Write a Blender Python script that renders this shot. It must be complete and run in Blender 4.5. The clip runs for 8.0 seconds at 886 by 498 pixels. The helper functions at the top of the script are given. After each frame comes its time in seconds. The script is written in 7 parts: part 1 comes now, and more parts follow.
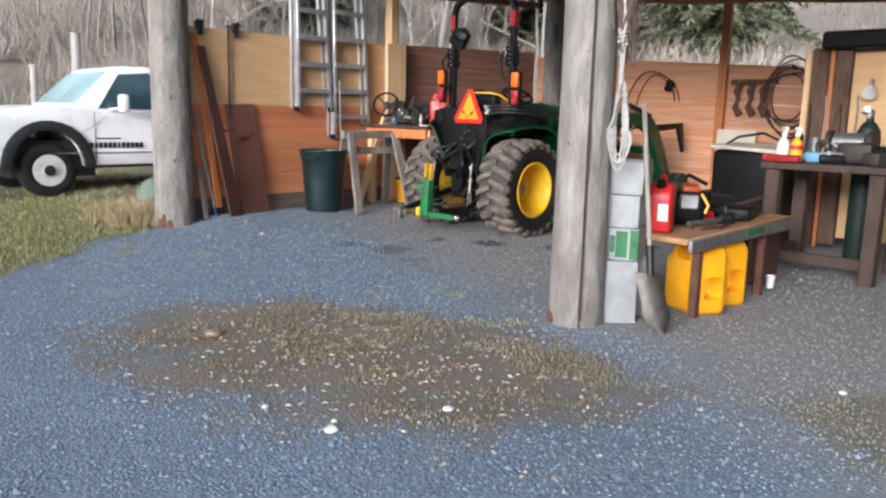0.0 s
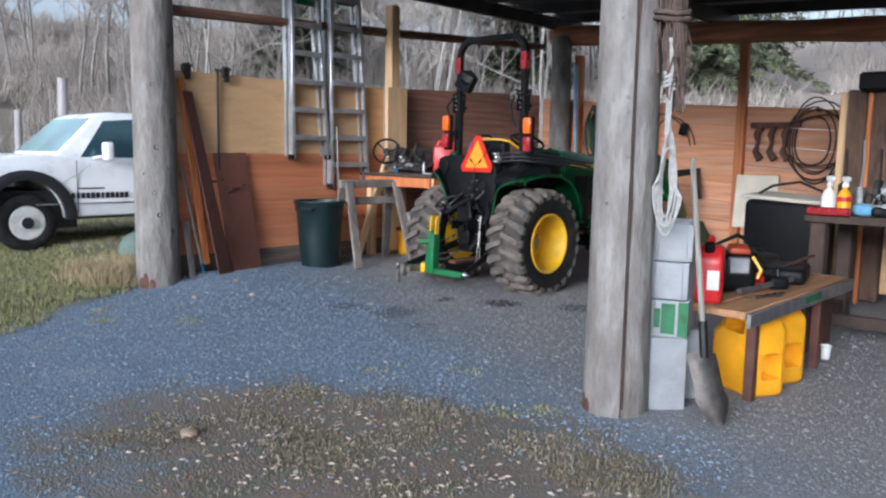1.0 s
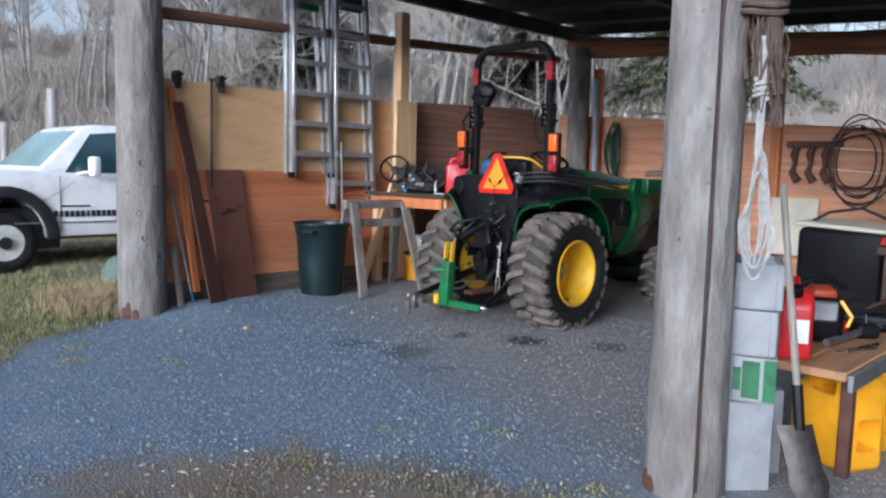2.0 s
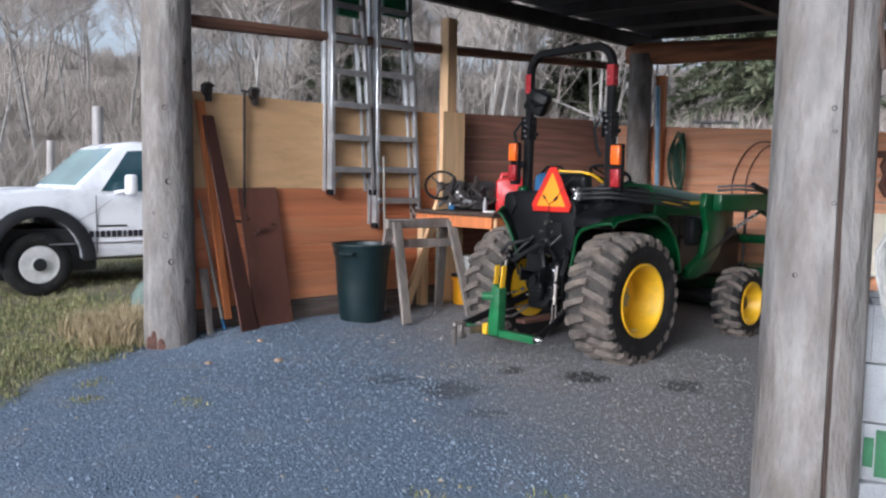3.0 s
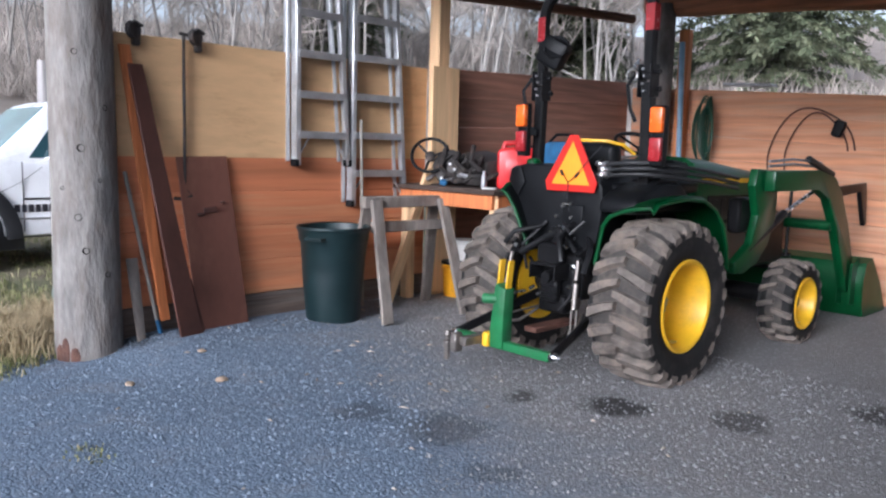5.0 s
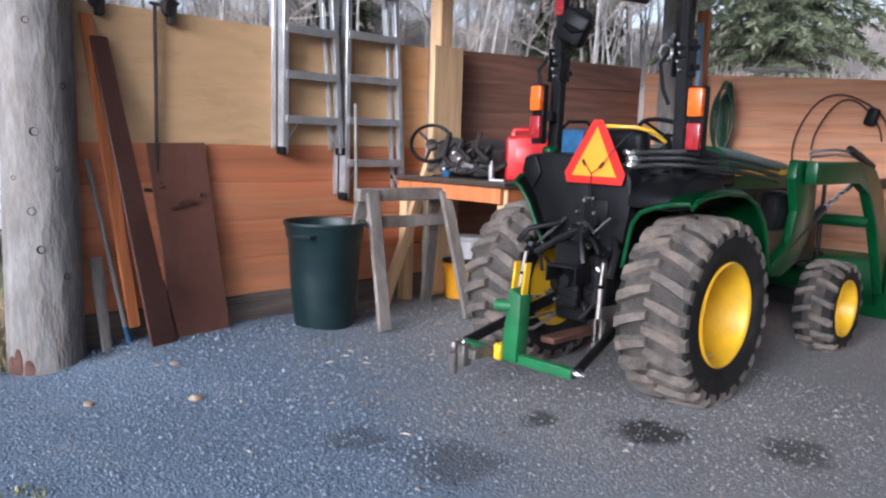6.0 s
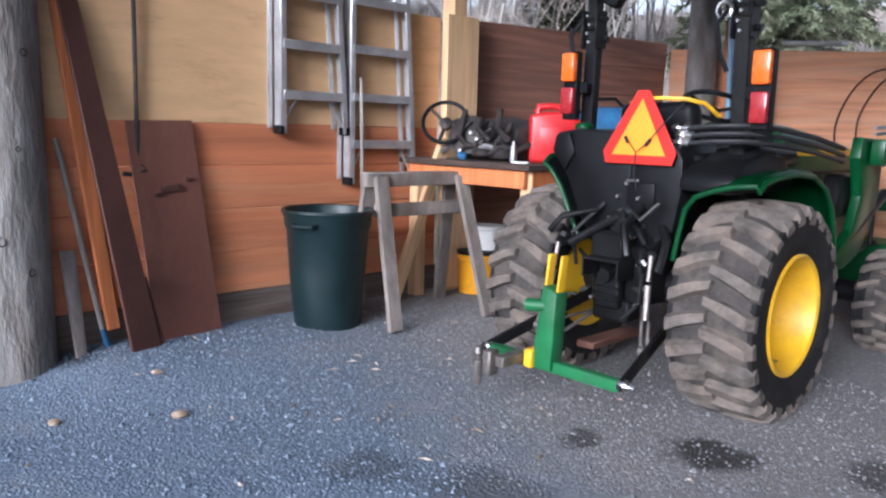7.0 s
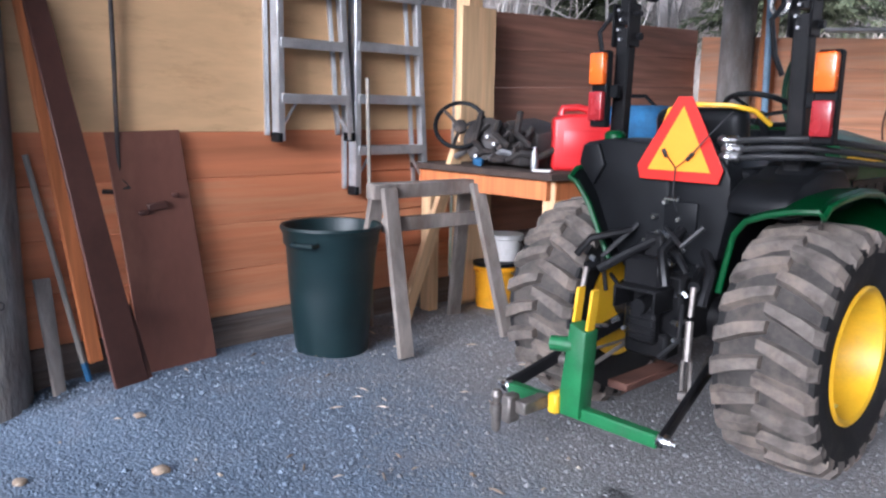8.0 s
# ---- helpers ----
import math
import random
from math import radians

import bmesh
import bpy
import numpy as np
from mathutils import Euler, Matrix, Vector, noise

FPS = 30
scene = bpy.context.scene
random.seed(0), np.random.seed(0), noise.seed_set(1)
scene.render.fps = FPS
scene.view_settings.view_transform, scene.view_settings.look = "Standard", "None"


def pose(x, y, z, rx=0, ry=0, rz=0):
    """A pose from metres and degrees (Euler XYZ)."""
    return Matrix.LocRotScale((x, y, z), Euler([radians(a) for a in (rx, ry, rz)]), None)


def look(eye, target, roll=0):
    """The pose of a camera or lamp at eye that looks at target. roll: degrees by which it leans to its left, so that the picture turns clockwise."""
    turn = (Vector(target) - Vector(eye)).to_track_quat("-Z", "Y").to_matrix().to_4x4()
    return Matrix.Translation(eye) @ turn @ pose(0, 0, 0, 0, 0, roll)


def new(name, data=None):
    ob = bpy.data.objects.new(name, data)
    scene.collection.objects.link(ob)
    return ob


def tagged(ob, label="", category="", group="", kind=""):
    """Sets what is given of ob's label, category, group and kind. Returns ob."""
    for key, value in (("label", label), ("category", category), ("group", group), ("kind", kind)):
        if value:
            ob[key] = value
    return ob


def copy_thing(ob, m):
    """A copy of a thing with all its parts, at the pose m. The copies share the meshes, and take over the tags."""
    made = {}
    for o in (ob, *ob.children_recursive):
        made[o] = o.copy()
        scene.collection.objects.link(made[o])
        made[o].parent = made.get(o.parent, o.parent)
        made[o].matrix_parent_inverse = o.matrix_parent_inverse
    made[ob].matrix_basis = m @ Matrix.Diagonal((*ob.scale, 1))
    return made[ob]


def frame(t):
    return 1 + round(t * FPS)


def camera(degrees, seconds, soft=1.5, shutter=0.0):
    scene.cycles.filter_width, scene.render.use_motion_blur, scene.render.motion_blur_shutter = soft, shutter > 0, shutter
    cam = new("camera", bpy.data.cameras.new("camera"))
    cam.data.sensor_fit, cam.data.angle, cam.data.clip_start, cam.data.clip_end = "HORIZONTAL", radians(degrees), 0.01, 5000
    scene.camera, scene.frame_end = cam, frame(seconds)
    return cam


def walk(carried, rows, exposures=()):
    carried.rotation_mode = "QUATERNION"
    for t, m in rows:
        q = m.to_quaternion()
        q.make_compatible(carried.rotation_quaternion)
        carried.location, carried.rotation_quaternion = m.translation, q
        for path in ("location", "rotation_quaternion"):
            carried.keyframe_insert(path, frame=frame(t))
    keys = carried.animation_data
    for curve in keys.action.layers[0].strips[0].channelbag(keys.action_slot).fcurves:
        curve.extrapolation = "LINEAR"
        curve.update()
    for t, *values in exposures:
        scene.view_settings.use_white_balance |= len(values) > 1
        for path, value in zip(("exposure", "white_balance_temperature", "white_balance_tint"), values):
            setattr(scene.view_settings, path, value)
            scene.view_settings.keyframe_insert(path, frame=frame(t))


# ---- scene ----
cam = camera(60.0, 8.0, 2.3)
PATH = [
    (0, (7.595, -3.773, 1.258), (6.228, -2.355, 0.909), 1.3),
    (0.5, (7.267, -3.561, 1.297), (5.899, -2.124, 1.051), 0.9),
    (1, (7.048, -3.374, 1.337), (5.678, -1.938, 1.089), 0.9),
    (1.5, (6.818, -3.081, 1.359), (5.425, -1.662, 1.145), 1.0),
    (1.7, (6.655, -3.046, 1.351), (5.283, -1.606, 1.137), 1.3),
    (2.8, (6.079, -2.55, 1.39), (4.661, -1.15, 1.223), 1.1),
    (3, (6.014, -2.49, 1.374), (4.546, -1.142, 1.202), 0.9),
    (3.5, (5.724, -2.299, 1.328), (4.271, -0.937, 1.149), 1.3),
    (4, (5.475, -2.079, 1.359), (4.031, -0.712, 1.135), 1.1),
    (4.5, (5.264, -1.842, 1.395), (3.82, -0.48, 1.149), 1.3),
    (6, (4.559, -1.292, 1.362), (3.142, 0.092, 1.086), 1.8),
    (6.5, (4.324, -1.132, 1.315), (2.905, 0.247, 1.025), 1.8),
    (7, (4.09, -0.971, 1.288), (2.674, 0.408, 0.985), 1.6),
    (7.5, (3.944, -0.768, 1.341), (2.51, 0.587, 1.013), 0.9),
    (8, (3.776, -0.645, 1.429), (2.334, 0.696, 1.077), 1.1),
]
walk(cam, [(t, look(eye, target, roll)) for t, eye, target, roll in PATH], [(0.0, 1.24, 5950, 11.0), (1.0, 0.95, 5400, 10.0), (1.5, 0.85, 5250, 10.0), (3.5, 0.98, 5600, 13.0), (4.5, 1.14, 5500, 14.0), (6.0, 1.24, 5450, 15.0), (8.0, 1.40, 5350, 16.0)])

# ---- light ----
world = bpy.data.worlds.new("overcast_evening")
scene.world = world
world.use_nodes = True
wn = world.node_tree
sky = wn.nodes.new("ShaderNodeTexSky")
sky.sky_type, sky.sun_disc = "NISHITA", False
sky.sun_elevation, sky.sun_rotation = radians(10), radians(165)
sky.air_density, sky.dust_density, sky.ozone_density = 1.0, 6.0, 1.4
bgn = wn.nodes["Background"]
pale = wn.nodes.new("ShaderNodeHueSaturation")
pale.inputs["Saturation"].default_value, pale.inputs["Value"].default_value = 0.36, 1.75
wn.links.new(sky.outputs[0], pale.inputs["Color"])
wn.links.new(pale.outputs[0], bgn.inputs[0])
bgn.inputs[1].default_value = 0.115
sun = new("sun", bpy.data.lights.new("sun", "SUN"))
sun.data.energy, sun.data.angle, sun.data.color = 2.1, radians(28), (1.0, 0.97, 0.93)
sun.matrix_world = look((5.2, -12.0, 2.9), (1.5, 2.5, 0.5))


# ---- materials ----
def mat(name, col, rough=0.6, metal=0.0, var=0.25, scale=6.0, grain=60.0, bump=0.15, stretch=(1, 1, 1), dirt=None, dirt_amount=0.35, space="Object", rnd=0.0, spec=0.5, size=0.01):
    """A procedural surface: colour varied at two scales, worn by a dirt colour, with fine relief."""
    m = bpy.data.materials.new(name)
    m.use_nodes = True
    nt = m.node_tree
    N, L = nt.nodes, nt.links
    b = N["Principled BSDF"]
    tc = N.new("ShaderNodeTexCoord")
    mp = N.new("ShaderNodeMapping")
    mp.inputs["Scale"].default_value = stretch
    L.new(tc.outputs[space], mp.inputs[0])
    oi = N.new("ShaderNodeObjectInfo")
    if rnd:
        vm = N.new("ShaderNodeVectorMath")
        vm.operation = "MULTIPLY_ADD"
        vm.inputs[1].default_value = (9.0, 7.0, 5.0)
        cx = N.new("ShaderNodeCombineXYZ")
        for k in range(3):
            L.new(oi.outputs["Random"], cx.inputs[k])
        L.new(cx.outputs[0], vm.inputs[0])
        L.new(tc.outputs[space], vm.inputs[2])
        L.new(vm.outputs[0], mp.inputs[0])
    n1 = N.new("ShaderNodeTexNoise")
    n1.inputs["Scale"].default_value, n1.inputs["Detail"].default_value = scale, 5
    n2 = N.new("ShaderNodeTexNoise")
    n2.inputs["Scale"].default_value, n2.inputs["Detail"].default_value = grain, 4
    L.new(mp.outputs[0], n1.inputs["Vector"])
    L.new(mp.outputs[0], n2.inputs["Vector"])
    mix = N.new("ShaderNodeMix")
    mix.data_type = "RGBA"
    mix.inputs[6].default_value = (*[max(0, c * (1 - var)) for c in col], 1)
    mix.inputs[7].default_value = (*[min(1, c * (1 + var)) for c in col], 1)
    add = N.new("ShaderNodeMath")
    add.operation = "MULTIPLY_ADD"
    L.new(n2.outputs[0], add.inputs[0])
    add.inputs[1].default_value = 0.6
    mr = N.new("ShaderNodeMapRange")
    mr.inputs[1].default_value, mr.inputs[2].default_value, mr.inputs[3].default_value, mr.inputs[4].default_value = 0.3, 0.7, -0.3, 0.7
    L.new(n1.outputs[0], mr.inputs[0])
    L.new(mr.outputs[0], add.inputs[2])
    out = add.outputs[0]
    if rnd:
        a2 = N.new("ShaderNodeMath")
        a2.operation = "MULTIPLY_ADD"
        L.new(oi.outputs["Random"], a2.inputs[0])
        a2.inputs[1].default_value = rnd
        L.new(out, a2.inputs[2])
        a3 = N.new("ShaderNodeMath")
        a3.operation = "SUBTRACT"
        L.new(a2.outputs[0], a3.inputs[0])
        a3.inputs[1].default_value = rnd / 2
        out = a3.outputs[0]
    L.new(out, mix.inputs[0])
    colour = mix.outputs[2]
    if dirt:
        n3 = N.new("ShaderNodeTexNoise")
        n3.inputs["Scale"].default_value, n3.inputs["Detail"].default_value, n3.inputs["Roughness"].default_value = scale * 0.7, 8, 0.7
        L.new(mp.outputs[0], n3.inputs["Vector"])
        r3 = N.new("ShaderNodeMapRange")
        r3.inputs[1].default_value, r3.inputs[2].default_value = 0.62 - dirt_amount * 0.5, 0.75 - dirt_amount * 0.3
        r3.inputs[4].default_value = min(1.0, 0.4 + dirt_amount)
        L.new(n3.outputs[0], r3.inputs[0])
        mx = N.new("ShaderNodeMix")
        mx.data_type = "RGBA"
        L.new(r3.outputs[0], mx.inputs[0])
        L.new(colour, mx.inputs[6])
        mx.inputs[7].default_value = (*dirt, 1)
        colour = mx.outputs[2]
    L.new(colour, b.inputs["Base Color"])
    rr = N.new("ShaderNodeMapRange")
    rr.inputs[3].default_value, rr.inputs[4].default_value = max(0.03, rough - 0.12), min(1, rough + 0.12)
    L.new(n1.outputs[0], rr.inputs[0])
    L.new(rr.outputs[0], b.inputs["Roughness"])
    b.inputs["Metallic"].default_value = metal
    b.inputs["Specular IOR Level"].default_value = spec
    if bump:
        bp = N.new("ShaderNodeBump")
        bp.inputs["Strength"].default_value, bp.inputs["Distance"].default_value = bump, size
        L.new(add.outputs[0], bp.inputs["Height"])
        L.new(bp.outputs[0], b.inputs["Normal"])
    return m


def clear(name, col, rough=0.05):
    m = bpy.data.materials.new(name)
    m.use_nodes = True
    b = m.node_tree.nodes["Principled BSDF"]
    b.inputs["Base Color"].default_value = (*col, 1)
    b.inputs["Roughness"].default_value = rough
    b.inputs["Transmission Weight"].default_value = 1.0
    b.inputs["IOR"].default_value = 1.45
    return m


GRAIN_Z, GRAIN_Y, GRAIN_X = (14, 14, 0.7), (14, 0.7, 14), (0.7, 14, 14)
M_POLE = mat("weathered_pole", (0.235, 0.22, 0.205), 0.9, var=0.32, scale=2.0, grain=10, bump=0.9, stretch=(5, 5, 1.6), dirt=(0.14, 0.112, 0.092), dirt_amount=0.36, size=0.014)
M_CEDAR = mat("cedar_plank", (0.47, 0.165, 0.072), 0.75, var=0.3, scale=0.8, grain=3, bump=0.2, stretch=(14, 0.45, 10), dirt=(0.60, 0.32, 0.17), dirt_amount=0.3, rnd=0.5, size=0.004)
# same cedar deeper in the shed, with the roof's shade put into its colour
M_CEDAR_SHADED = mat("cedar_plank_shaded", (0.40, 0.20, 0.135), 0.8, var=0.28, scale=1.3, grain=4, bump=0.3, stretch=GRAIN_Y, dirt=(0.24, 0.14, 0.10), dirt_amount=0.3, rnd=0.5, size=0.004)
M_CEDAR_BACK = mat("cedar_plank_back", (0.56, 0.265, 0.14), 0.8, var=0.28, scale=1.3, grain=4, bump=0.3, stretch=GRAIN_X, dirt=(0.58, 0.36, 0.24), dirt_amount=0.35, rnd=0.5, size=0.004)
M_CEDAR_POST = mat("cedar_stud", (0.46, 0.17, 0.06), 0.75, var=0.3, scale=1.5, grain=5, bump=0.25, stretch=GRAIN_Z, size=0.004)
M_PINE = mat("pine_stud", (0.66, 0.44, 0.24), 0.7, var=0.22, scale=1.5, grain=5, bump=0.2, stretch=GRAIN_Z, dirt=(0.55, 0.30, 0.14), dirt_amount=0.15, size=0.004)
M_PLY = mat("plywood", (0.64, 0.41, 0.21), 0.75, var=0.08, scale=1.6, grain=6, bump=0.12, stretch=(1, 2, 9), dirt=(0.42, 0.25, 0.12), dirt_amount=0.15, size=0.003)
M_BEAM = mat("peeled_log_beam", (0.52, 0.23, 0.12), 0.75, var=0.35, scale=1.5, grain=5, bump=0.5, stretch=(0.8, 10, 10), dirt=(0.16, 0.09, 0.06), dirt_amount=0.35, size=0.01)
M_RAIL = mat("old_dark_rail", (0.17, 0.085, 0.055), 0.85, var=0.4, scale=1.5, grain=5, bump=0.4, stretch=GRAIN_Y, size=0.006)
M_OLDWOOD = mat("grey_old_timber", (0.20, 0.175, 0.155), 0.85, var=0.4, scale=2, grain=7, bump=0.5, stretch=(4, 4, 1.5), dirt=(0.10, 0.07, 0.05), dirt_amount=0.3, size=0.006)
M_SILL = mat("earth_stained_board", (0.115, 0.085, 0.068), 0.9, var=0.4, scale=1.5, grain=6, bump=0.4, stretch=GRAIN_Y, dirt=(0.20, 0.17, 0.15), dirt_amount=0.3, size=0.006)
M_DARKWOOD = mat("dark_bench_timber", (0.05, 0.032, 0.024), 0.8, var=0.4, scale=3, grain=12, bump=0.4, stretch=(3, 3, 1), size=0.006)
M_BROWN = mat("brown_painted_board", (0.155, 0.062, 0.042), 0.65, var=0.2, scale=3, grain=30, bump=0.12, stretch=(1, 1, 0.5), dirt=(0.24, 0.11, 0.07), dirt_amount=0.15, size=0.003)
M_DKBROWN = mat("dark_brown_board", (0.072, 0.028, 0.02), 0.6, var=0.3, scale=3, grain=30, bump=0.15, size=0.003)
M_ROOF = mat("underside_of_roof", (0.05, 0.048, 0.05), 0.6, metal=0.3, var=0.5, scale=3, grain=20, bump=0.2)


# ---- helpers for shapes ----
def place(bm, m):
    bmesh.ops.transform(bm, matrix=m, verts=bm.verts)
    return bm


def box(bm, c, s, rot=None, bev=0.004, seg=1):
    """A bevelled box of size s round c, added to bm."""
    m = Matrix.Translation(c) @ (rot.to_4x4() if rot else Matrix())
    made = bmesh.ops.create_cube(bm, size=1.0, matrix=m @ Matrix.Diagonal((*s, 1)))
    if bev:
        edges = list({e for v in made["verts"] for e in v.link_edges})
        bmesh.ops.bevel(bm, geom=edges, offset=min(bev, min(s) * 0.45), segments=seg, affect="EDGES", profile=0.5)
    return bm


def tube(bm, pts, r, seg=8, caps=True):
    """A round rod through pts; r is one radius or one for each point."""
    pts = [Vector(p) for p in pts]
    rs = r if isinstance(r, (list, tuple)) else [r] * len(pts)
    rings = []
    side = None
    for i, p in enumerate(pts):
        d = (pts[min(i + 1, len(pts) - 1)] - pts[max(i - 1, 0)]).normalized()
        if side is None:
            side = d.orthogonal().normalized()
        side = (side - d * side.dot(d)).normalized()
        up = d.cross(side)
        rings.append([bm.verts.new(p + (side * math.cos(a) + up * math.sin(a)) * rs[i]) for a in (2 * math.pi * k / seg for k in range(seg))])
    for a, b in zip(rings, rings[1:]):
        for k in range(seg):
            bm.faces.new((a[k], a[(k + 1) % seg], b[(k + 1) % seg], b[k]))
    if caps:
        bm.faces.new(rings[0][::-1])
        bm.faces.new(rings[-1])
    return bm


def lathe(bm, prof, seg=32, m=None, closed=False):
    """A profile of (radius, height) turned round z, then laid by m."""
    m = m or Matrix()
    rings = []
    for r, z in prof:
        rings.append([bm.verts.new(m @ Vector((r * math.cos(2 * math.pi * k / seg), r * math.sin(2 * math.pi * k / seg), z))) for k in range(seg)])
    pairs = list(zip(rings, rings[1:])) + ([(rings[-1], rings[0])] if closed else [])
    for a, b in pairs:
        for k in range(seg):
            bm.faces.new((a[k], a[(k + 1) % seg], b[(k + 1) % seg], b[k]))
    if not closed:
        if prof[0][0] > 1e-4:
            bm.faces.new(rings[0][::-1])
        if prof[-1][0] > 1e-4:
            bm.faces.new(rings[-1])
    return bm


def prism(bm, outline, axis, a, b, bev=0.0):
    """An outline in the plane across axis ('x', 'y' or 'z'), pulled from a to b along it."""
    def at(u, v, w):
        return {"x": (w, u, v), "y": (u, w, v), "z": (u, v, w)}[axis]
    lo = [bm.verts.new(at(u, v, a)) for u, v in outline]
    hi = [bm.verts.new(at(u, v, b)) for u, v in outline]
    n = len(outline)
    faces = [bm.faces.new(lo[::-1]), bm.faces.new(hi)]
    faces += [bm.faces.new((lo[k], lo[(k + 1) % n], hi[(k + 1) % n], hi[k])) for k in range(n)]
    bmesh.ops.recalc_face_normals(bm, faces=faces)
    if bev:
        edges = list({e for f in faces for e in f.edges})
        bmesh.ops.bevel(bm, geom=edges, offset=bev, segments=2, affect="EDGES", profile=0.5)
    return bm


def mesh_of(bm, name, material, smooth=40):
    me = bpy.data.meshes.new(name)
    bmesh.ops.recalc_face_normals(bm, faces=bm.faces)
    bm.to_mesh(me)
    bm.free()
    for mm in (material if isinstance(material, (list, tuple)) else [material]):
        me.materials.append(mm)
    if smooth:
        me.polygons.foreach_set("use_smooth", [True] * len(me.polygons))
        me.set_sharp_from_angle(angle=radians(smooth))
    return me


def part(name, bm, material, parent, label="", smooth=40, m=None):
    ob = new(name, mesh_of(bm, name, material, smooth))
    ob.parent = parent
    if m is not None:
        ob.matrix_basis = m
    return tagged(ob, label) if label else ob


def single(name, bm, material, label, category, group="", kind="", m=None, smooth=40):
    ob = new(name, mesh_of(bm, name, material, smooth))
    if m is not None:
        ob.matrix_basis = m
    return tagged(ob, label, category, group, kind)


def thing(name, label, category, group="", kind="", m=None):
    ob = new(name)
    ob.empty_display_size = 0.1
    if m is not None:
        ob.matrix_basis = m
    return tagged(ob, label, category, group, kind)


B = bmesh.new


def carve(ob, cut):
    """Takes the shape cut out of ob's mesh."""
    tool = new("cutter", mesh_of(cut, "cutter", ob.data.materials[0]))
    tool.matrix_world = ob.matrix_world
    tool.parent, tool.matrix_basis = ob.parent, ob.matrix_basis
    mod = ob.modifiers.new("cut", "BOOLEAN")
    mod.operation, mod.object, mod.solver = "DIFFERENCE", tool, "EXACT"
    bpy.context.view_layer.update()
    me = bpy.data.meshes.new_from_object(ob.evaluated_get(bpy.context.evaluated_depsgraph_get()))
    ob.modifiers.clear()
    ob.data = me
    bpy.data.objects.remove(tool)
    me.polygons.foreach_set("use_smooth", [True] * len(me.polygons))
    me.set_sharp_from_angle(angle=radians(40))

# ---- ground ----
def height(x, y):
    """The lie of the land: level yard, a little bank along the side wall, then a far hillside."""
    r = math.hypot(x - 3, y + 1)
    h = 0.0
    if x < 1.2 and -0.6 < y < 6.5:
        f = min(1, max(0, (1.1 - x) / 0.8)) * min(1, max(0, (y + 0.1) / 0.7))
        h += 0.085 * f * f * (3 - 2 * f)
    if r > 17:
        d = r - 17
        h += min(d * 0.20, 15 + max(0, d - 75) * 0.07) * min(1, d / 14)
    s = min(1.0, r / 30)
    h += 0.5 * s * s * noise.noise((x * 0.06, y * 0.06, 0)) + 0.012 * noise.noise((x * 0.9, y * 0.9, 4)) + 0.006 * noise.noise((x * 3.1, y * 3.1, 9))
    return h


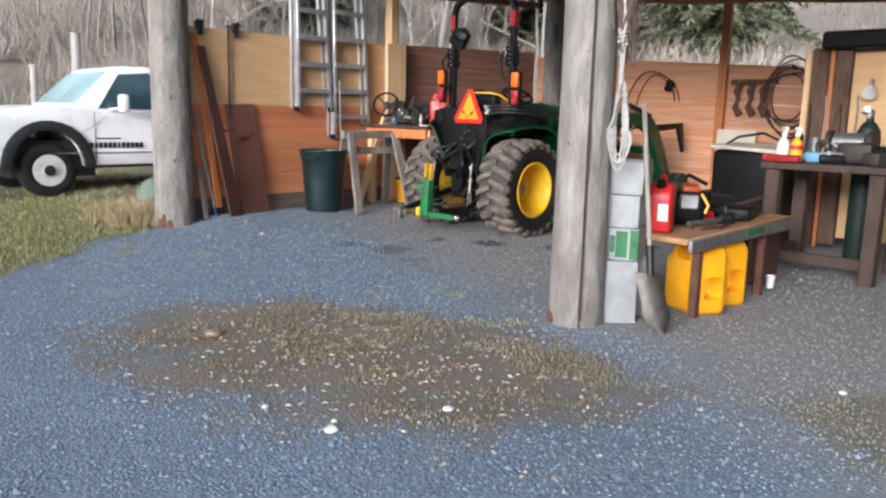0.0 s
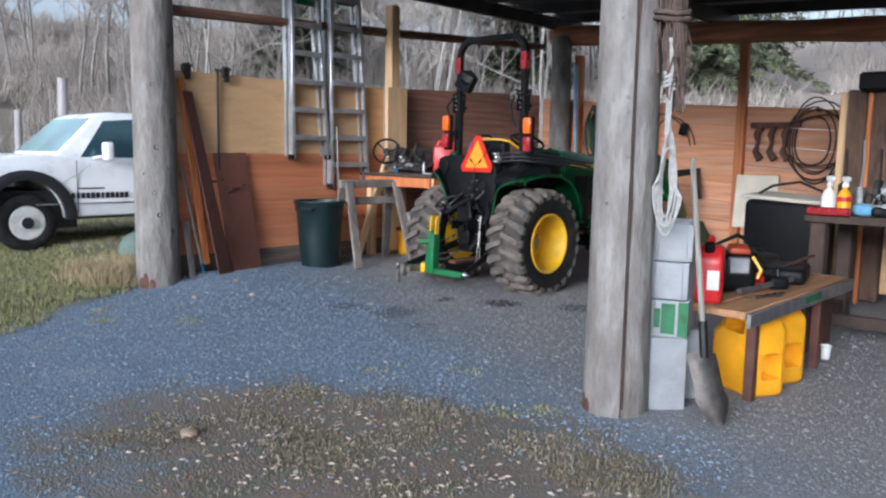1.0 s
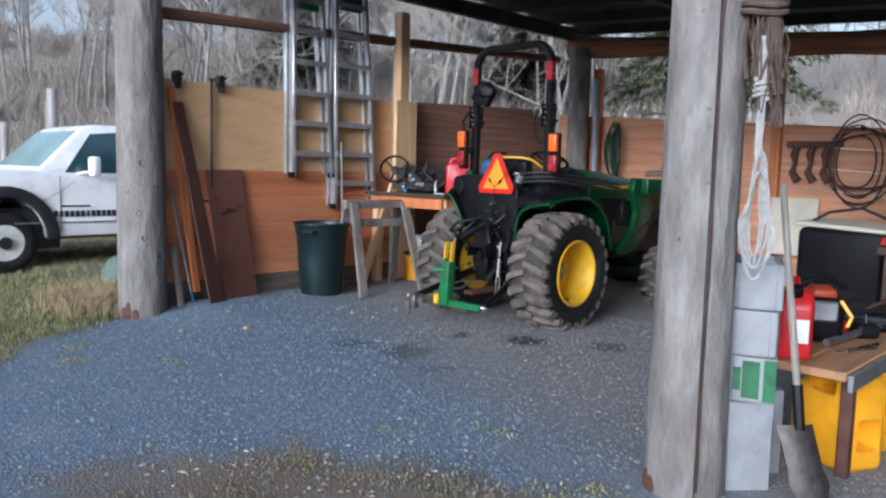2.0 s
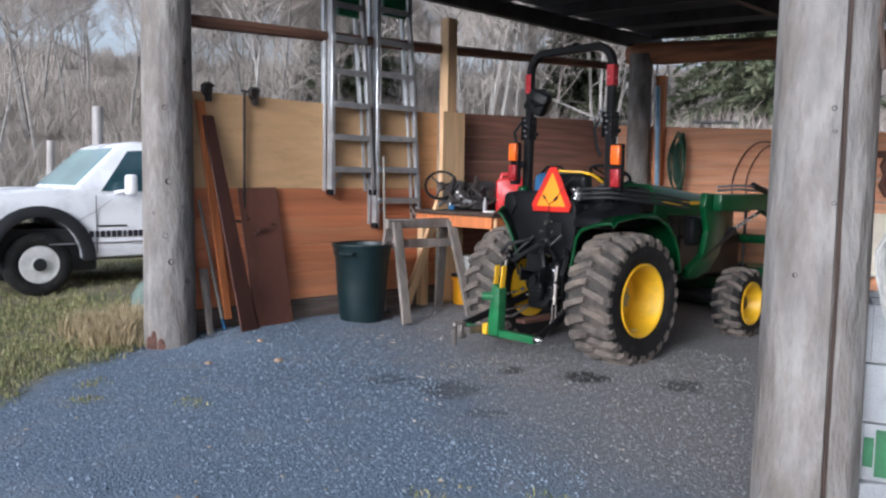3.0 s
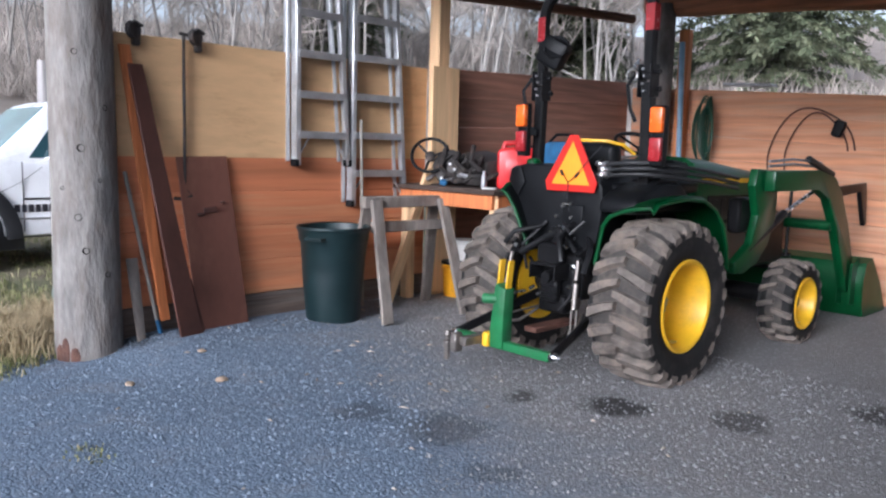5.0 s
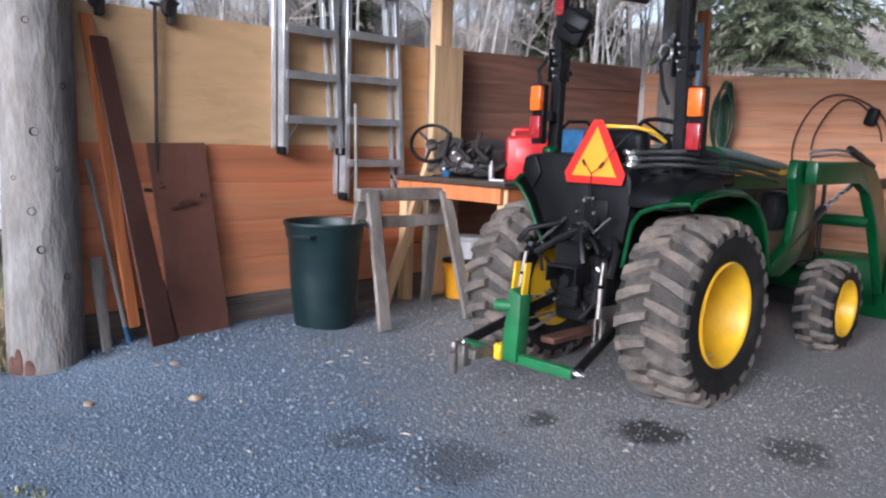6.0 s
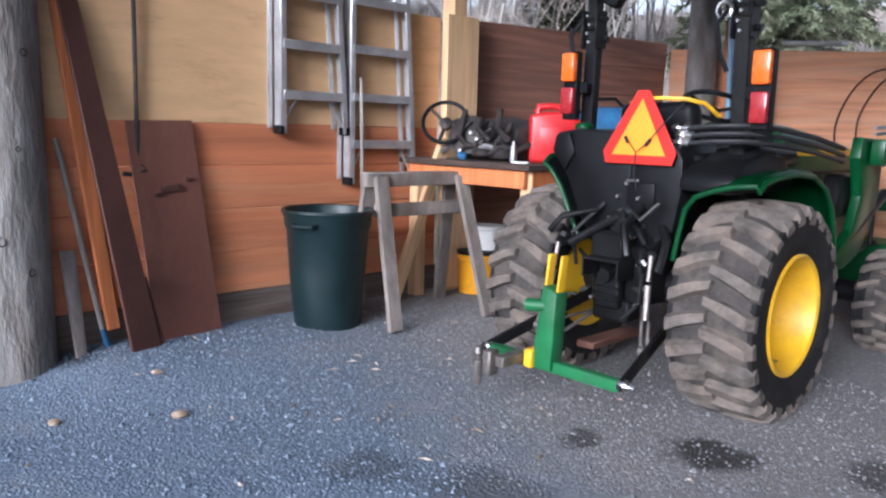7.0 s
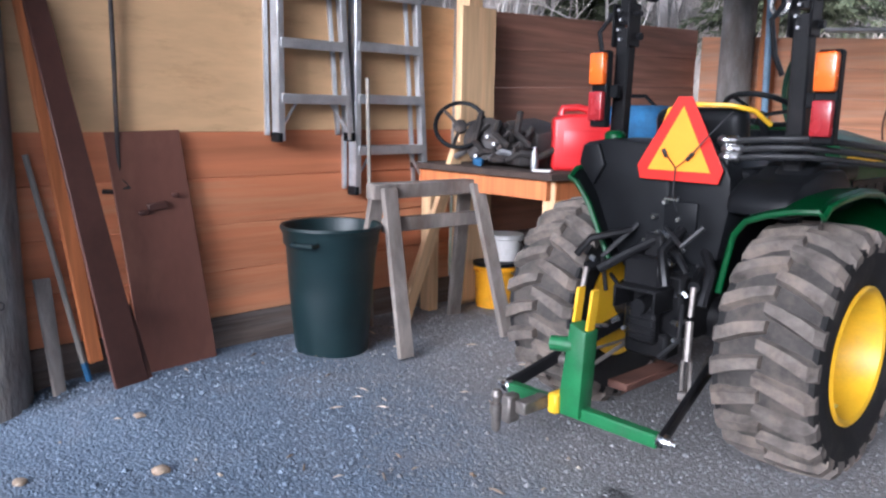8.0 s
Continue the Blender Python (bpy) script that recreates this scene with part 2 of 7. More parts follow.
def ground_material():
    m = bpy.data.materials.new("gravel_dirt_and_grass")
    m.use_nodes = True
    nt = m.node_tree
    N, L = nt.nodes, nt.links
    b = N["Principled BSDF"]
    geo = N.new("ShaderNodeNewGeometry")
    sep = N.new("ShaderNodeSeparateXYZ")
    L.new(geo.outputs["Position"], sep.inputs[0])

    def math_(op, a, c, d=None):
        n = N.new("ShaderNodeMath")
        n.operation = op
        for k, v in enumerate((a, c, d)):
            if v is None:
                continue
            if isinstance(v, (int, float)):
                n.inputs[k].default_value = v
            else:
                L.new(v, n.inputs[k])
        return n.outputs[0]

    def noise_(scale, detail=6, rough=0.6):
        n = N.new("ShaderNodeTexNoise")
        n.inputs["Scale"].default_value, n.inputs["Detail"].default_value, n.inputs["Roughness"].default_value = scale, detail, rough
        L.new(geo.outputs["Position"], n.inputs["Vector"])
        return n.outputs[0]

    def ramp_(v, a, c, lo=0.0, hi=1.0):
        n = N.new("ShaderNodeMapRange")
        n.interpolation_type = "SMOOTHSTEP"
        for k, q in enumerate((a, c, lo, hi)):
            n.inputs[k + 1].default_value = q
        L.new(v, n.inputs[0])
        return n.outputs[0]

    def mix_(f, a, c):
        n = N.new("ShaderNodeMix")
        n.data_type = "RGBA"
        for k, v in ((0, f), (6, a), (7, c)):
            if isinstance(v, tuple):
                n.inputs[k].default_value = (*v, 1)
            elif isinstance(v, (int, float)):
                n.inputs[k].default_value = v
            else:
                L.new(v, n.inputs[k])
        return n.outputs[2]

    X, Y = sep.outputs[0], sep.outputs[1]
    big, mid, fine = noise_(0.9, 5), noise_(5, 6), noise_(60, 5, 0.75)
    wob = math_("MULTIPLY_ADD", big, 1.6, -0.8)
    wob = math_("MULTIPLY_ADD", math_("SUBTRACT", mid, 0.5), 0.9, wob)
    vor = N.new("ShaderNodeTexVoronoi")
    vor.inputs["Scale"].default_value = 75
    L.new(geo.outputs["Position"], vor.inputs["Vector"])
    vor2 = N.new("ShaderNodeTexVoronoi")
    vor2.inputs["Scale"].default_value = 150
    L.new(geo.outputs["Position"], vor2.inputs["Vector"])
    sp = N.new("ShaderNodeSeparateColor")
    L.new(vor.outputs["Color"], sp.inputs[0])
    # the blue of the open sky's light is put into the gravel's colours
    stone = mix_(sp.outputs[0], (0.115, 0.155, 0.212), (0.24, 0.305, 0.385))
    gravel = mix_(ramp_(mid, 0.35, 0.75), stone, (0.175, 0.225, 0.295))
    gravel = mix_(ramp_(noise_(2.3, 7, 0.65), 0.5, 0.68, 0, 0.45), gravel, (0.26, 0.275, 0.30))
    gravel = mix_(ramp_(vor.outputs["Distance"], 0.40, 0.8, 0, 0.4), gravel, (0.05, 0.062, 0.082))
    dirt = mix_(fine, (0.148, 0.144, 0.145), (0.325, 0.317, 0.318))
    dirt = mix_(ramp_(sp.outputs[1], 0.82, 0.95, 0, 0.7), dirt, (0.42, 0.42, 0.43))
    # from sky-blue tinted gravel outside to neutral grey dirt under the roof
    inside = ramp_(math_("ADD", math_("MULTIPLY_ADD", X, 0.42, Y), wob), 1.3, 3.0)
    col = mix_(inside, gravel, dirt)
    grassy = mix_(mid, (0.15, 0.13, 0.085), (0.27, 0.235, 0.16))
    grassy = mix_(ramp_(big, 0.42, 0.62, 0, 0.75), grassy, (0.115, 0.13, 0.055))
    grassy = mix_(ramp_(fine, 0.4, 0.7, 0, 0.5), grassy, (0.08, 0.07, 0.045))
    lawn = ramp_(math_("ADD", math_("MULTIPLY", math_("ADD", X, Y), -1.0), math_("MULTIPLY", wob, 0.6)), 0.35, 0.85)
    lawn = math_("MAXIMUM", lawn, ramp_(X, -0.3, -0.5))
    lawn = math_("MAXIMUM", lawn, ramp_(Y, 6.5, 6.8))
    ux = math_("SUBTRACT", X, 4.5)
    uy = math_("ADD", Y, 1.3)
    a1 = math_("DIVIDE", math_("MULTIPLY_ADD", uy, 0.35, ux), 1.65)
    a2 = math_("DIVIDE", math_("MULTIPLY_ADD", ux, -0.35, uy), 0.98)
    rad = math_("ADD", math_("POWER", math_("MULTIPLY", a1, a1), 1.0), math_("MULTIPLY", a2, a2))
    ragged = noise_(2.4, 7, 0.7)
    isle = ramp_(math_("ADD", rad, math_("MULTIPLY_ADD", ragged, 3.2, math_("MULTIPLY_ADD", wob, 0.6, -1.6))), 1.5, 0.2, 0, 0.8)
    vx = math_("DIVIDE", math_("SUBTRACT", X, 7.6), 1.25)
    vy = math_("DIVIDE", math_("ADD", Y, 0.3), 0.75)
    isle2 = ramp_(math_("ADD", math_("ADD", math_("MULTIPLY", vx, vx), math_("MULTIPLY", vy, vy)), wob), 1.1, 0.5, 0, 0.7)
    lawn = math_("MAXIMUM", lawn, math_("MAXIMUM", isle, isle2))
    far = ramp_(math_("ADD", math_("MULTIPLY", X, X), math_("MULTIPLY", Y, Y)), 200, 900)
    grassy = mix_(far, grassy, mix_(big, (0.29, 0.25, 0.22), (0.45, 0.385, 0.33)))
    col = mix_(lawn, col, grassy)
    soil = mix_(fine, (0.12, 0.085, 0.066), (0.26, 0.20, 0.165))
    col = mix_(math_("MULTIPLY", isle, ramp_(mid, 0.38, 0.55, 0.25, 1.0)), col, soil)
    for px, py, pr, dark in OIL:
        dx, dy = math_("SUBTRACT", X, px), math_("SUBTRACT", Y, py)
        d = math_("ADD", math_("SQRT", math_("ADD", math_("MULTIPLY", dx, dx), math_("MULTIPLY", dy, dy)), 0.0), math_("MULTIPLY_ADD", mid, 0.34, -0.17))
        col = mix_(ramp_(d, pr, pr * 0.45, 0, dark), col, (0.02, 0.018, 0.017))
    L.new(col, b.inputs["Base Color"])
    b.inputs["Roughness"].default_value = 0.92
    b.inputs["Specular IOR Level"].default_value = 0.3
    hgt = math_("MULTIPLY_ADD", vor.outputs["Distance"], -0.7, math_("MULTIPLY_ADD", vor2.outputs["Distance"], -0.3, math_("MULTIPLY", fine, 0.6)))
    bp = N.new("ShaderNodeBump")
    bp.inputs["Strength"].default_value, bp.inputs["Distance"].default_value = 0.8, 0.012
    L.new(hgt, bp.inputs["Height"])
    L.new(bp.outputs[0], b.inputs["Normal"])
    return m


OIL = [(2.72, 1.95, 0.24, 0.85), (3.30, 2.24, 0.22, 0.6), (2.27, 1.66, 0.12, 0.7), (3.80, 2.95, 0.24, 0.7), (2.35, 0.95, 0.28, 0.45), (1.9, 0.8, 0.2, 0.4), (2.9, 0.75, 0.15, 0.35), (-0.05, 0.35, 0.2, 0.6)]


def ground():
    def axis(lo, hi, c, fine_lo, fine_hi, step):
        vals = [fine_lo]
        while vals[-1] < fine_hi:
            vals.append(vals[-1] + step)
        d = step
        while vals[-1] < hi:
            d *= 1.16
            vals.append(vals[-1] + d)
        d = step
        while vals[0] > lo:
            d *= 1.16
            vals.insert(0, vals[0] - d)
        return vals
    xs = axis(-420, 420, 0, -1.5, 8.5, 0.1)
    ys = axis(-420, 420, 0, -4.0, 4.5, 0.1)
    verts = [(x, y, height(x, y)) for y in ys for x in xs]
    n = len(xs)
    faces = [(j * n + i, j * n + i + 1, (j + 1) * n + i + 1, (j + 1) * n + i) for j in range(len(ys) - 1) for i in range(n - 1)]
    me = bpy.data.meshes.new("ground")
    me.from_pydata(verts, [], faces)
    me.materials.append(ground_material())
    me.polygons.foreach_set("use_smooth", [True] * len(me.polygons))
    tagged(new("ground", me), "grey gravel yard tinted with the sky's blue, bare dirt and rough winter grass", "ground", kind="structure")


ground()


# ---- posts, side wall, back wall, roof ----
def pole_radius(a, z, r0, r1, top, seed):
    r = (r0 + (r1 - r0) * z / top) * (1 + 0.03 * noise.noise((math.cos(a) * 1.3, math.sin(a) * 1.3, z * 0.5 + seed)) + 0.02 * noise.noise((math.cos(a) * 5, math.sin(a) * 5, z * 1.2 + seed)))
    if z < 0.25:
        r *= 1.0 + 0.12 * (0.25 - z) * (0.5 + noise.noise((a, z * 4, seed)))
    return r


def pole(name, c, r0, r1, top, label, seed, split=None, seg=40):
    """A weathered round pole with checks, flats and knot holes."""
    random.seed(seed)
    bm = B()
    rings = []
    levels = [i * top / 44 for i in range(45)]
    levels[0] = -0.15
    for z in levels:
        ring = []
        for k in range(seg):
            a = 2 * math.pi * k / seg
            rr = pole_radius(a, z, r0, r1, top, seed)
            if split is not None:
                da = (a - split + math.pi) % (2 * math.pi) - math.pi
                da += 0.05 * noise.noise((z * 1.1, seed, 0.3))
                if abs(da) < 0.045:
                    rr *= 0.84
                elif da > 0:
                    rr *= 0.985
            ring.append(bm.verts.new((c[0] + rr * math.cos(a), c[1] + rr * math.sin(a), z)))
        rings.append(ring)
    for a, b in zip(rings, rings[1:]):
        for k in range(seg):
            bm.faces.new((a[k], a[(k + 1) % seg], b[(k + 1) % seg], b[k]))
    bm.faces.new(rings[-1])
    ob = thing(name, label, "post", "poles of the shed")
    part("pole", bm, M_POLE, ob, smooth=50)
    if split is not None:
        pts = []
        for i in range(46):
            z = 0.05 + i * (top - 0.1) / 45
            a = split - 0.05 * noise.noise((z * 1.1, seed, 0.3))
            r = (r0 + (r1 - r0) * z / top) * 0.955
            pts.append((c[0] + r * math.cos(a), c[1] + r * math.sin(a), z))
        # dark strip in the groove stands for the shade inside the crack
        part("crack", tube(B(), pts, [0.007 + 0.004 * noise.noise((i * 0.4, 2, 1)) for i in range(46)], 6), M_DARKWOOD, ob, "drying crack, its shade laid in as a dark strip")
    return ob


def slope_c(x):
    """How far the back wall's lines fall towards its far end."""
    return -0.062 * (x - 0.5)


POST_L, POST_R, POST_C = (-0.13, 0.10), (4.99, 0.13), (0.33, 6.13)
post_l = pole("wooden_pole", POST_L, 0.205, 0.185, 3.35, "grey weathered wooden pole with knot holes, at the yard's edge", 3)
post_r = pole("wooden_pole", POST_R, 0.168, 0.150, 3.25, "grey weathered wooden pole with a long crack, beside stacked blocks", 5, split=radians(-47), seg=90)
post_c = pole("wooden_pole", POST_C, 0.15, 0.145, 3.05, "grey wooden corner pole carrying the log beam", 9)

side = thing("wall_side", "low wall of orange cedar planks with an open rail above", "wall", kind="structure")
WX = -0.15


def wall_planks(parent, y0, y1, zs, mt, x, rise=0.0, thick=0.035):
    for lo, hi in zs:
        bm = B()
        box(bm, (0, 0, 0), (thick, y1 - y0, hi - lo - 0.001), bev=0.005)
        for v in bm.verts:
            v.co.z += rise * v.co.y
        part("plank", bm, mt, parent, m=pose(x + random.uniform(-0.004, 0.004), (y0 + y1) / 2, (lo + hi) / 2 + rise * ((y0 + y1) / 2 - y0)))


random.seed(11)
wall_planks(side, 0.25, 3.05, [(0.27, 0.53), (0.53, 0.79), (0.79, 1.05), (1.05, 1.31)], M_CEDAR, WX)
wall_planks(side, 1.62, 3.05, [(1.31, 1.58), (1.58, 1.85), (1.85, 2.1)], M_CEDAR, WX - 0.03)
wall_planks(side, 3.20, 6.25, [(0.27, 0.5), (0.5, 0.78), (0.78, 1.05), (1.05, 1.32), (1.32, 1.6), (1.6, 1.87), (1.87, 2.13)], M_CEDAR_SHADED, WX, 0.035)
bm = B()
box(bm, (WX - 0.02, 3.15, 0.15), (0.06, 5.9, 0.24), bev=0.01)
part("sill_board", bm, M_SILL, side, "dark earth-stained bottom board")
bm = B()
box(bm, (WX + 0.012, 0.93, 1.70), (0.018, 1.42, 0.80), bev=0.002)
part("plywood_sheet", bm, M_PLY, side, "tan plywood sheet")
bm = B()
box(bm, (WX + 0.012, 2.35, 1.71), (0.018, 1.40, 0.80), bev=0.002)
part("plywood_sheet", bm, M_PLY, side, "tan plywood sheet behind the ladders")
bm = B()
box(bm, (WX + 0.075, 3.14, 1.50), (0.13, 0.13, 3.2), bev=0.006)
part("stud", bm, M_PINE, side, "pale new pine stud")
bm = B()
box(bm, (WX + 0.165, 3.13, 1.12), (0.045, 0.32, 2.0), bev=0.004)
part("stud", bm, M_PINE, side, "wide pale pine board")
bm = B()
tube(bm, [(WX, 0.1, 2.66), (WX + 0.01, 1.6, 2.72), (WX, 3.1, 2.79), (WX + 0.02, 4.6, 2.87), (WX + 0.05, 6.2, 2.95)], [0.055, 0.05, 0.055, 0.05, 0.05], 8)
part("top_rail", bm, M_RAIL, side, "dark old pole rail")

back = thing("wall_back", "low wall of weathered cedar planks with light showing through the gaps", "wall", kind="structure")
BY = 6.33
random.seed(23)
for x0, x1 in ((-0.12, 3.0), (3.0, 5.6)):
    for i in range(8):
        lo, hi = 0.18 + i * 0.245, 0.18 + (i + 1) * 0.245
        gap = 0.004 if i == 5 else 0.001
        if x0 > 2 and i > 3:
            gap = (0.010, 0.014, 0.016, 0.006)[i - 4]
        bm = B()
        box(bm, (0, 0, 0), (x1 - x0 - 0.004, 0.035, hi - lo - gap), bev=0.004)
        for v in bm.verts:
            v.co.z += -0.062 * v.co.x + 0.004 * math.sin(v.co.x * 3 + i)
        part("plank", bm, M_CEDAR_BACK, back, m=pose((x0 + x1) / 2, BY + random.uniform(-0.006, 0.006), (lo + hi) / 2 + slope_c((x0 + x1) / 2)))
for x, mt, w in ((3.0, M_CEDAR_POST, 0.11), (0.56, M_CEDAR_POST, 0.12)):
    bm = B()
    box(bm, (x, BY - 0.07, 1.40), (w, 0.09, 2.75), bev=0.006)
    part("stud", bm, mt, back, "orange cedar stud")
bm = B()
tube(bm, [(0.1 + i * 0.6, BY - 0.1, 3.06 + slope_c(0.1 + i * 0.6) * 1.15) for i in range(14)], [0.135 + 0.012 * math.sin(i * 1.9) for i in range(14)], 16)
part("log_beam", bm, M_BEAM, back, "reddish peeled log beam")

# unseen wall, added only to block light from the right and darken the interior
shading_wall = thing("wall_end", "plain dark plank wall, unseen, added to keep side light out of the shed", "wall", kind="structure")
for k in range(24):
    part("plank", box(B(), (7.05, 0.8 + k * 0.24, 1.45), (0.03, 0.234, 2.9), bev=0.004), M_DARKWOOD, shading_wall)

roof = thing("ceiling", "dark shed roof of corrugated metal on purlins", "roof", kind="structure")
bm = B()
nx = 150
row = []
for y in (-0.45, 7.0):
    row.append([bm.verts.new((-0.25 + i * 9.6 / nx, y, 3.50 - 0.062 * (-0.25 + i * 9.6 / nx) + (y - 6.3) * 0.0 + 0.012 * math.cos(i * math.pi))) for i in range(nx + 1)])
for i in range(nx):
    bm.faces.new((row[0][i], row[0][i + 1], row[1][i + 1], row[1][i]))
bmesh.ops.solidify(bm, geom=bm.faces, thickness=0.004)
for y in [-0.25 + 0.98 * k for k in range(8)]:
    box(bm, (4.5, y, 3.40 - 0.062 * 4.5), (9.4, 0.06, 0.13), Euler((0, 0.062, 0)).to_matrix(), bev=0.0)
for x in (0.15, 2.6, 5.0, 7.4):
    box(bm, (x, 3.2, 3.27 - 0.062 * x), (0.08, 7.3, 0.17), bev=0.0)
part("roof_frame", bm, [M_ROOF], roof)

# ---- tractor ----
# tractor green, darkened in colour for the shade deep in the shed
M_GREEN = mat("green_tractor_paint", (0.003, 0.052, 0.015), 0.33, var=0.18, scale=4, grain=80, bump=0.03, dirt=(0.02, 0.07, 0.028), dirt_amount=0.1, spec=0.3)
# scuffed copy of the green, made lighter where light reaches the hitch
M_GREEN_LIT = mat("lit_scuffed_green_paint", (0.012, 0.13, 0.04), 0.5, var=0.25, scale=9, grain=80, bump=0.1, dirt=(0.05, 0.14, 0.07), dirt_amount=0.25)
M_YELLOW = mat("yellow_wheel_paint", (0.72, 0.42, 0.011), 0.42, var=0.12, scale=5, grain=60, bump=0.04, dirt=(0.42, 0.27, 0.06), dirt_amount=0.18)
M_BLACK = mat("black_plastic", (0.007, 0.0075, 0.0085), 0.42, var=0.3, scale=6, grain=120, bump=0.06, dirt=(0.012, 0.012, 0.013), dirt_amount=0.12, spec=0.12)
M_BLACKPAINT = mat("black_steel_paint", (0.008, 0.008, 0.0088), 0.36, var=0.3, scale=6, grain=90, bump=0.06, dirt=(0.025, 0.021, 0.019), dirt_amount=0.12, spec=0.2)
M_RUBBER = mat("tyre_rubber", (0.014, 0.0135, 0.0135), 0.82, var=0.3, scale=7, grain=90, bump=0.15, dirt=(0.045, 0.039, 0.035), dirt_amount=0.2, spec=0.25)
M_TREAD = mat("dusty_tread", (0.11, 0.094, 0.082), 0.92, var=0.5, scale=10, grain=45, bump=0.6, dirt=(0.21, 0.165, 0.132), dirt_amount=0.3)
# dirty rubber between the lugs, darkened in colour for the shade of the gaps
M_TREADBASE = mat("shaded_dirty_tread_floor", (0.045, 0.040, 0.036), 0.95, var=0.4, scale=9, grain=60, bump=0.35, dirt=(0.11, 0.09, 0.075), dirt_amount=0.3)
M_CHROME = mat("bright_steel", (0.62, 0.62, 0.62), 0.28, metal=1.0, var=0.15, scale=20, grain=90, bump=0.04)
M_STEEL = mat("dull_steel", (0.34, 0.34, 0.35), 0.5, metal=0.85, var=0.25, scale=12, grain=90, bump=0.08)
M_RUST = mat("rusty_brown_steel", (0.11, 0.05, 0.035), 0.7, metal=0.3, var=0.3, scale=9, grain=80, bump=0.2)
M_TOWSTEEL = mat("worn_brown_steel", (0.20, 0.18, 0.165), 0.5, metal=0.7, var=0.3, scale=20, grain=90, bump=0.15)
M_AMBER = mat("amber_lens", (0.75, 0.13, 0.012), 0.25, var=0.08, scale=20, grain=90, bump=0.05)
M_REDLENS = mat("red_lens", (0.28, 0.018, 0.022), 0.25, var=0.1, scale=20, grain=90, bump=0.05)
M_SMV_O = mat("fluorescent_orange_sheet", (0.90, 0.28, 0.008), 0.45, var=0.06, scale=9, grain=120, bump=0.02)
M_SMV_R = mat("red_reflective_sheet", (0.52, 0.018, 0.010), 0.35, var=0.08, scale=9, grain=120, bump=0.02)
M_HOSE = mat("black_hose", (0.015, 0.015, 0.016), 0.55, var=0.2, scale=20, grain=150, bump=0.15)


def wheel_spin(x, y, z, side):
    """Lays a part turned round z onto the axle; side 1: its outside looks to +x."""
    return pose(x, y, z, 0, 90 * side, 0)


def rear_wheel(parent, x, y, R, w, rim_r, side, lugs=23, lug_h=0.042, zc=0.49):
    prof = [(rim_r, -w * 0.40), (rim_r + 0.03, -w * 0.47), (R * 0.72, -w * 0.52), (R * 0.88, -w * 0.5), (R - lug_h * 1.6, -w * 0.44), (R - lug_h, -w * 0.25), (R - lug_h * 0.9, 0)]
    prof = prof + [(r, -z) for r, z in prof[-2::-1]] + [(rim_r, w * 0.2), (rim_r, -w * 0.2)]
    bm = B()
    lathe(bm, prof, 64, closed=True)
    for f in bm.faces:
        c = f.calc_center_median()
        f.material_index = 1 if math.hypot(c.x, c.y) > R * 0.88 else 0
    tyre = part("tyre", bm, [M_RUBBER, M_TREADBASE], parent, "black tyre with dusty bar tread", m=wheel_spin(x, y, zc, side))
    bm = B()
    for sgn in (-1, 1):
        for k in range(lugs):
            a0 = 2 * math.pi * (k + (0.5 if sgn > 0 else 0)) / lugs
            secs = []
            for i, (s, r, hh) in enumerate([(-0.03, R - lug_h, lug_h), (0.2, R - lug_h, lug_h), (0.42, R - lug_h * 1.15, lug_h), (0.62, R - lug_h * 1.45, lug_h * 1.05), (0.70, R - lug_h * 1.75, 0.018), (0.69, R - lug_h * 2.2, 0.004)]):
                xx = sgn * s * w * 0.74
                aa = a0 + side * 0.135 * min(s, 0.62) / 0.62 * (0.6 + 0.6 * s)
                half = (0.029 + 0.012 * min(1, s / 0.5)) * (1 + 0.12 * noise.noise((k * 1.7, i * 0.9, sgn))) / R * 0.85 * (R / 0.52)
                top = []
                for da, rr in ((-half * 1.25, r - 0.006), (-half * 0.8, r + hh), (half * 0.8, r + hh), (half * 1.25, r - 0.006)):
                    jit = 0.006 * noise.noise((k * 3.1 + i, sgn * 2.0, da * 30))
                    top.append(bm.verts.new(((rr + jit) * math.cos(aa + da), (rr + jit) * math.sin(aa + da), xx if i < 4 else sgn * (w * 0.505 + hh * 0.35))))
                secs.append(top)
            for p, q in zip(secs, secs[1:]):
                for j in range(3):
                    bm.faces.new((p[j], p[j + 1], q[j + 1], q[j]))
            bm.faces.new(secs[0])
            bm.faces.new(secs[-1][::-1])
    part("tread", bm, M_TREAD, tyre, "dusty grey rubber lugs", smooth=25)
    bm = B()
    d = w * 0.44
    lathe(bm, [(rim_r + 0.022, d + 0.012), (rim_r + 0.012, d + 0.02), (rim_r - 0.005, d + 0.012), (rim_r - 0.018, d - 0.03), (rim_r - 0.03, d * 0.3), (rim_r - 0.045, -d * 0.25), (rim_r * 0.66, -d * 0.36), (rim_r * 0.50, -d * 0.16), (rim_r * 0.46, -d * 0.10), (0.0001, -d * 0.10), (0.0001, -d), (rim_r, -d)], 48, closed=True)
    rim = part("rim", bm, M_YELLOW, parent, "yellow steel rim", m=wheel_spin(x, y, zc, side))
    bm = B()
    for k in range(8):
        a = 2 * math.pi * k / 8
        lathe(bm, [(0.013, 0), (0.013, 0.02), (0.008, 0.026), (0.0001, 0.026)], 6, Matrix.Translation((rim_r * 0.33 * math.cos(a), rim_r * 0.33 * math.sin(a), -d * 0.10)))
    lathe(bm, [(0.055, -d * 0.1), (0.055, -d * 0.1 + 0.04), (0.045, -d * 0.1 + 0.05), (0.0001, -d * 0.1 + 0.05)], 16)
    part("wheel_bolts", bm, M_STEEL, rim)
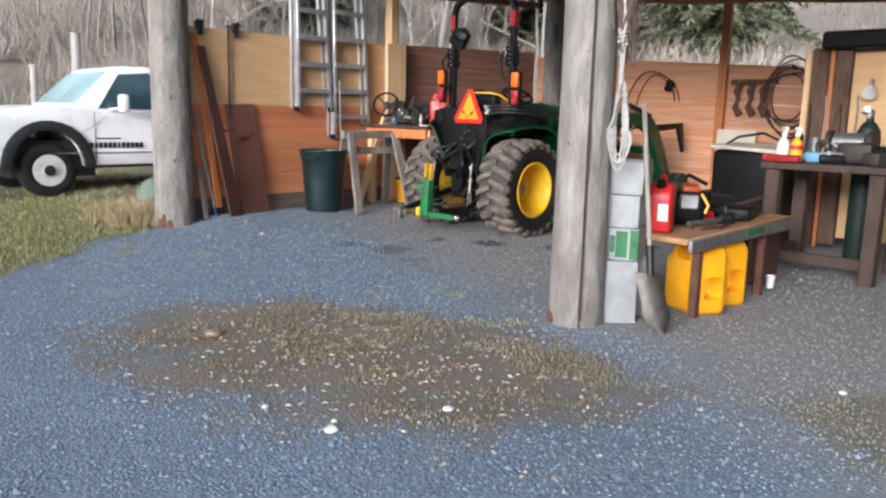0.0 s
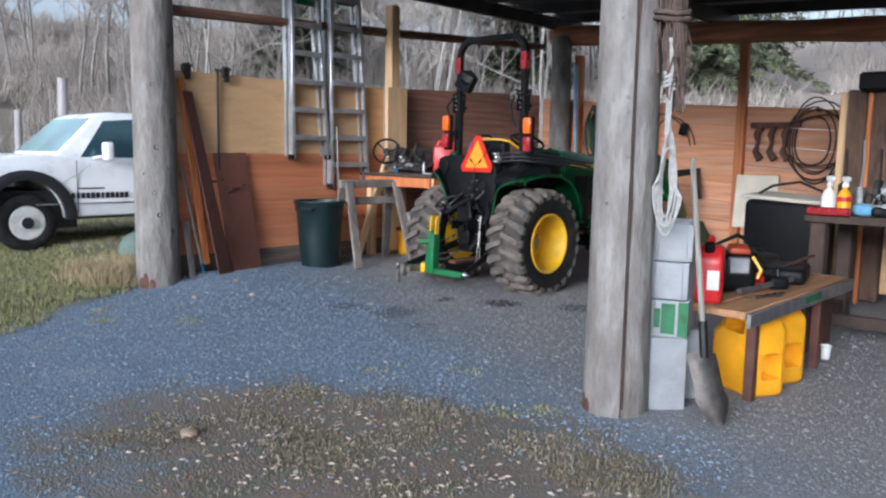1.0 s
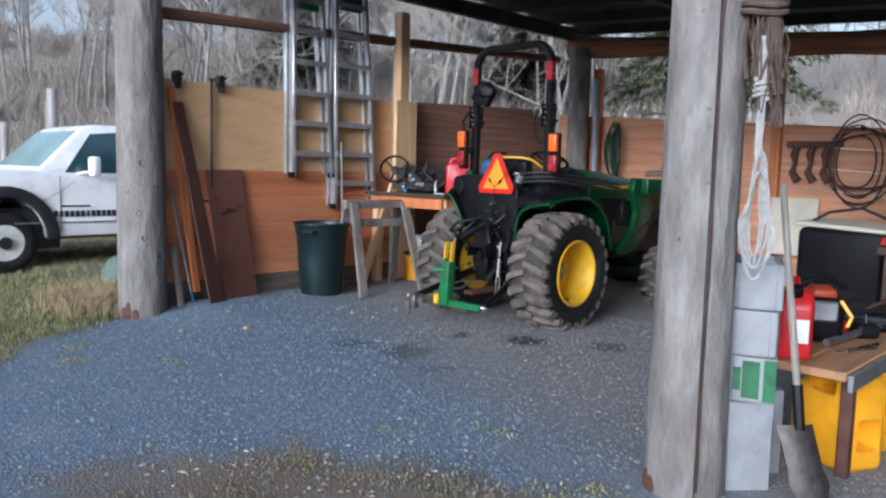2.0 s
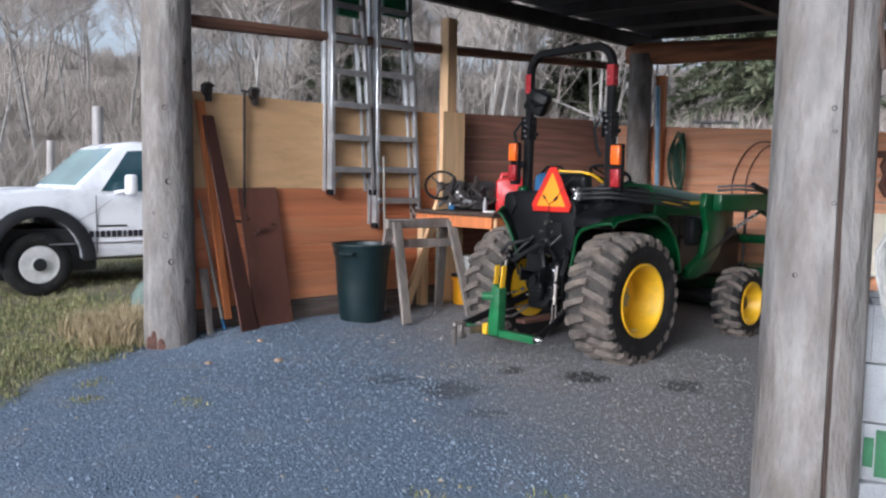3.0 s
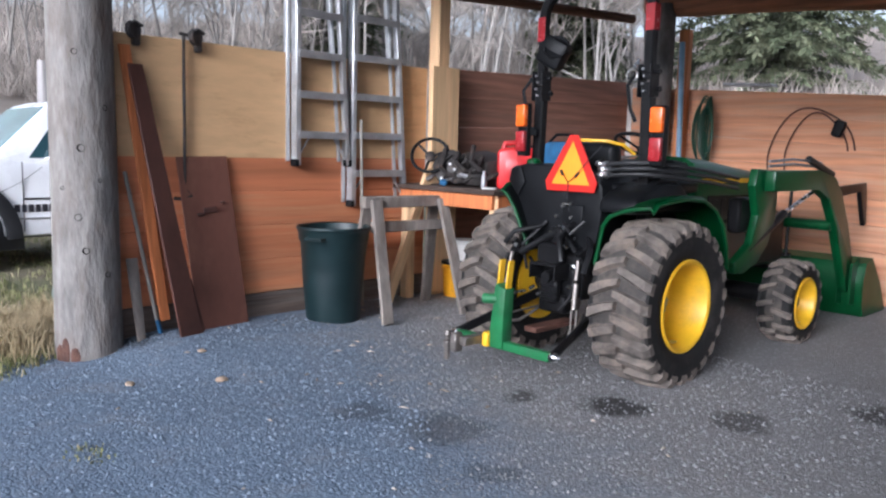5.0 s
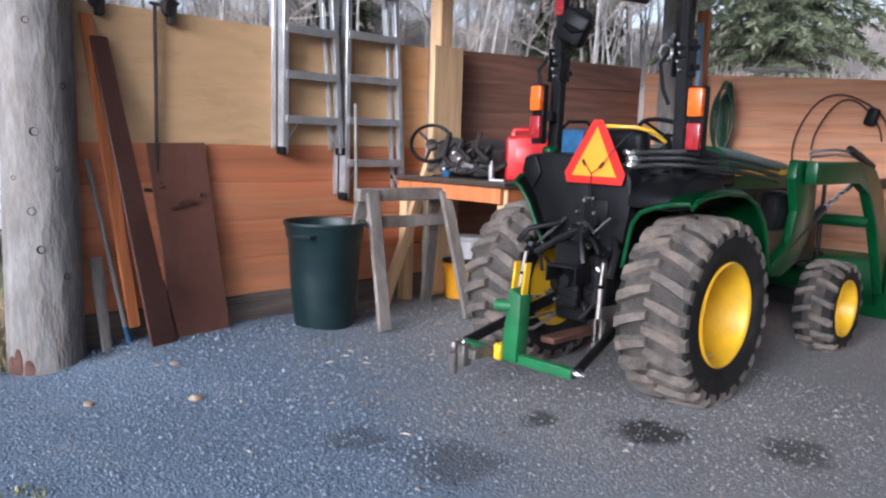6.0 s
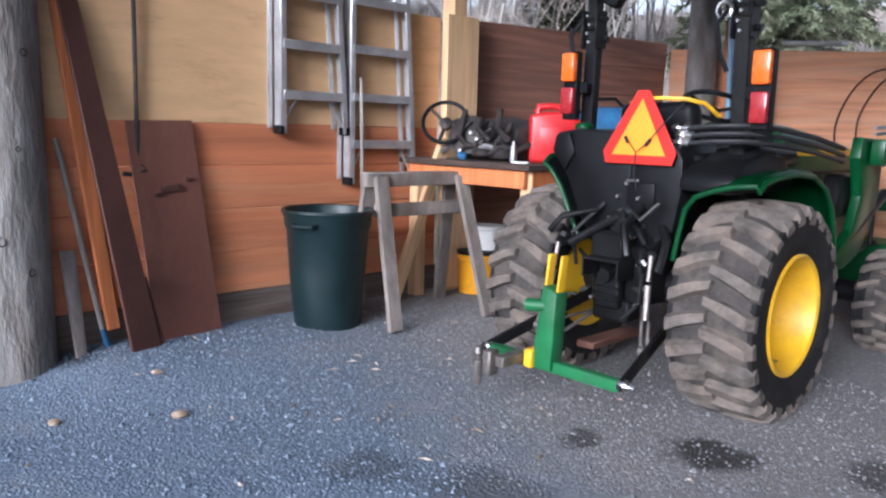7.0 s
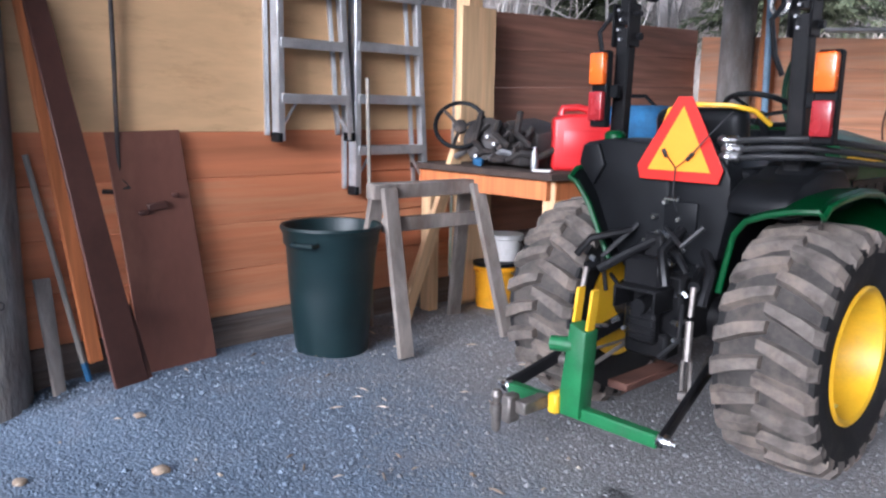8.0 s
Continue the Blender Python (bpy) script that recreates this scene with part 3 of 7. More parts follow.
    if R < 0.4:
        part("hub", lathe(B(), [(rim_r * 0.42, -d * 0.09), (rim_r * 0.40, -d * 0.09 + 0.05), (rim_r * 0.25, -d * 0.09 + 0.065), (0.0001, -d * 0.09 + 0.065)], 16), M_BLACKPAINT, rim, "black hub")
    bm = B()
    box(bm, (rim_r * 0.90, 0.02, d * 0.55), (0.012, 0.05, 0.04), bev=0.003)
    part("wheel_tag", bm, M_CHROME, rim)


def rect_tube(bm, pts, w, d):
    """A square tube along pts lying in a plane across y."""
    rings = []
    for i, p in enumerate(pts):
        t = (Vector(pts[min(i + 1, len(pts) - 1)]) - Vector(pts[max(i - 1, 0)])).normalized()
        n = Vector((t.z, 0, -t.x))
        c = 0.008
        ring = [bm.verts.new(Vector(p) + n * (sx * (w / 2 - cx)) + Vector((0, sy * (d / 2 - cy), 0))) for sx, sy, cx, cy in ((1, 1, 0, c), (1, 1, c, 0), (-1, 1, c, 0), (-1, 1, 0, c), (-1, -1, 0, c), (-1, -1, c, 0), (1, -1, c, 0), (1, -1, 0, c))]
        rings.append(ring)
    for a, b in zip(rings, rings[1:]):
        for k in range(8):
            bm.faces.new((a[k], a[(k + 1) % 8], b[(k + 1) % 8], b[k]))
    bm.faces.new(rings[0][::-1])
    bm.faces.new(rings[-1])
    return bm


def tractor():
    T = thing("tractor", "green compact tractor with black roll bar, yellow rims and front loader", "tractor", m=pose(1.96, 2.62, 0.0))
    for side, x in ((1, 0.60), (-1, -0.58)):
        rear_wheel(T, x + (0.08 if x < 0 else 0.0), -0.01, 0.525, 0.38 if x < 0 else 0.40, 0.268, side)
        rear_wheel(T, x * 1.19, 1.71, 0.325, 0.25, 0.178, side, lugs=15, lug_h=0.03, zc=0.312)
    # transmission, axle, engine
    bm = B()
    box(bm, (0, 0.15, 0.62), (0.34, 0.75, 0.36), bev=0.04, seg=2)
    box(bm, (0, -0.24, 0.60), (0.30, 0.10, 0.30), bev=0.02)
    box(bm, (0, 1.3, 0.62), (0.36, 1.6, 0.34), bev=0.03)
    tube(bm, [(-0.5, 0, 0.525), (0.5, 0, 0.525)], 0.10, 16)
    tube(bm, [(-0.62, 1.71, 0.34), (0.62, 1.71, 0.34)], 0.07, 12)
    box(bm, (0, -0.27, 0.42), (0.22, 0.12, 0.12), bev=0.015)
    part("transmission", bm, M_BLACKPAINT, T, "black transmission housing")
    bm = B()
    tube(bm, [(0, -0.30, 0.60), (0, -0.40, 0.60)], [0.05, 0.035], 14)
    box(bm, (0, -0.36, 0.685), (0.20, 0.16, 0.016), bev=0.004)
    for sx in (-1, 1):
        box(bm, (sx * 0.1, -0.36, 0.64), (0.012, 0.16, 0.1), bev=0.003)
    part("power_shaft_guard", bm, M_BLACKPAINT, T)
    # floor and side steps
    bm = B()
    box(bm, (0, 0.80, 0.60), (1.06, 0.62, 0.04), bev=0.01)
    part("foot_platform", bm, M_BLACK, T)
    # fenders: arched shells, black inside, green lip outside
    for s in (-1, 1):
        cross = [(0.33, 0.72), (0.355, 0.88), (0.375, 1.0), (0.42, 1.07), (0.50, 1.105), (0.60, 1.13), (0.70, 1.14), (0.715, 1.115)] if s > 0 else [(0.20, 0.76), (0.26, 0.88), (0.34, 1.06), (0.39, 1.13), (0.42, 1.165), (0.46, 1.185)]
        drop = [(-0.33, -0.05), (-0.28, -0.012), (-0.16, 0.005), (0.05, 0.02), (0.26, 0.005), (0.42, -0.06), (0.53, -0.16), (0.60, -0.30), (0.63, -0.46)]
        bm = B()
        grid = [[bm.verts.new((s * u, y, z + dz * min(1, max(0, (z - 0.7) / 0.4)))) for u, z in cross] for y, dz in drop]
        for p, q in zip(grid, grid[1:]):
            for k in range(len(cross) - 1):
                bm.faces.new((p[k], p[k + 1], q[k + 1], q[k]))
        for f in bm.faces:
            f.material_index = 1 if abs(f.calc_center_median().x) < 0.44 else 0
        bmesh.ops.solidify(bm, geom=bm.faces, thickness=0.012)
        shell = part("fender", bm, [M_GREEN, M_BLACK], T, "green fender over the rear tyre")
        bm = B()
        rear = [(s * u, drop[0][0], z + drop[0][1] * min(1, max(0, (z - 0.7) / 0.4))) for u, z in cross]
        outer = [(s * cross[-1][0], y, cross[-1][1] + dz) for y, dz in drop[1:]]
        tube(bm, rear + outer, 0.013, 8)
        part("fender_lip", bm, M_GREEN, shell, "bright green rolled edge")
        bm = B()
        if s < 0:
            prism(bm, [(0.03, 0.80), (-0.20, 0.79), (-0.27, 0.86), (-0.365, 1.08), (-0.43, 1.17), (-0.46, 1.21), (-0.43, 1.30), (-0.28, 1.325), (0.03, 1.30)], "y", -0.265, 0.14, bev=0.014)
            prism(bm, [(-0.36, 1.10), (-0.445, 1.205), (-0.425, 1.29), (-0.34, 1.30), (-0.30, 1.20)], "y", -0.285, -0.26, bev=0.008)
        else:
            prism(bm, [(0.03, 0.80), (0.24, 0.79), (0.28, 0.84), (0.315, 1.05), (0.31, 1.18), (0.27, 1.26), (0.03, 1.29)], "y", -0.265, 0.14, bev=0.014)
        part("rear_cover", bm, M_BLACK, T, "black plastic cover")
        bm = B()
        box(bm, (s * 0.42, 0.28, 1.20), (0.22, 0.52, 0.10), bev=0.035, seg=3)
        if s > 0:
            prism(bm, [(-0.31, 1.04), (-0.295, 1.125), (-0.20, 1.18), (0.02, 1.23), (0.22, 1.22), (0.36, 1.11), (0.36, 1.04)], "x", 0.31, 0.585, bev=0.03)
            prism(bm, [(-0.12, 1.19), (0.0, 1.26), (0.18, 1.26), (0.24, 1.19)], "x", 0.40, 0.56, bev=0.02)
        part("side_console", bm, M_BLACK, T)
    bm = B()
    box(bm, (0, -0.20, 1.06), (0.30, 0.12, 0.36), bev=0.02, seg=2)
    box(bm, (0.02, -0.19, 0.90), (0.46, 0.10, 0.34), bev=0.02, seg=2)
    box(bm, (0.10, -0.262, 1.0), (0.16, 0.03, 0.14), bev=0.012, seg=2)
    box(bm, (0, 0.0, 1.14), (0.70, 0.30, 0.16), bev=0.02)
    part("rear_panel", bm, M_BLACK, T)
    bm = B()
    lathe(bm, [(0.05, 0), (0.05, 0.03), (0.035, 0.045), (0.0001, 0.045)], 12, pose(-0.35, -0.14, 1.31))
    part("fuel_cap", bm, M_GREEN, T, "green cap")
    # seat
    bm = B()
    box(bm, (0, 0.22, 1.20), (0.50, 0.46, 0.14), bev=0.05, seg=3)
    box(bm, (0, 0.04, 1.34), (0.44, 0.12, 0.26), Euler((radians(8), 0, 0)).to_matrix(), bev=0.05, seg=3)
    part("seat", bm, M_BLACK, T, "black seat")
    bm = B()
    tube(bm, [(-0.14, -0.06, 1.38), (-0.10, -0.08, 1.46), (-0.02, -0.07, 1.485), (0.18, -0.05, 1.48), (0.25, 0.02, 1.46), (0.28, 0.12, 1.40)], 0.011, 8)
    part("grab_rail", bm, M_YELLOW, T, "yellow bent rail over the seat")
    # steering column and dash
    bm = B()
    prism(bm, [(0.62, 0.62), (0.62, 1.28), (0.72, 1.37), (0.96, 1.35), (0.98, 0.62)], "x", -0.22, 0.22, bev=0.02)
    part("dash", bm, M_BLACK, T)
    bm = B()
    ring = [(0.18 * math.cos(2 * math.pi * k / 24), 0.18 * math.sin(2 * math.pi * k / 24)) for k in range(25)]
    mm = pose(0, 0.62, 1.47, -25, 0, 0)
    tube(bm, [mm @ Vector((a, b, 0)) for a, b in ring], 0.014, 8, caps=False)
    for k in range(3):
        tube(bm, [mm @ Vector((0, 0, -0.03)), mm @ Vector((0.18 * math.cos(k * 2.09), 0.18 * math.sin(k * 2.09), 0))], 0.01, 6)
    tube(bm, [mm @ Vector((0, 0, -0.02)), (0, 0.72, 1.30)], 0.022, 8)
    part("steering_wheel", bm, M_BLACK, T)
    # bonnet
    bm = B()
    secs = [(0.92, 0.29, 1.40, 0.78), (1.2, 0.30, 1.385, 0.78), (1.6, 0.295, 1.34, 0.78), (2.0, 0.29, 1.30, 0.76), (2.36, 0.27, 1.25, 0.76), (2.50, 0.22, 1.12, 0.80)]
    rings = []
    for y, hw, zt, zb in secs:
        out = [(-hw * 0.96, zb), (-hw, zb + 0.2), (-hw, zt - 0.12), (-hw * 0.9, zt - 0.05), (-hw * 0.66, zt - 0.012), (0, zt), (hw * 0.66, zt - 0.012), (hw * 0.9, zt - 0.05), (hw, zt - 0.12), (hw, zb + 0.2), (hw * 0.96, zb)]
        rings.append([bm.verts.new((u, y, z)) for u, z in out])
    for a, b in zip(rings, rings[1:]):
        for k in range(10):
            bm.faces.new((a[k], a[k + 1], b[k + 1], b[k]))
    bm.faces.new(rings[0])
    bm.faces.new(rings[-1][::-1])
    part("bonnet", bm, M_GREEN, T, "glossy green bonnet")
    for s in (-1, 1):
        bm = B()
        box(bm, (s * 0.302, 1.55, 1.0), (0.012, 0.9, 0.22), bev=0.004)
        for k in range(6):
            box(bm, (s * 0.309, 1.2 + k * 0.14, 1.0), (0.008, 0.09, 0.16), bev=0.002)
        part("side_grille", bm, M_BLACK, T)
        bm = B()
        box(bm, (s * 0.301, 1.5, 1.22), (0.006, 1.0, 0.035), bev=0.001)
        part("yellow_stripe", bm, M_YELLOW, T)
    bm = B()
    box(bm, (0, 1.85, 0.72), (0.66, 1.20, 0.42), bev=0.03)
    box(bm, (0, 2.42, 0.70), (0.50, 0.20, 0.50), bev=0.02)
    part("engine_side", bm, M_BLACKPAINT, T, "black engine and front frame")
    bm = B()
    for xx in (-0.30, -0.15, 0.0, 0.15, 0.30):
        tube(bm, [(xx, 2.58, 0.55), (xx, 2.60, 1.15)], 0.016, 8)
    for zz in (0.56, 0.85, 1.14):
        tube(bm, [(-0.34, 2.59, zz), (0.34, 2.59, zz)], 0.02, 8)
    part("grille_guard", bm, M_BLACKPAINT, T, "black brush guard")
    bm = B()
    box(bm, (0.50, 1.22, 0.98), (0.10, 0.22, 0.26), bev=0.02)
    part("loader_valve", bm, M_BLACKPAINT, T)
    # loader: uprights, arms, cylinders, bucket
    for s in (-1, 1):
        bm = B()
        prism(bm, [(0.94, 0.58), (1.09, 0.57), (1.30, 0.63), (1.46, 0.76), (1.56, 0.95), (1.56, 1.20), (1.50, 1.31), (1.20, 1.32), (1.17, 1.20), (1.26, 0.98), (1.18, 0.78), (0.94, 0.66)], "x", s * 0.56, s * 0.62, bev=0.008)
        part("loader_upright", bm, M_GREEN, T, "green loader upright")
        bm = B()
        prism(bm, [(1.28, 1.31), (1.28, 1.16), (2.10, 1.16), (2.34, 1.08), (2.54, 0.86), (2.82, 0.42), (2.93, 0.24), (3.04, 0.30), (3.03, 0.48), (2.82, 0.86), (2.62, 1.13), (2.44, 1.26), (2.12, 1.315)], "x", s * 0.635, s * 0.715, bev=0.012)
        part("loader_arm", bm, M_GREEN, T, "green loader arm")
        bm = B()
        tube(bm, [(s * 0.59, 1.15, 0.72), (s * 0.60, 1.75, 0.98)], 0.032, 12)
        tube(bm, [(s * 0.675, 1.95, 1.40), (s * 0.675, 2.45, 1.28)], 0.028, 12)
        part("lift_cylinder", bm, M_BLACKPAINT, T)
        bm = B()
        tube(bm, [(s * 0.60, 1.75, 0.98), (s * 0.62, 2.30, 1.16)], 0.017, 10)
        tube(bm, [(s * 0.675, 2.45, 1.28), (s * 0.675, 2.86, 0.70)], 0.015, 10)
        part("cylinder_rod", bm, M_CHROME, T)
        bm = B()
        for q in (0.0, 0.035):
            tube(bm, [(s * 0.63, 1.35, 1.34 + q), (s * 0.66, 1.7, 1.36 + q), (s * 0.67, 2.2, 1.34 + q), (s * 0.67, 2.6, 1.18 + q)], 0.010, 6)
        part("loader_pipe", bm, M_STEEL, T)
    bm = B()
    tube(bm, [(-0.67, 2.55, 0.85), (0.67, 2.55, 0.85)], 0.045, 12)
    part("loader_cross_tube", bm, M_GREEN, T)
    bm = B()
    prof = [(2.98, 0.02), (2.92, 0.12), (2.90, 0.35), (2.96, 0.50), (3.10, 0.54), (3.08, 0.515), (2.99, 0.475), (2.935, 0.34), (2.955, 0.14), (3.02, 0.06), (3.55, 0.03), (3.55, 0.01)]
    prism(bm, prof, "x", -0.80, 0.80)
    for s in (-1, 1):
        prism(bm, [(2.98, 0.02), (2.92, 0.12), (2.90, 0.35), (2.96, 0.50), (3.10, 0.54), (3.35, 0.30), (3.55, 0.02)], "x", s * 0.80, s * 0.815)
        prism(bm, [(2.80, 0.15), (2.96, 0.12), (2.96, 0.55), (2.80, 0.50)], "x", s * 0.62, s * 0.64)
        prism(bm, [(2.80, 0.15), (2.96, 0.12), (2.96, 0.55), (2.80, 0.50)], "x", s * 0.73, s * 0.75)
    part("bucket", bm, M_GREEN, T, "green loader bucket resting on the ground", m=pose(0, 0.11, 0))
    for s in (-1, 1):
        bm = B()
        prism(bm, [(2.56, 1.18), (2.70, 1.08), (3.28, 1.12), (3.46, 0.80), (3.50, 0.82), (3.42, 1.20), (3.22, 1.19), (2.66, 1.17)], "x", s * 0.60, s * 0.64, bev=0.004)
        part("bucket_link", bm, M_BLACKPAINT, T)
    # roll bar
    y = -0.04
    bm = B()
    rr, hx, zt = 0.16, 0.42, 2.47
    pts = [(-hx, y, 1.86)] + [(-hx, y, zt - rr)] + [(-hx + rr - rr * math.cos(radians(a)), y, zt - rr + rr * math.sin(radians(a))) for a in range(15, 90, 15)] + [(-hx + rr, y, zt), (hx - rr, y, zt)]
    pts += [(hx - rr + rr * math.sin(radians(a)), y, zt - rr + rr * math.cos(radians(a))) for a in range(15, 90, 15)] + [(hx, y, zt - rr), (hx, y, 1.86)]
    rect_tube(bm, pts, 0.06, 0.06)
    bar = part("roll_bar", bm, M_BLACKPAINT, T, "black folding roll bar", m=pose(0.035, 0, 0))
    for s in (-1, 1):
        bm = B()
        rect_tube(bm, [(s * (hx + 0.02), y, 1.0), (s * hx, y, 1.84)], 0.075, 0.065)
        part("roll_bar_leg", bm, M_BLACKPAINT, T, m=pose(0.035, 0, 0))
        bm = B()
        for q in (-1, 1):
            box(bm, (s * hx + q * 0.043, y - 0.01, 1.85), (0.012, 0.10, 0.20), bev=0.01)
        tube(bm, [(s * hx - 0.09, y - 0.02, 1.90), (s * hx + 0.09, y - 0.02, 1.90)], 0.014, 8)
        tube(bm, [(s * hx - 0.07, y + 0.02, 1.80), (s * hx + 0.07, y + 0.02, 1.80)], 0.018, 8)
        tube(bm, [(s * hx - 0.05, y - 0.05, 1.90), (s * hx - 0.10, y - 0.08, 1.82), (s * hx - 0.085, y - 0.06, 1.68), (s * hx - 0.05, y - 0.05, 1.60)], 0.012, 6)
        part("hinge", bm, M_BLACKPAINT, bar)
        for q in range(4):
            part("bolt", tube(B(), [(s * hx - 0.02 + 0.012 * (q % 2), y - 0.034, 1.92 - q * 0.045), (s * hx - 0.02 + 0.012 * (q % 2), y - 0.052, 1.92 - q * 0.045)], 0.008, 6), M_STEEL, bar)
        bm = B()
        box(bm, (s * hx, y - 0.032, 2.23), (0.062, 0.004, 0.16), bev=0.001)
        box(bm, (s * (hx + 0.032), y, 2.23), (0.004, 0.062, 0.16), bev=0.001)
        part("red_reflector", bm, M_REDLENS, bar, "red reflective tape")
        # lamps outside the legs
        lx = hx + 0.095
        bm = B()
        box(bm, (s * lx, y - 0.02, 1.53), (0.09, 0.05, 0.36), bev=0.008)
        box(bm, (s * (hx + 0.05), y, 1.52), (0.08, 0.03, 0.06), bev=0.004)
        lamp = part("lamp_bracket", bm, M_BLACK, T, m=pose(0.10 if s > 0 else 0.08, -0.09, -0.02 if s > 0 else 0.02))
        bm = B()
        box(bm, (s * lx, y - 0.055, 1.625), (0.082, 0.045, 0.15), bev=0.012, seg=2)
        part("amber_lamp", bm, M_AMBER, lamp, "orange flasher lens")
        bm = B()
        box(bm, (s * lx, y - 0.055, 1.45), (0.078, 0.04, 0.14), bev=0.01, seg=2)
        part("red_lamp", bm, M_REDLENS, lamp, "red tail lamp lens")
    bm = B()
    lathe(bm, [(0.045, 0), (0.085, 0.03), (0.09, 0.09), (0.085, 0.10), (0.0001, 0.095)], 8, pose(-hx + 0.13, y - 0.0, 2.06, 65, 20, 20))
    tube(bm, [(-hx + 0.02, y, 2.12), (-hx + 0.12, y, 2.10)], 0.015, 6)
    box(bm, (-hx + 0.13, y - 0.05, 2.06), (0.19, 0.12, 0.19), Euler((0, radians(28), radians(15))).to_matrix(), bev=0.03, seg=2)
    part("work_lamp", bm, M_BLACK, bar, "black work lamp hanging askew")
    bm = B()
    ring = [(hx - 0.08 + 0.035 * math.cos(a), y - 0.06, 1.88 + 0.04 * math.sin(a)) for a in (2 * math.pi * k / 14 for k in range(15))]
    tube(bm, ring, 0.011, 6, caps=False)
    tube(bm, [(hx - 0.08, y - 0.05, 1.92), (hx - 0.05, y - 0.04, 1.98)], 0.012, 6)
    part("shackle", bm, M_CHROME, bar, "bright steel shackle")
    # slow vehicle triangle
    def tri(bm, half, h, cut, y0, y1, z0):
        o = [(-half + cut * 0.3, z0), (half - cut * 0.3, z0), (half, z0 + cut), (cut * 0.55, z0 + h), (-cut * 0.55, z0 + h), (-half, z0 + cut)]
        prism(bm, o, "y", y0, y1)
        return bm
    S = part("warning_triangle", tri(B(), 0.202, 0.355, 0.058, -0.238, -0.232, 0), M_SMV_R, T, "red and orange slow vehicle triangle", m=pose(0.09, -0.065, 1.145, -3, 0, 0))
    part("triangle_centre", prism(B(), [(-0.148, 0.042), (0.148, 0.042), (0.0, 0.315)], "y", -0.2415, -0.2385), M_SMV_O, S, "orange centre")
    bm = B()
    tube(bm, [(-0.06, -0.26, 0.12), (0.0, -0.262, 0.055), (0.055, -0.26, 0.10), (0.14, -0.26, 0.20), (0.20, -0.2, 0.30)], 0.003, 5)
    tube(bm, [(0, -0.262, 0.055), (0.0, -0.26, -0.06), (0.02, -0.25, -0.13)], 0.003, 5)
    tube(bm, [(-0.07, -0.255, 0.13), (-0.052, -0.255, 0.10)], 0.009, 6)
    tube(bm, [(0.045, -0.255, 0.09), (0.07, -0.255, 0.12)], 0.009, 6)
    part("wire", bm, M_HOSE, S, "thin black wire")
    for zz, xx in ((1.06, 0.03), (0.99, 0.10), (0.99, -0.02), (0.93, 0.10), (0.92, 0.0), (0.88, -0.06), (0.86, 0.14)):
        part("bolt", tube(B(), [(xx, -0.26, zz), (xx, -0.295, zz)], 0.011, 6), M_CHROME, T)
    bm = B()
    box(bm, (0.06, -0.285, 1.075), (0.07, 0.02, 0.018), bev=0.004)
    part("latch", bm, M_CHROME, T)
    # hoses and couplings
    for i, (zz, dx) in enumerate(((1.335, 0.0), (1.30, 0.02), (1.265, 0.01))):
        bm = B()
        tube(bm, [(0.30 + dx, -0.20, zz), (0.42, -0.21, zz + 0.01), (0.56, -0.16, zz + 0.015), (0.66, 0.0, zz), (0.66, 0.4, zz - 0.03), (0.62, 0.9, zz - 0.08)], 0.013, 8)
        hose = part("hose", bm, M_HOSE, T)
        bm = B()
        lathe(bm, [(0.012, 0), (0.019, 0.01), (0.019, 0.04), (0.015, 0.045), (0.02, 0.05), (0.02, 0.085), (0.012, 0.09)], 10, pose(0.21 + dx, -0.20, zz, 0, 90, 0))
        part("coupling", bm, M_CHROME, hose, "chrome hose coupling")
    bm = B()
    tube(bm, [(0.48, 0.1, 1.25), (0.49, 0.08, 1.38)], 0.008, 6)
    lathe(bm, [(0.0001, -0.02), (0.02, -0.01), (0.02, 0.015), (0.0001, 0.025)], 10, pose(0.49, 0.08, 1.40))
    tube(bm, [(0.40, 0.2, 1.25), (0.40, 0.17, 1.42)], 0.008, 6)
    lathe(bm, [(0.0001, -0.02), (0.02, -0.01), (0.02, 0.015), (0.0001, 0.025)], 10, pose(0.40, 0.17, 1.43))
    part("control_lever", bm, M_BLACK, T)
    # three-point linkage
    for s in (-1, 1):
        bm = B()
        prism(bm, [(-0.10, 0.40), (-0.10, 0.47), (-0.45, 0.36), (-0.80, 0.25), (-0.83, 0.215), (-0.80, 0.19), (-0.45, 0.30)], "x", s * 0.26, s * 0.285, bev=0.006)
        for v in bm.verts:
            v.co.x += s * 0.12 * max(0, (-v.co.y - 0.1) / 0.7)
        part("lower_link", bm, M_BLACKPAINT, T)
        bm = B()
        tube(bm, [(s * 0.20, -0.22, 0.78), (s * 0.27, -0.42, 0.74)], 0.026, 8)
        tube(bm, [(s * 0.16, -0.15, 0.80), (s * 0.22, -0.25, 0.80)], 0.035, 8)
        part("lift_arm", bm, M_BLACKPAINT, T)
        bm = B()
        tube(bm, [(s * 0.27, -0.42, 0.74), (s * 0.275, -0.44, 0.62)], 0.013, 8)
        tube(bm, [(s * 0.275, -0.44, 0.60), (s * 0.29, -0.47, 0.44)], 0.017, 8)
        for q in (-1, 1):
            tube(bm, [(s * 0.29 + q * 0.018, -0.47, 0.44), (s * 0.31 + q * 0.018, -0.50, 0.31)], 0.007, 6)
        lathe(bm, [(0.024, -0.02), (0.024, 0.02)], 10, pose(s * 0.31, -0.50, 0.30, 0, 90, 0))
        tube(bm, [(s * 0.20, -0.12, 0.36), (s * 0.33, -0.5, 0.30)], 0.008, 6)
        part("lift_rod", bm, M_TOWSTEEL, T, "steel lift rod")
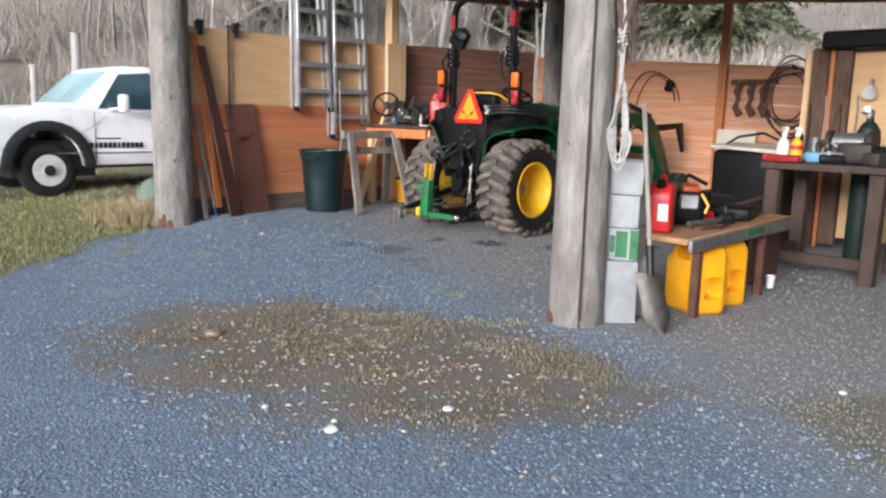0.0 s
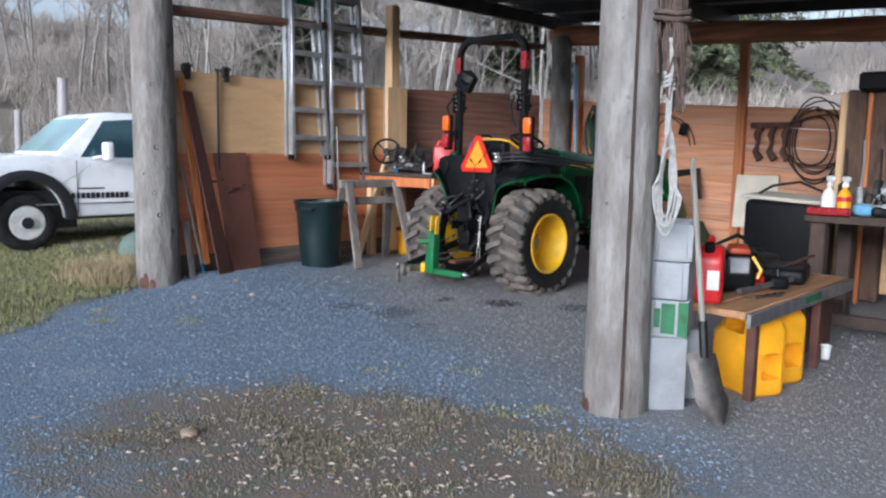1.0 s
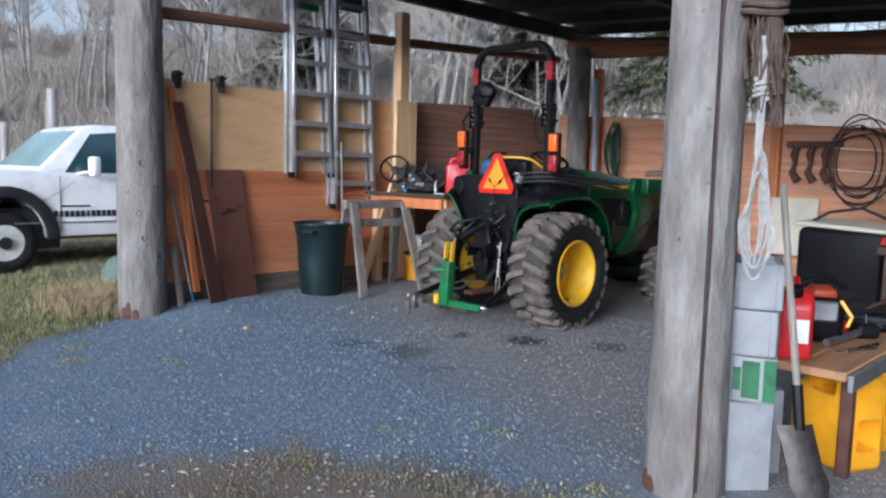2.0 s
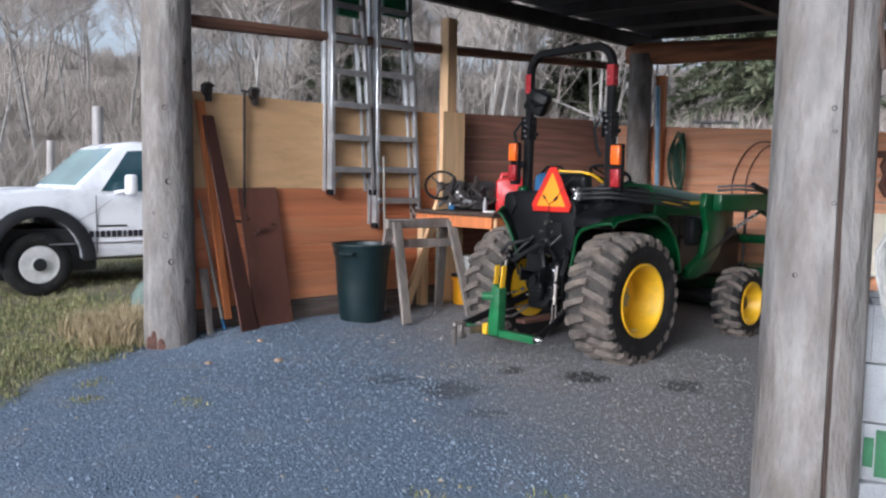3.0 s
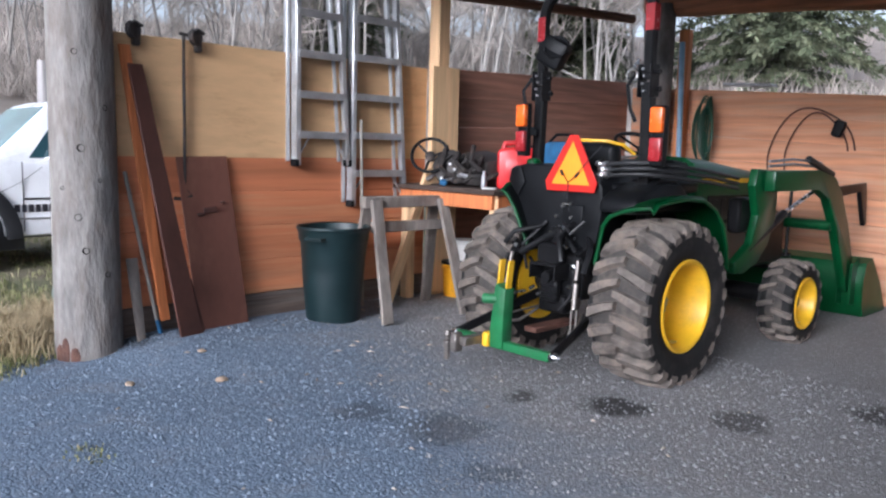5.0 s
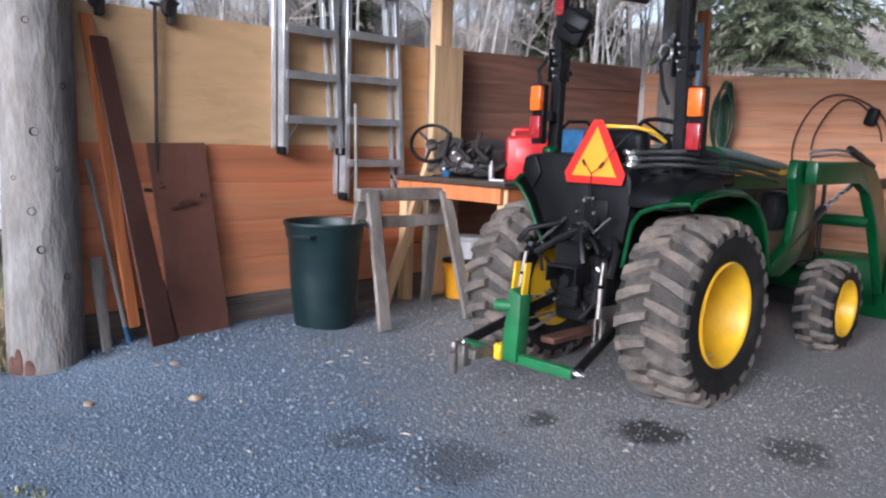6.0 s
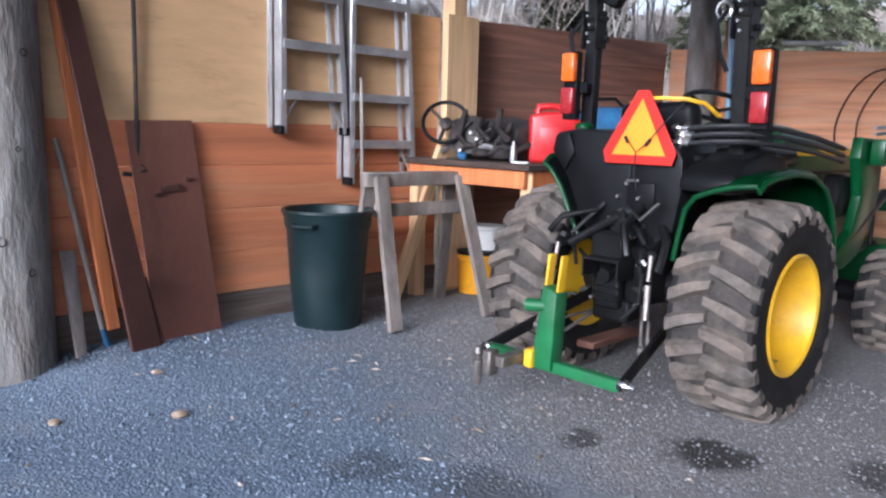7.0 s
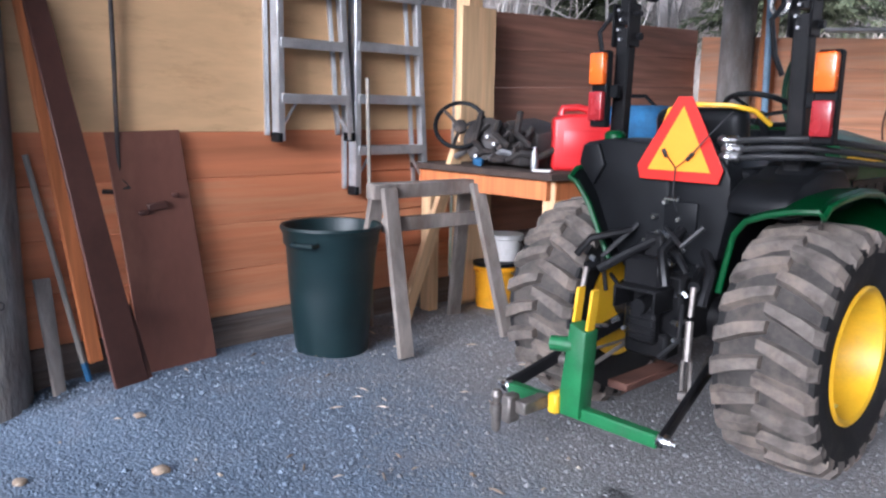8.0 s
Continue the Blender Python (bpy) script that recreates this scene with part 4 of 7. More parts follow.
        bm = B()
        lathe(bm, [(0.02, -0.03), (0.03, -0.015), (0.03, 0.015), (0.02, 0.03)], 10, pose(s * 0.395, -0.79, 0.22, 0, 90, 0))
        tube(bm, [(s * 0.36, -0.79, 0.22), (s * 0.45, -0.79, 0.22)], 0.012, 8)
        part("link_ball", bm, M_CHROME, T)
    bm = B()
    tube(bm, [(-0.24, -0.16, 0.80), (0.24, -0.16, 0.80)], 0.035, 10)
    box(bm, (0, -0.26, 0.86), (0.09, 0.10, 0.12), bev=0.01)
    tube(bm, [(0.02, -0.28, 0.90), (-0.10, -0.36, 0.82), (-0.20, -0.42, 0.74)], 0.022, 8)
    tube(bm, [(0.05, -0.28, 0.88), (0.16, -0.36, 0.84), (0.20, -0.36, 0.78)], 0.016, 8)
    tube(bm, [(-0.22, -0.30, 0.70), (-0.10, -0.34, 0.62), (-0.10, -0.30, 0.50)], 0.010, 6)
    part("rock_shaft", bm, M_BLACKPAINT, T)
    bm = B()
    box(bm, (-0.02, -0.30, 0.74), (0.20, 0.12, 0.16), bev=0.02)
    box(bm, (0.0, -0.34, 0.52), (0.14, 0.06, 0.18), bev=0.015)
    tube(bm, [(-0.12, -0.30, 0.92), (-0.24, -0.44, 0.88), (-0.30, -0.46, 0.80)], 0.018, 8)
    tube(bm, [(0.12, -0.28, 0.95), (0.10, -0.40, 0.86), (0.14, -0.42, 0.72)], 0.022, 8)
    tube(bm, [(0.22, -0.25, 0.86), (0.30, -0.34, 0.80), (0.30, -0.40, 0.66)], 0.024, 8)
    part("hydraulic_block", bm, M_BLACKPAINT, T, "black hydraulic lift block")
    for q, (pa, pb, pc) in enumerate((((-0.10, -0.28, 0.95), (-0.20, -0.40, 0.80), (-0.24, -0.30, 0.62)), ((0.05, -0.30, 0.95), (0.20, -0.42, 0.90), (0.26, -0.36, 0.98)), ((0.16, -0.30, 0.62), (0.22, -0.42, 0.50), (0.12, -0.40, 0.40)))):
        part("hose", tube(B(), [pa, pb, pc], 0.011, 6), M_HOSE, T)
    bm = B()
    for q, (a, b) in enumerate((((0.06, -0.33, 0.93), (0.10, -0.35, 0.92)), ((-0.22, -0.42, 0.78), (-0.25, -0.42, 0.79)), ((0.09, -0.33, 0.82), (0.12, -0.34, 0.80)), ((0.20, -0.38, 0.70), (0.22, -0.38, 0.68)), ((-0.12, -0.36, 0.52), (-0.15, -0.37, 0.50)), ((0.14, -0.34, 0.55), (0.17, -0.35, 0.55)))):
        part("link_pin", tube(B(), [a, b], 0.013, 6), M_CHROME, T)
    part("link_pin", tube(B(), [(-0.30, -0.40, 0.45), (-0.12, -0.45, 0.50)], 0.009, 6), M_CHROME, T)
    for q in range(4):
        part("cooling_rib", box(B(), (0.0, -0.372, 0.47 + q * 0.035), (0.15, 0.014, 0.012), bev=0.003), M_BLACKPAINT, T)
    part("drawbar", box(B(), (0.03, -0.36, 0.285), (0.10, 0.42, 0.035), bev=0.006), M_RUST, T, "rusty swinging drawbar")
    for q, (xx, zz) in enumerate(((-0.13, 0.66), (0.13, 0.66), (-0.13, 0.46), (0.13, 0.46), (-0.17, 0.58), (0.17, 0.55))):
        part("bolt", tube(B(), [(xx, -0.28, zz), (xx, -0.312, zz)], 0.010, 6), M_CHROME if q % 2 else M_STEEL, T)
    for sx in (-1, 1):
        part("check_chain", tube(B(), [(sx * 0.17, -0.22, 0.36), (sx * 0.24, -0.36, 0.27), (sx * 0.31, -0.52, 0.27)], 0.011, 6), M_TOWSTEEL, T)
    # drawbar frame on the links
    yb = -0.79
    bm = B()
    box(bm, (0.0, yb, 0.215), (0.76, 0.05, 0.055), bev=0.006)
    frame_bar = part("hitch_crossbar", bm, M_GREEN_LIT, T, "green hitch crossbar")
    bm = B()
    prism(bm, [(-0.085, 0.20), (0.03, 0.20), (0.045, 0.57), (-0.035, 0.60)], "y", yb - 0.045, yb + 0.045, bev=0.008)
    tube(bm, [(-0.03, yb - 0.02, 0.50), (-0.12, yb - 0.05, 0.495)], 0.032, 12)
    part("hitch_upright", bm, M_GREEN_LIT, frame_bar)
    bm = B()
    for q in (-1, 1):
        part("hitch_clevis", box(B(), (0.005 + q * 0.035, yb, 0.645), (0.014, 0.05, 0.20), Euler((0, radians(6), 0)).to_matrix(), bev=0.004), M_YELLOW, frame_bar, "yellow clevis plate")
    box(bm, (-0.09, yb - 0.03, 0.24), (0.05, 0.08, 0.09), bev=0.01)
    part("hitch_bracket", bm, M_YELLOW, frame_bar, "yellow bracket")
    bm = B()
    box(bm, (-0.15, yb - 0.12, 0.235), (0.055, 0.16, 0.055), bev=0.006)
    box(bm, (-0.20, yb - 0.20, 0.225), (0.05, 0.07, 0.12), bev=0.008)
    lathe(bm, [(0.012, -0.07), (0.02, -0.055), (0.02, 0.0), (0.028, 0.02), (0.028, 0.05), (0.014, 0.06), (0.018, 0.075), (0.026, 0.09), (0.018, 0.115), (0.0001, 0.12)], 12, pose(-0.27, yb - 0.21, 0.17))
    part("tow_ball", bm, M_TOWSTEEL, frame_bar, "steel tow ball mount")
    return T


tractor()

# ---- pickup truck on the grass ----
M_WHITE = mat("white_car_paint", (0.82, 0.83, 0.85), 0.28, var=0.05, scale=3, grain=60, bump=0.02, dirt=(0.55, 0.55, 0.55), dirt_amount=0.12)
M_GLASSDARK = mat("tinted_window", (0.03, 0.07, 0.085), 0.05, var=0.2, scale=3, grain=30, bump=0.0, spec=0.8)
# the sky's reflection is put into the glass as a pale blue metallic colour
M_WINDSHIELD = mat("sky_painted_windscreen", (0.55, 0.82, 0.90), 0.06, metal=0.7, var=0.2, scale=2, grain=20, bump=0.0, spec=1.0)
M_TRIM = mat("dark_bumper_trim", (0.016, 0.017, 0.02), 0.6, var=0.2, scale=8, grain=90, bump=0.1)
M_INK = mat("dark_lettering", (0.03, 0.03, 0.04), 0.5, var=0.1, scale=9, grain=60, bump=0.0)


def truck():
    u, v = Vector((0.02, 1, 0)).normalized(), Vector((-1, 0.02, 0)).normalized()
    m = Matrix(((u.x, v.x, 0, -3.45), (u.y, v.y, 0, 0.0), (0, 0, 1, 0.0), (0, 0, 0, 1)))
    T = thing("pickup_truck", "white pickup truck with dark trim, parked on the grass", "truck", m=m)
    W = 1.94
    R = 0.47
    arch = [(R * math.cos(radians(a)), 0.40 + R * math.sin(radians(a)) * 1.12) for a in range(180, -1, -15)]
    arch2 = [(3.45 + x, z) for x, z in arch]
    low = [(-0.92, 0.50), (-0.50, 0.46)] + arch + [(0.52, 0.42), (2.9, 0.42)] + arch2 + [(4.0, 0.44), (4.55, 0.55)]
    top = [(4.58, 1.20), (2.7, 1.20), (2.3, 1.18), (0.80, 1.17), (0.60, 1.19), (0.42, 1.235), (0.1, 1.235), (-0.72, 1.16), (-0.88, 1.10), (-0.95, 0.98)]
    bm = B()
    prism(bm, low + top, "y", 0.0, W)
    for w in bm.verts:
        if w.co.z > 1.0:
            w.co.y += (0.5 - w.co.y / W) * 2 * 0.07 * (w.co.z - 1.0) / 0.25
        if w.co.x < -0.6:
            w.co.y += (0.5 - w.co.y / W) * 2 * 0.10
    bmesh.ops.bevel(bm, geom=[e for e in bm.edges if len(e.link_faces) == 2 and e.calc_face_angle(0) > 0.8], offset=0.03, segments=3, affect="EDGES", profile=0.5)
    part("body", bm, M_WHITE, T, smooth=35)
    # cab
    def cab_ring(bm, pts):
        a = [bm.verts.new((x, 0.07 + 0.17 * (z - 1.22) / 0.6, z)) for x, z in pts]
        b = [bm.verts.new((x, W - 0.07 - 0.17 * (z - 1.22) / 0.6, z)) for x, z in pts]
        n = len(pts)
        bm.faces.new(a[::-1]), bm.faces.new(b)
        for k in range(n):
            bm.faces.new((a[k], a[(k + 1) % n], b[(k + 1) % n], b[k]))
        return bm
    bm = cab_ring(B(), [(0.36, 1.15), (0.36, 1.20), (0.95, 1.765), (1.12, 1.82), (2.1, 1.825), (2.38, 1.78), (2.58, 1.15)])
    bmesh.ops.bevel(bm, geom=list(bm.edges), offset=0.035, segments=3, affect="EDGES", profile=0.5)
    part("cab", bm, M_WHITE, T, smooth=35)
    def pane(name, pts, mt, y_off, label):
        bm = B()
        vs = [bm.verts.new((x, 0.07 + 0.17 * (z - 1.22) / 0.6 - y_off, z)) for x, z in pts]
        f = bm.faces.new(vs)
        r = bmesh.ops.extrude_face_region(bm, geom=[f])
        for q in r["geom"]:
            if isinstance(q, bmesh.types.BMVert):
                q.co.y += 0.012
        return part(name, bm, mt, T, label)
    pane("side_window", [(0.70, 1.21), (1.06, 1.70), (1.52, 1.74), (1.58, 1.21)], M_GLASSDARK, 0.006, "dark side window")
    pane("side_window", [(1.66, 1.21), (1.62, 1.74), (2.15, 1.74), (2.38, 1.21)], M_GLASSDARK, 0.006, "dark side window")
    bm = B()
    vs = [bm.verts.new(p) for p in ((0.435, 0.15, 1.265), (0.915, 0.27, 1.725), (0.915, W - 0.27, 1.725), (0.435, W - 0.15, 1.265))]
    f = bm.faces.new(vs)
    r = bmesh.ops.extrude_face_region(bm, geom=[f])
    for q in r["geom"]:
        if isinstance(q, bmesh.types.BMVert):
            q.co += Vector((-0.013, 0, 0.013))
    part("windscreen", bm, M_WINDSHIELD, T, "windscreen with the sky's reflection painted pale blue")
    # arches, bumper, lights
    for x in (0.0, 3.45):
        bm = B()
        o = [(x + (R + 0.135) * math.cos(radians(a)), 0.40 + (R + 0.105) * 1.12 * math.sin(radians(a))) for a in range(180, -1, -12)]
        i = [(x + (R - 0.01) * math.cos(radians(a)), 0.40 + (R - 0.01) * 1.12 * math.sin(radians(a))) for a in range(0, 181, 12)]
        prism(bm, o + i, "y", -0.035, 0.03, bev=0.008)
        part("wheel_arch_trim", bm, M_TRIM, T, "dark wheel arch trim")
        for vv, s in ((0.02, -1), (W - 0.27, 1)):
            c = vv + 0.12
            bm = B()
            lathe(bm, [(0.21, -0.10), (0.25, -0.125), (0.33, -0.12), (0.362, -0.09), (0.372, 0), (0.362, 0.09), (0.33, 0.12), (0.25, 0.125), (0.21, 0.10)], 40, closed=True)
            wh = part("wheel", bm, M_RUBBER, T, "black road tyre with steel rim", m=pose(x, c, 0.372, 90, 0, 0))
            bm = B()
            lathe(bm, [(0.215, 0.115), (0.20, 0.12), (0.185, 0.09), (0.15, 0.085), (0.12, 0.105), (0.085, 0.105), (0.08, 0.125), (0.05, 0.13), (0.0001, 0.13), (0.0001, -0.11), (0.215, -0.11)], 32)
            part("rim", bm, mat("rim_silver", (0.72, 0.72, 0.70), 0.4, metal=0.15, var=0.15, scale=9, bump=0.05) if "rim_silver" not in bpy.data.materials else bpy.data.materials["rim_silver"], wh, "silver steel rim")
            bm = B()
            lathe(bm, [(0.075, 0.127), (0.07, 0.15), (0.0001, 0.152)], 16)
            for k in range(8):
                a = 2 * math.pi * (k + 0.5) / 8
                lathe(bm, [(0.017, 0.07), (0.017, 0.095), (0.0001, 0.095)], 8, Matrix.Translation((0.168 * math.cos(a), 0.168 * math.sin(a), 0)))
            part("hub_cap", bm, M_TRIM, wh)
    bm = B()
    box(bm, (0.1, 0.9, 0.52), (1.1, 1.5, 0.5), bev=0.0)
    box(bm, (2.0, 0.97, 0.50), (4.6, 0.9, 0.3), bev=0.0)
    part("underbody", bm, M_TRIM, T, "dark underside and wheel wells")
    bm = B()
    box(bm, (-1.0, W / 2, 0.60), (0.16, W - 0.06, 0.26), bev=0.04, seg=2)
    part("bumper", bm, M_STEEL, T, "grey front bumper")
    bm = B()
    box(bm, (-0.915, 0.20, 0.93), (0.10, 0.26, 0.22), bev=0.02)
    part("headlight", bm, M_WINDSHIELD, T)
    bm = B()
    box(bm, (-0.80, 0.085, 0.94), (0.20, 0.02, 0.20), bev=0.005)
    part("turn_signal", bm, M_AMBER, T, "orange turn signal")
    bm = B()
    box(bm, (0.98, -0.14, 1.29), (0.11, 0.18, 0.25), bev=0.035, seg=3)
    tube(bm, [(0.92, -0.08, 1.22), (0.86, 0.06, 1.20)], 0.018, 8)
    part("side_mirror", bm, M_WHITE, T, "white side mirror")
    bm = B()
    box(bm, (1.54, -0.012, 1.02), (0.14, 0.03, 0.035), bev=0.008)
    part("door_handle", bm, M_TRIM, T)
    for x in (0.62, 1.72):
        bm = B()
        box(bm, (x, -0.001, 0.82), (0.008, 0.006, 0.70), bev=0.0)
        part("door_seam", bm, M_TRIM, T)
    bm = B()
    box(bm, (1.2, -0.004, 0.60), (2.2, 0.014, 0.016), bev=0.003)
    part("side_moulding", bm, M_STEEL, T)
    for k, w in enumerate((0.05, 0.04, 0.05, 0.045, 0.05, 0.05, 0.03, 0.05, 0.05, 0.045, 0.05, 0.05)):
        part("lettering_bar", box(B(), (0.56 + k * 0.064, -0.003, 0.705), (w, 0.006, 0.075), bev=0.0), M_INK, T)
    part("door_moulding", box(B(), (0.80, -0.003, 0.80), (0.34, 0.008, 0.018), bev=0.002), M_TRIM, T, "thin dark moulding")
    bm = B()
    tube(bm, [(0.40, -0.006, 0.86), (0.62, -0.008, 0.98), (0.80, -0.008, 1.12)], 0.0022, 5)
    part("scratch_line", bm, M_TRIM, T)
    return T


truck()

# ---- along the side wall ----
M_ALU = mat("aluminium", (0.56, 0.57, 0.58), 0.42, metal=0.75, var=0.15, scale=8, grain=90, bump=0.08, dirt=(0.36, 0.36, 0.36), dirt_amount=0.2)
M_GREENPL = mat("dark_green_plastic", (0.0045, 0.016, 0.018), 0.45, var=0.2, scale=6, grain=90, bump=0.06, dirt=(0.012, 0.028, 0.029), dirt_amount=0.2)
M_GREENTRAY = mat("green_tray", (0.012, 0.12, 0.05), 0.45, var=0.2, scale=6, grain=90, bump=0.05)
M_IRON = mat("dark_cast_iron", (0.045, 0.04, 0.038), 0.6, metal=0.5, var=0.35, scale=12, grain=80, bump=0.25, dirt=(0.12, 0.07, 0.045), dirt_amount=0.2)
M_ORANGE = mat("orange_board", (0.52, 0.17, 0.055), 0.7, var=0.25, scale=2, grain=7, bump=0.15, stretch=GRAIN_Z, size=0.003)
M_RED = mat("red_plastic", (0.48, 0.014, 0.016), 0.38, var=0.12, scale=7, grain=90, bump=0.05)
M_YELLOWPL = mat("yellow_plastic", (0.82, 0.38, 0.006), 0.42, var=0.12, scale=7, grain=90, bump=0.05, dirt=(0.5, 0.28, 0.04), dirt_amount=0.12)
M_WHITEPL = mat("white_plastic", (0.72, 0.72, 0.70), 0.45, var=0.08, scale=7, grain=90, bump=0.04, dirt=(0.5, 0.48, 0.44), dirt_amount=0.15)
M_BLUE = mat("blue_cloth", (0.02, 0.10, 0.22), 0.85, var=0.3, scale=12, grain=90, bump=0.4)
M_BLOCK = mat("concrete_block", (0.31, 0.32, 0.33), 0.95, var=0.16, scale=8, grain=120, bump=0.5, dirt=(0.28, 0.29, 0.30), dirt_amount=0.2)
M_GPAINT = mat("green_paint_patch", (0.03, 0.13, 0.055), 0.7, var=0.3, scale=12, grain=90, bump=0.3)
M_ROPE = mat("white_rope", (0.40, 0.39, 0.37), 0.9, var=0.2, scale=30, grain=300, bump=0.5)
M_TWINE = mat("brown_twine", (0.10, 0.07, 0.055), 0.95, var=0.4, scale=20, grain=200, bump=0.6)
M_CARD = mat("pale_board", (0.60, 0.55, 0.45), 0.8, var=0.12, scale=4, grain=40, bump=0.08)
M_HANDLE = mat("grey_wood_handle", (0.25, 0.225, 0.195), 0.8, var=0.25, scale=3, grain=10, bump=0.2, stretch=GRAIN_Z)
M_BOTTLE = mat("dark_green_cylinder", (0.010, 0.024, 0.020), 0.5, var=0.25, scale=6, grain=80, bump=0.06)


def rod(name, a, b, r, mt, parent, label="", seg=8):
    return part(name, tube(B(), [a, b], r, seg), mt, parent, label)


def stepladder(y0, w, zb, steps, x, label, tray_z):
    """A folded aluminium stepladder hung on the wall; it narrows upwards."""
    L = thing("stepladder", label, "ladder", "ladders on the wall")
    top = 3.22
    def yr(z):
        return y0 + w - 0.075 * (z - zb)
    for yy, dx in ((lambda z: y0, 0.05), (yr, 0.05)):
        bm = B()
        bot, tp = Vector((x + dx, yy(zb), zb)), Vector((x + dx, yy(top), top))
        d = tp - bot
        box(bm, (bot + tp) / 2, (0.075, 0.022, d.length), Euler((math.atan2(-d.y, d.z), 0, 0)).to_matrix(), bev=0.004)
        box(bm, (bot + tp) / 2 + Vector((0.034, 0.012 if yy(zb) == y0 else -0.012, 0)), (0.012, 0.04, d.length), Euler((math.atan2(-d.y, d.z), 0, 0)).to_matrix(), bev=0.003)
        part("rail", bm, M_ALU, L)
    for yy, s in ((lambda z: y0 - 0.035, 1), (lambda z: yr(z) - 0.05, -1)):
        bm = B()
        bot, tp = Vector((x - 0.01, yy(zb + 0.02), zb + 0.03)), Vector((x - 0.01, yy(top), top - 0.05))
        d = tp - bot
        box(bm, (bot + tp) / 2, (0.045, 0.028, d.length), Euler((math.atan2(-d.y, d.z), 0, 0)).to_matrix(), bev=0.004)
        part("rear_leg", bm, M_ALU, L)
    for z in steps:
        bm = B()
        box(bm, (x + 0.05, (y0 + yr(z)) / 2, z), (0.09, yr(z) - y0 - 0.02, 0.028), bev=0.004)
        box(bm, (x + 0.09, (y0 + yr(z)) / 2, z - 0.02), (0.008, yr(z) - y0 - 0.02, 0.045), bev=0.002)
        part("step", bm, M_ALU, L)
    for s, ya in ((1, y0 + 0.01), (-1, yr(steps[0]) - 0.01)):
        rod("brace", (x + 0.06, ya, steps[0] - 0.20), (x + 0.06, ya + s * 0.13, steps[0] - 0.01), 0.009, M_ALU, L)
    for yy in (y0, yr(zb)):
        bm = B()
        box(bm, (x + 0.05, yy, zb + 0.02), (0.085, 0.034, 0.055), bev=0.006)
        part("foot", bm, M_BLACK, L, "black rubber foot")
    bm = B()
    box(bm, (x + 0.05, y0 + w * 0.38, tray_z), (0.05, w * 0.50, 0.20), bev=0.01)
    part("paint_tray", bm, M_GREENTRAY, L, "dark green folding tray")
    bm = B()
    box(bm, (x + 0.05, (y0 + yr(top)) / 2, top + 0.01), (0.16, yr(top) - y0 + 0.06, 0.05), bev=0.01)
    part("top_cap", bm, M_GREENTRAY, L, "green top cap")
    return L


LX = -0.125
stepladder(1.64, 0.50, 1.25, [1.50 + 0.305 * i for i in range(6)], LX, "folded aluminium stepladder hanging on the plank wall", 3.02)
stepladder(2.17, 0.58, 0.92, [1.20 + 0.310 * i for i in range(7)], LX, "second aluminium stepladder with a lower end, hung on planks", 3.10)


def leaning(name, label, b0, b1, t0, t1, thick, mt, category="board"):
    """A board whose foot runs from b0 to b1 and whose head from t0 to t1."""
    bm = B()
    pts = [Vector(p) for p in (b0, b1, t1, t0)]
    n = (pts[1] - pts[0]).cross(pts[3] - pts[0]).normalized() * thick
    if n.x < 0:
        n = -n
    lo = [bm.verts.new(p) for p in pts]
    hi = [bm.verts.new(p + n) for p in pts]
    bm.faces.new(lo), bm.faces.new(hi[::-1])
    for k in range(4):
        bm.faces.new((lo[k], lo[(k + 1) % 4], hi[(k + 1) % 4], hi[k]))
    bmesh.ops.bevel(bm, geom=list(bm.edges), offset=0.003, segments=1, affect="EDGES")
    return single(name, bm, mt, label, category, "boards leaning on the wall")


panel = leaning("hardboard_panel", "wide brown hardboard panel leaning on planks", (0.02, 0.79, 0.06), (-0.04, 1.21, 0.08), (-0.115, 0.70, 1.30), (-0.115, 1.08, 1.31), 0.012, M_BROWN)
leaning("dark_board", "long dark brown board leaning on the wall", (0.14, 0.60, 0.06), (0.10, 0.77, 0.07), (-0.09, 0.37, 1.90), (-0.10, 0.47, 1.90), 0.022, M_DKBROWN)
leaning("dark_board", "short dark brown offcut leaning low", (0.12, 0.70, 0.06), (0.10, 0.80, 0.06), (0.03, 0.62, 0.46), (0.02, 0.73, 0.46), 0.02, M_DKBROWN)
leaning("orange_board", "narrow orange cedar board leaning on the wall", (-0.075, 0.55, 0.17), (-0.095, 0.62, 0.17), (-0.105, 0.32, 2.02), (-0.105, 0.39, 2.02), 0.024, M_ORANGE)
leaning("grey_board", "short grey board leaning in the corner", (0.0, 0.36, 0.06), (-0.03, 0.42, 0.06), (-0.09, 0.33, 0.62), (-0.09, 0.40, 0.62), 0.02, M_OLDWOOD)
for y, z, w, h in ((0.93, 0.93, 0.10, 0.035), (0.86, 0.90, 0.05, 0.02), (1.03, 0.98, 0.03, 0.02)):
    part("scuff_mark", box(B(), (-0.0995 + 0.105 * (1.30 - z) / 1.23, y, z), (0.03, w, h), Euler((0.12, 0.08, 0)).to_matrix(), bev=0.004), M_DKBROWN, panel, "dark scuff")
stick = thing("push_stick", "grey wooden pole with a blue painted tip, leaning", "stick")
rod("shaft", (-0.07, 0.53, 0.17), (-0.10, 0.345, 1.20), 0.014, M_HANDLE, stick)
rod("tip", (-0.055, 0.55, 0.07), (-0.07, 0.53, 0.18), 0.016, M_BLUE, stick, "blue tip")


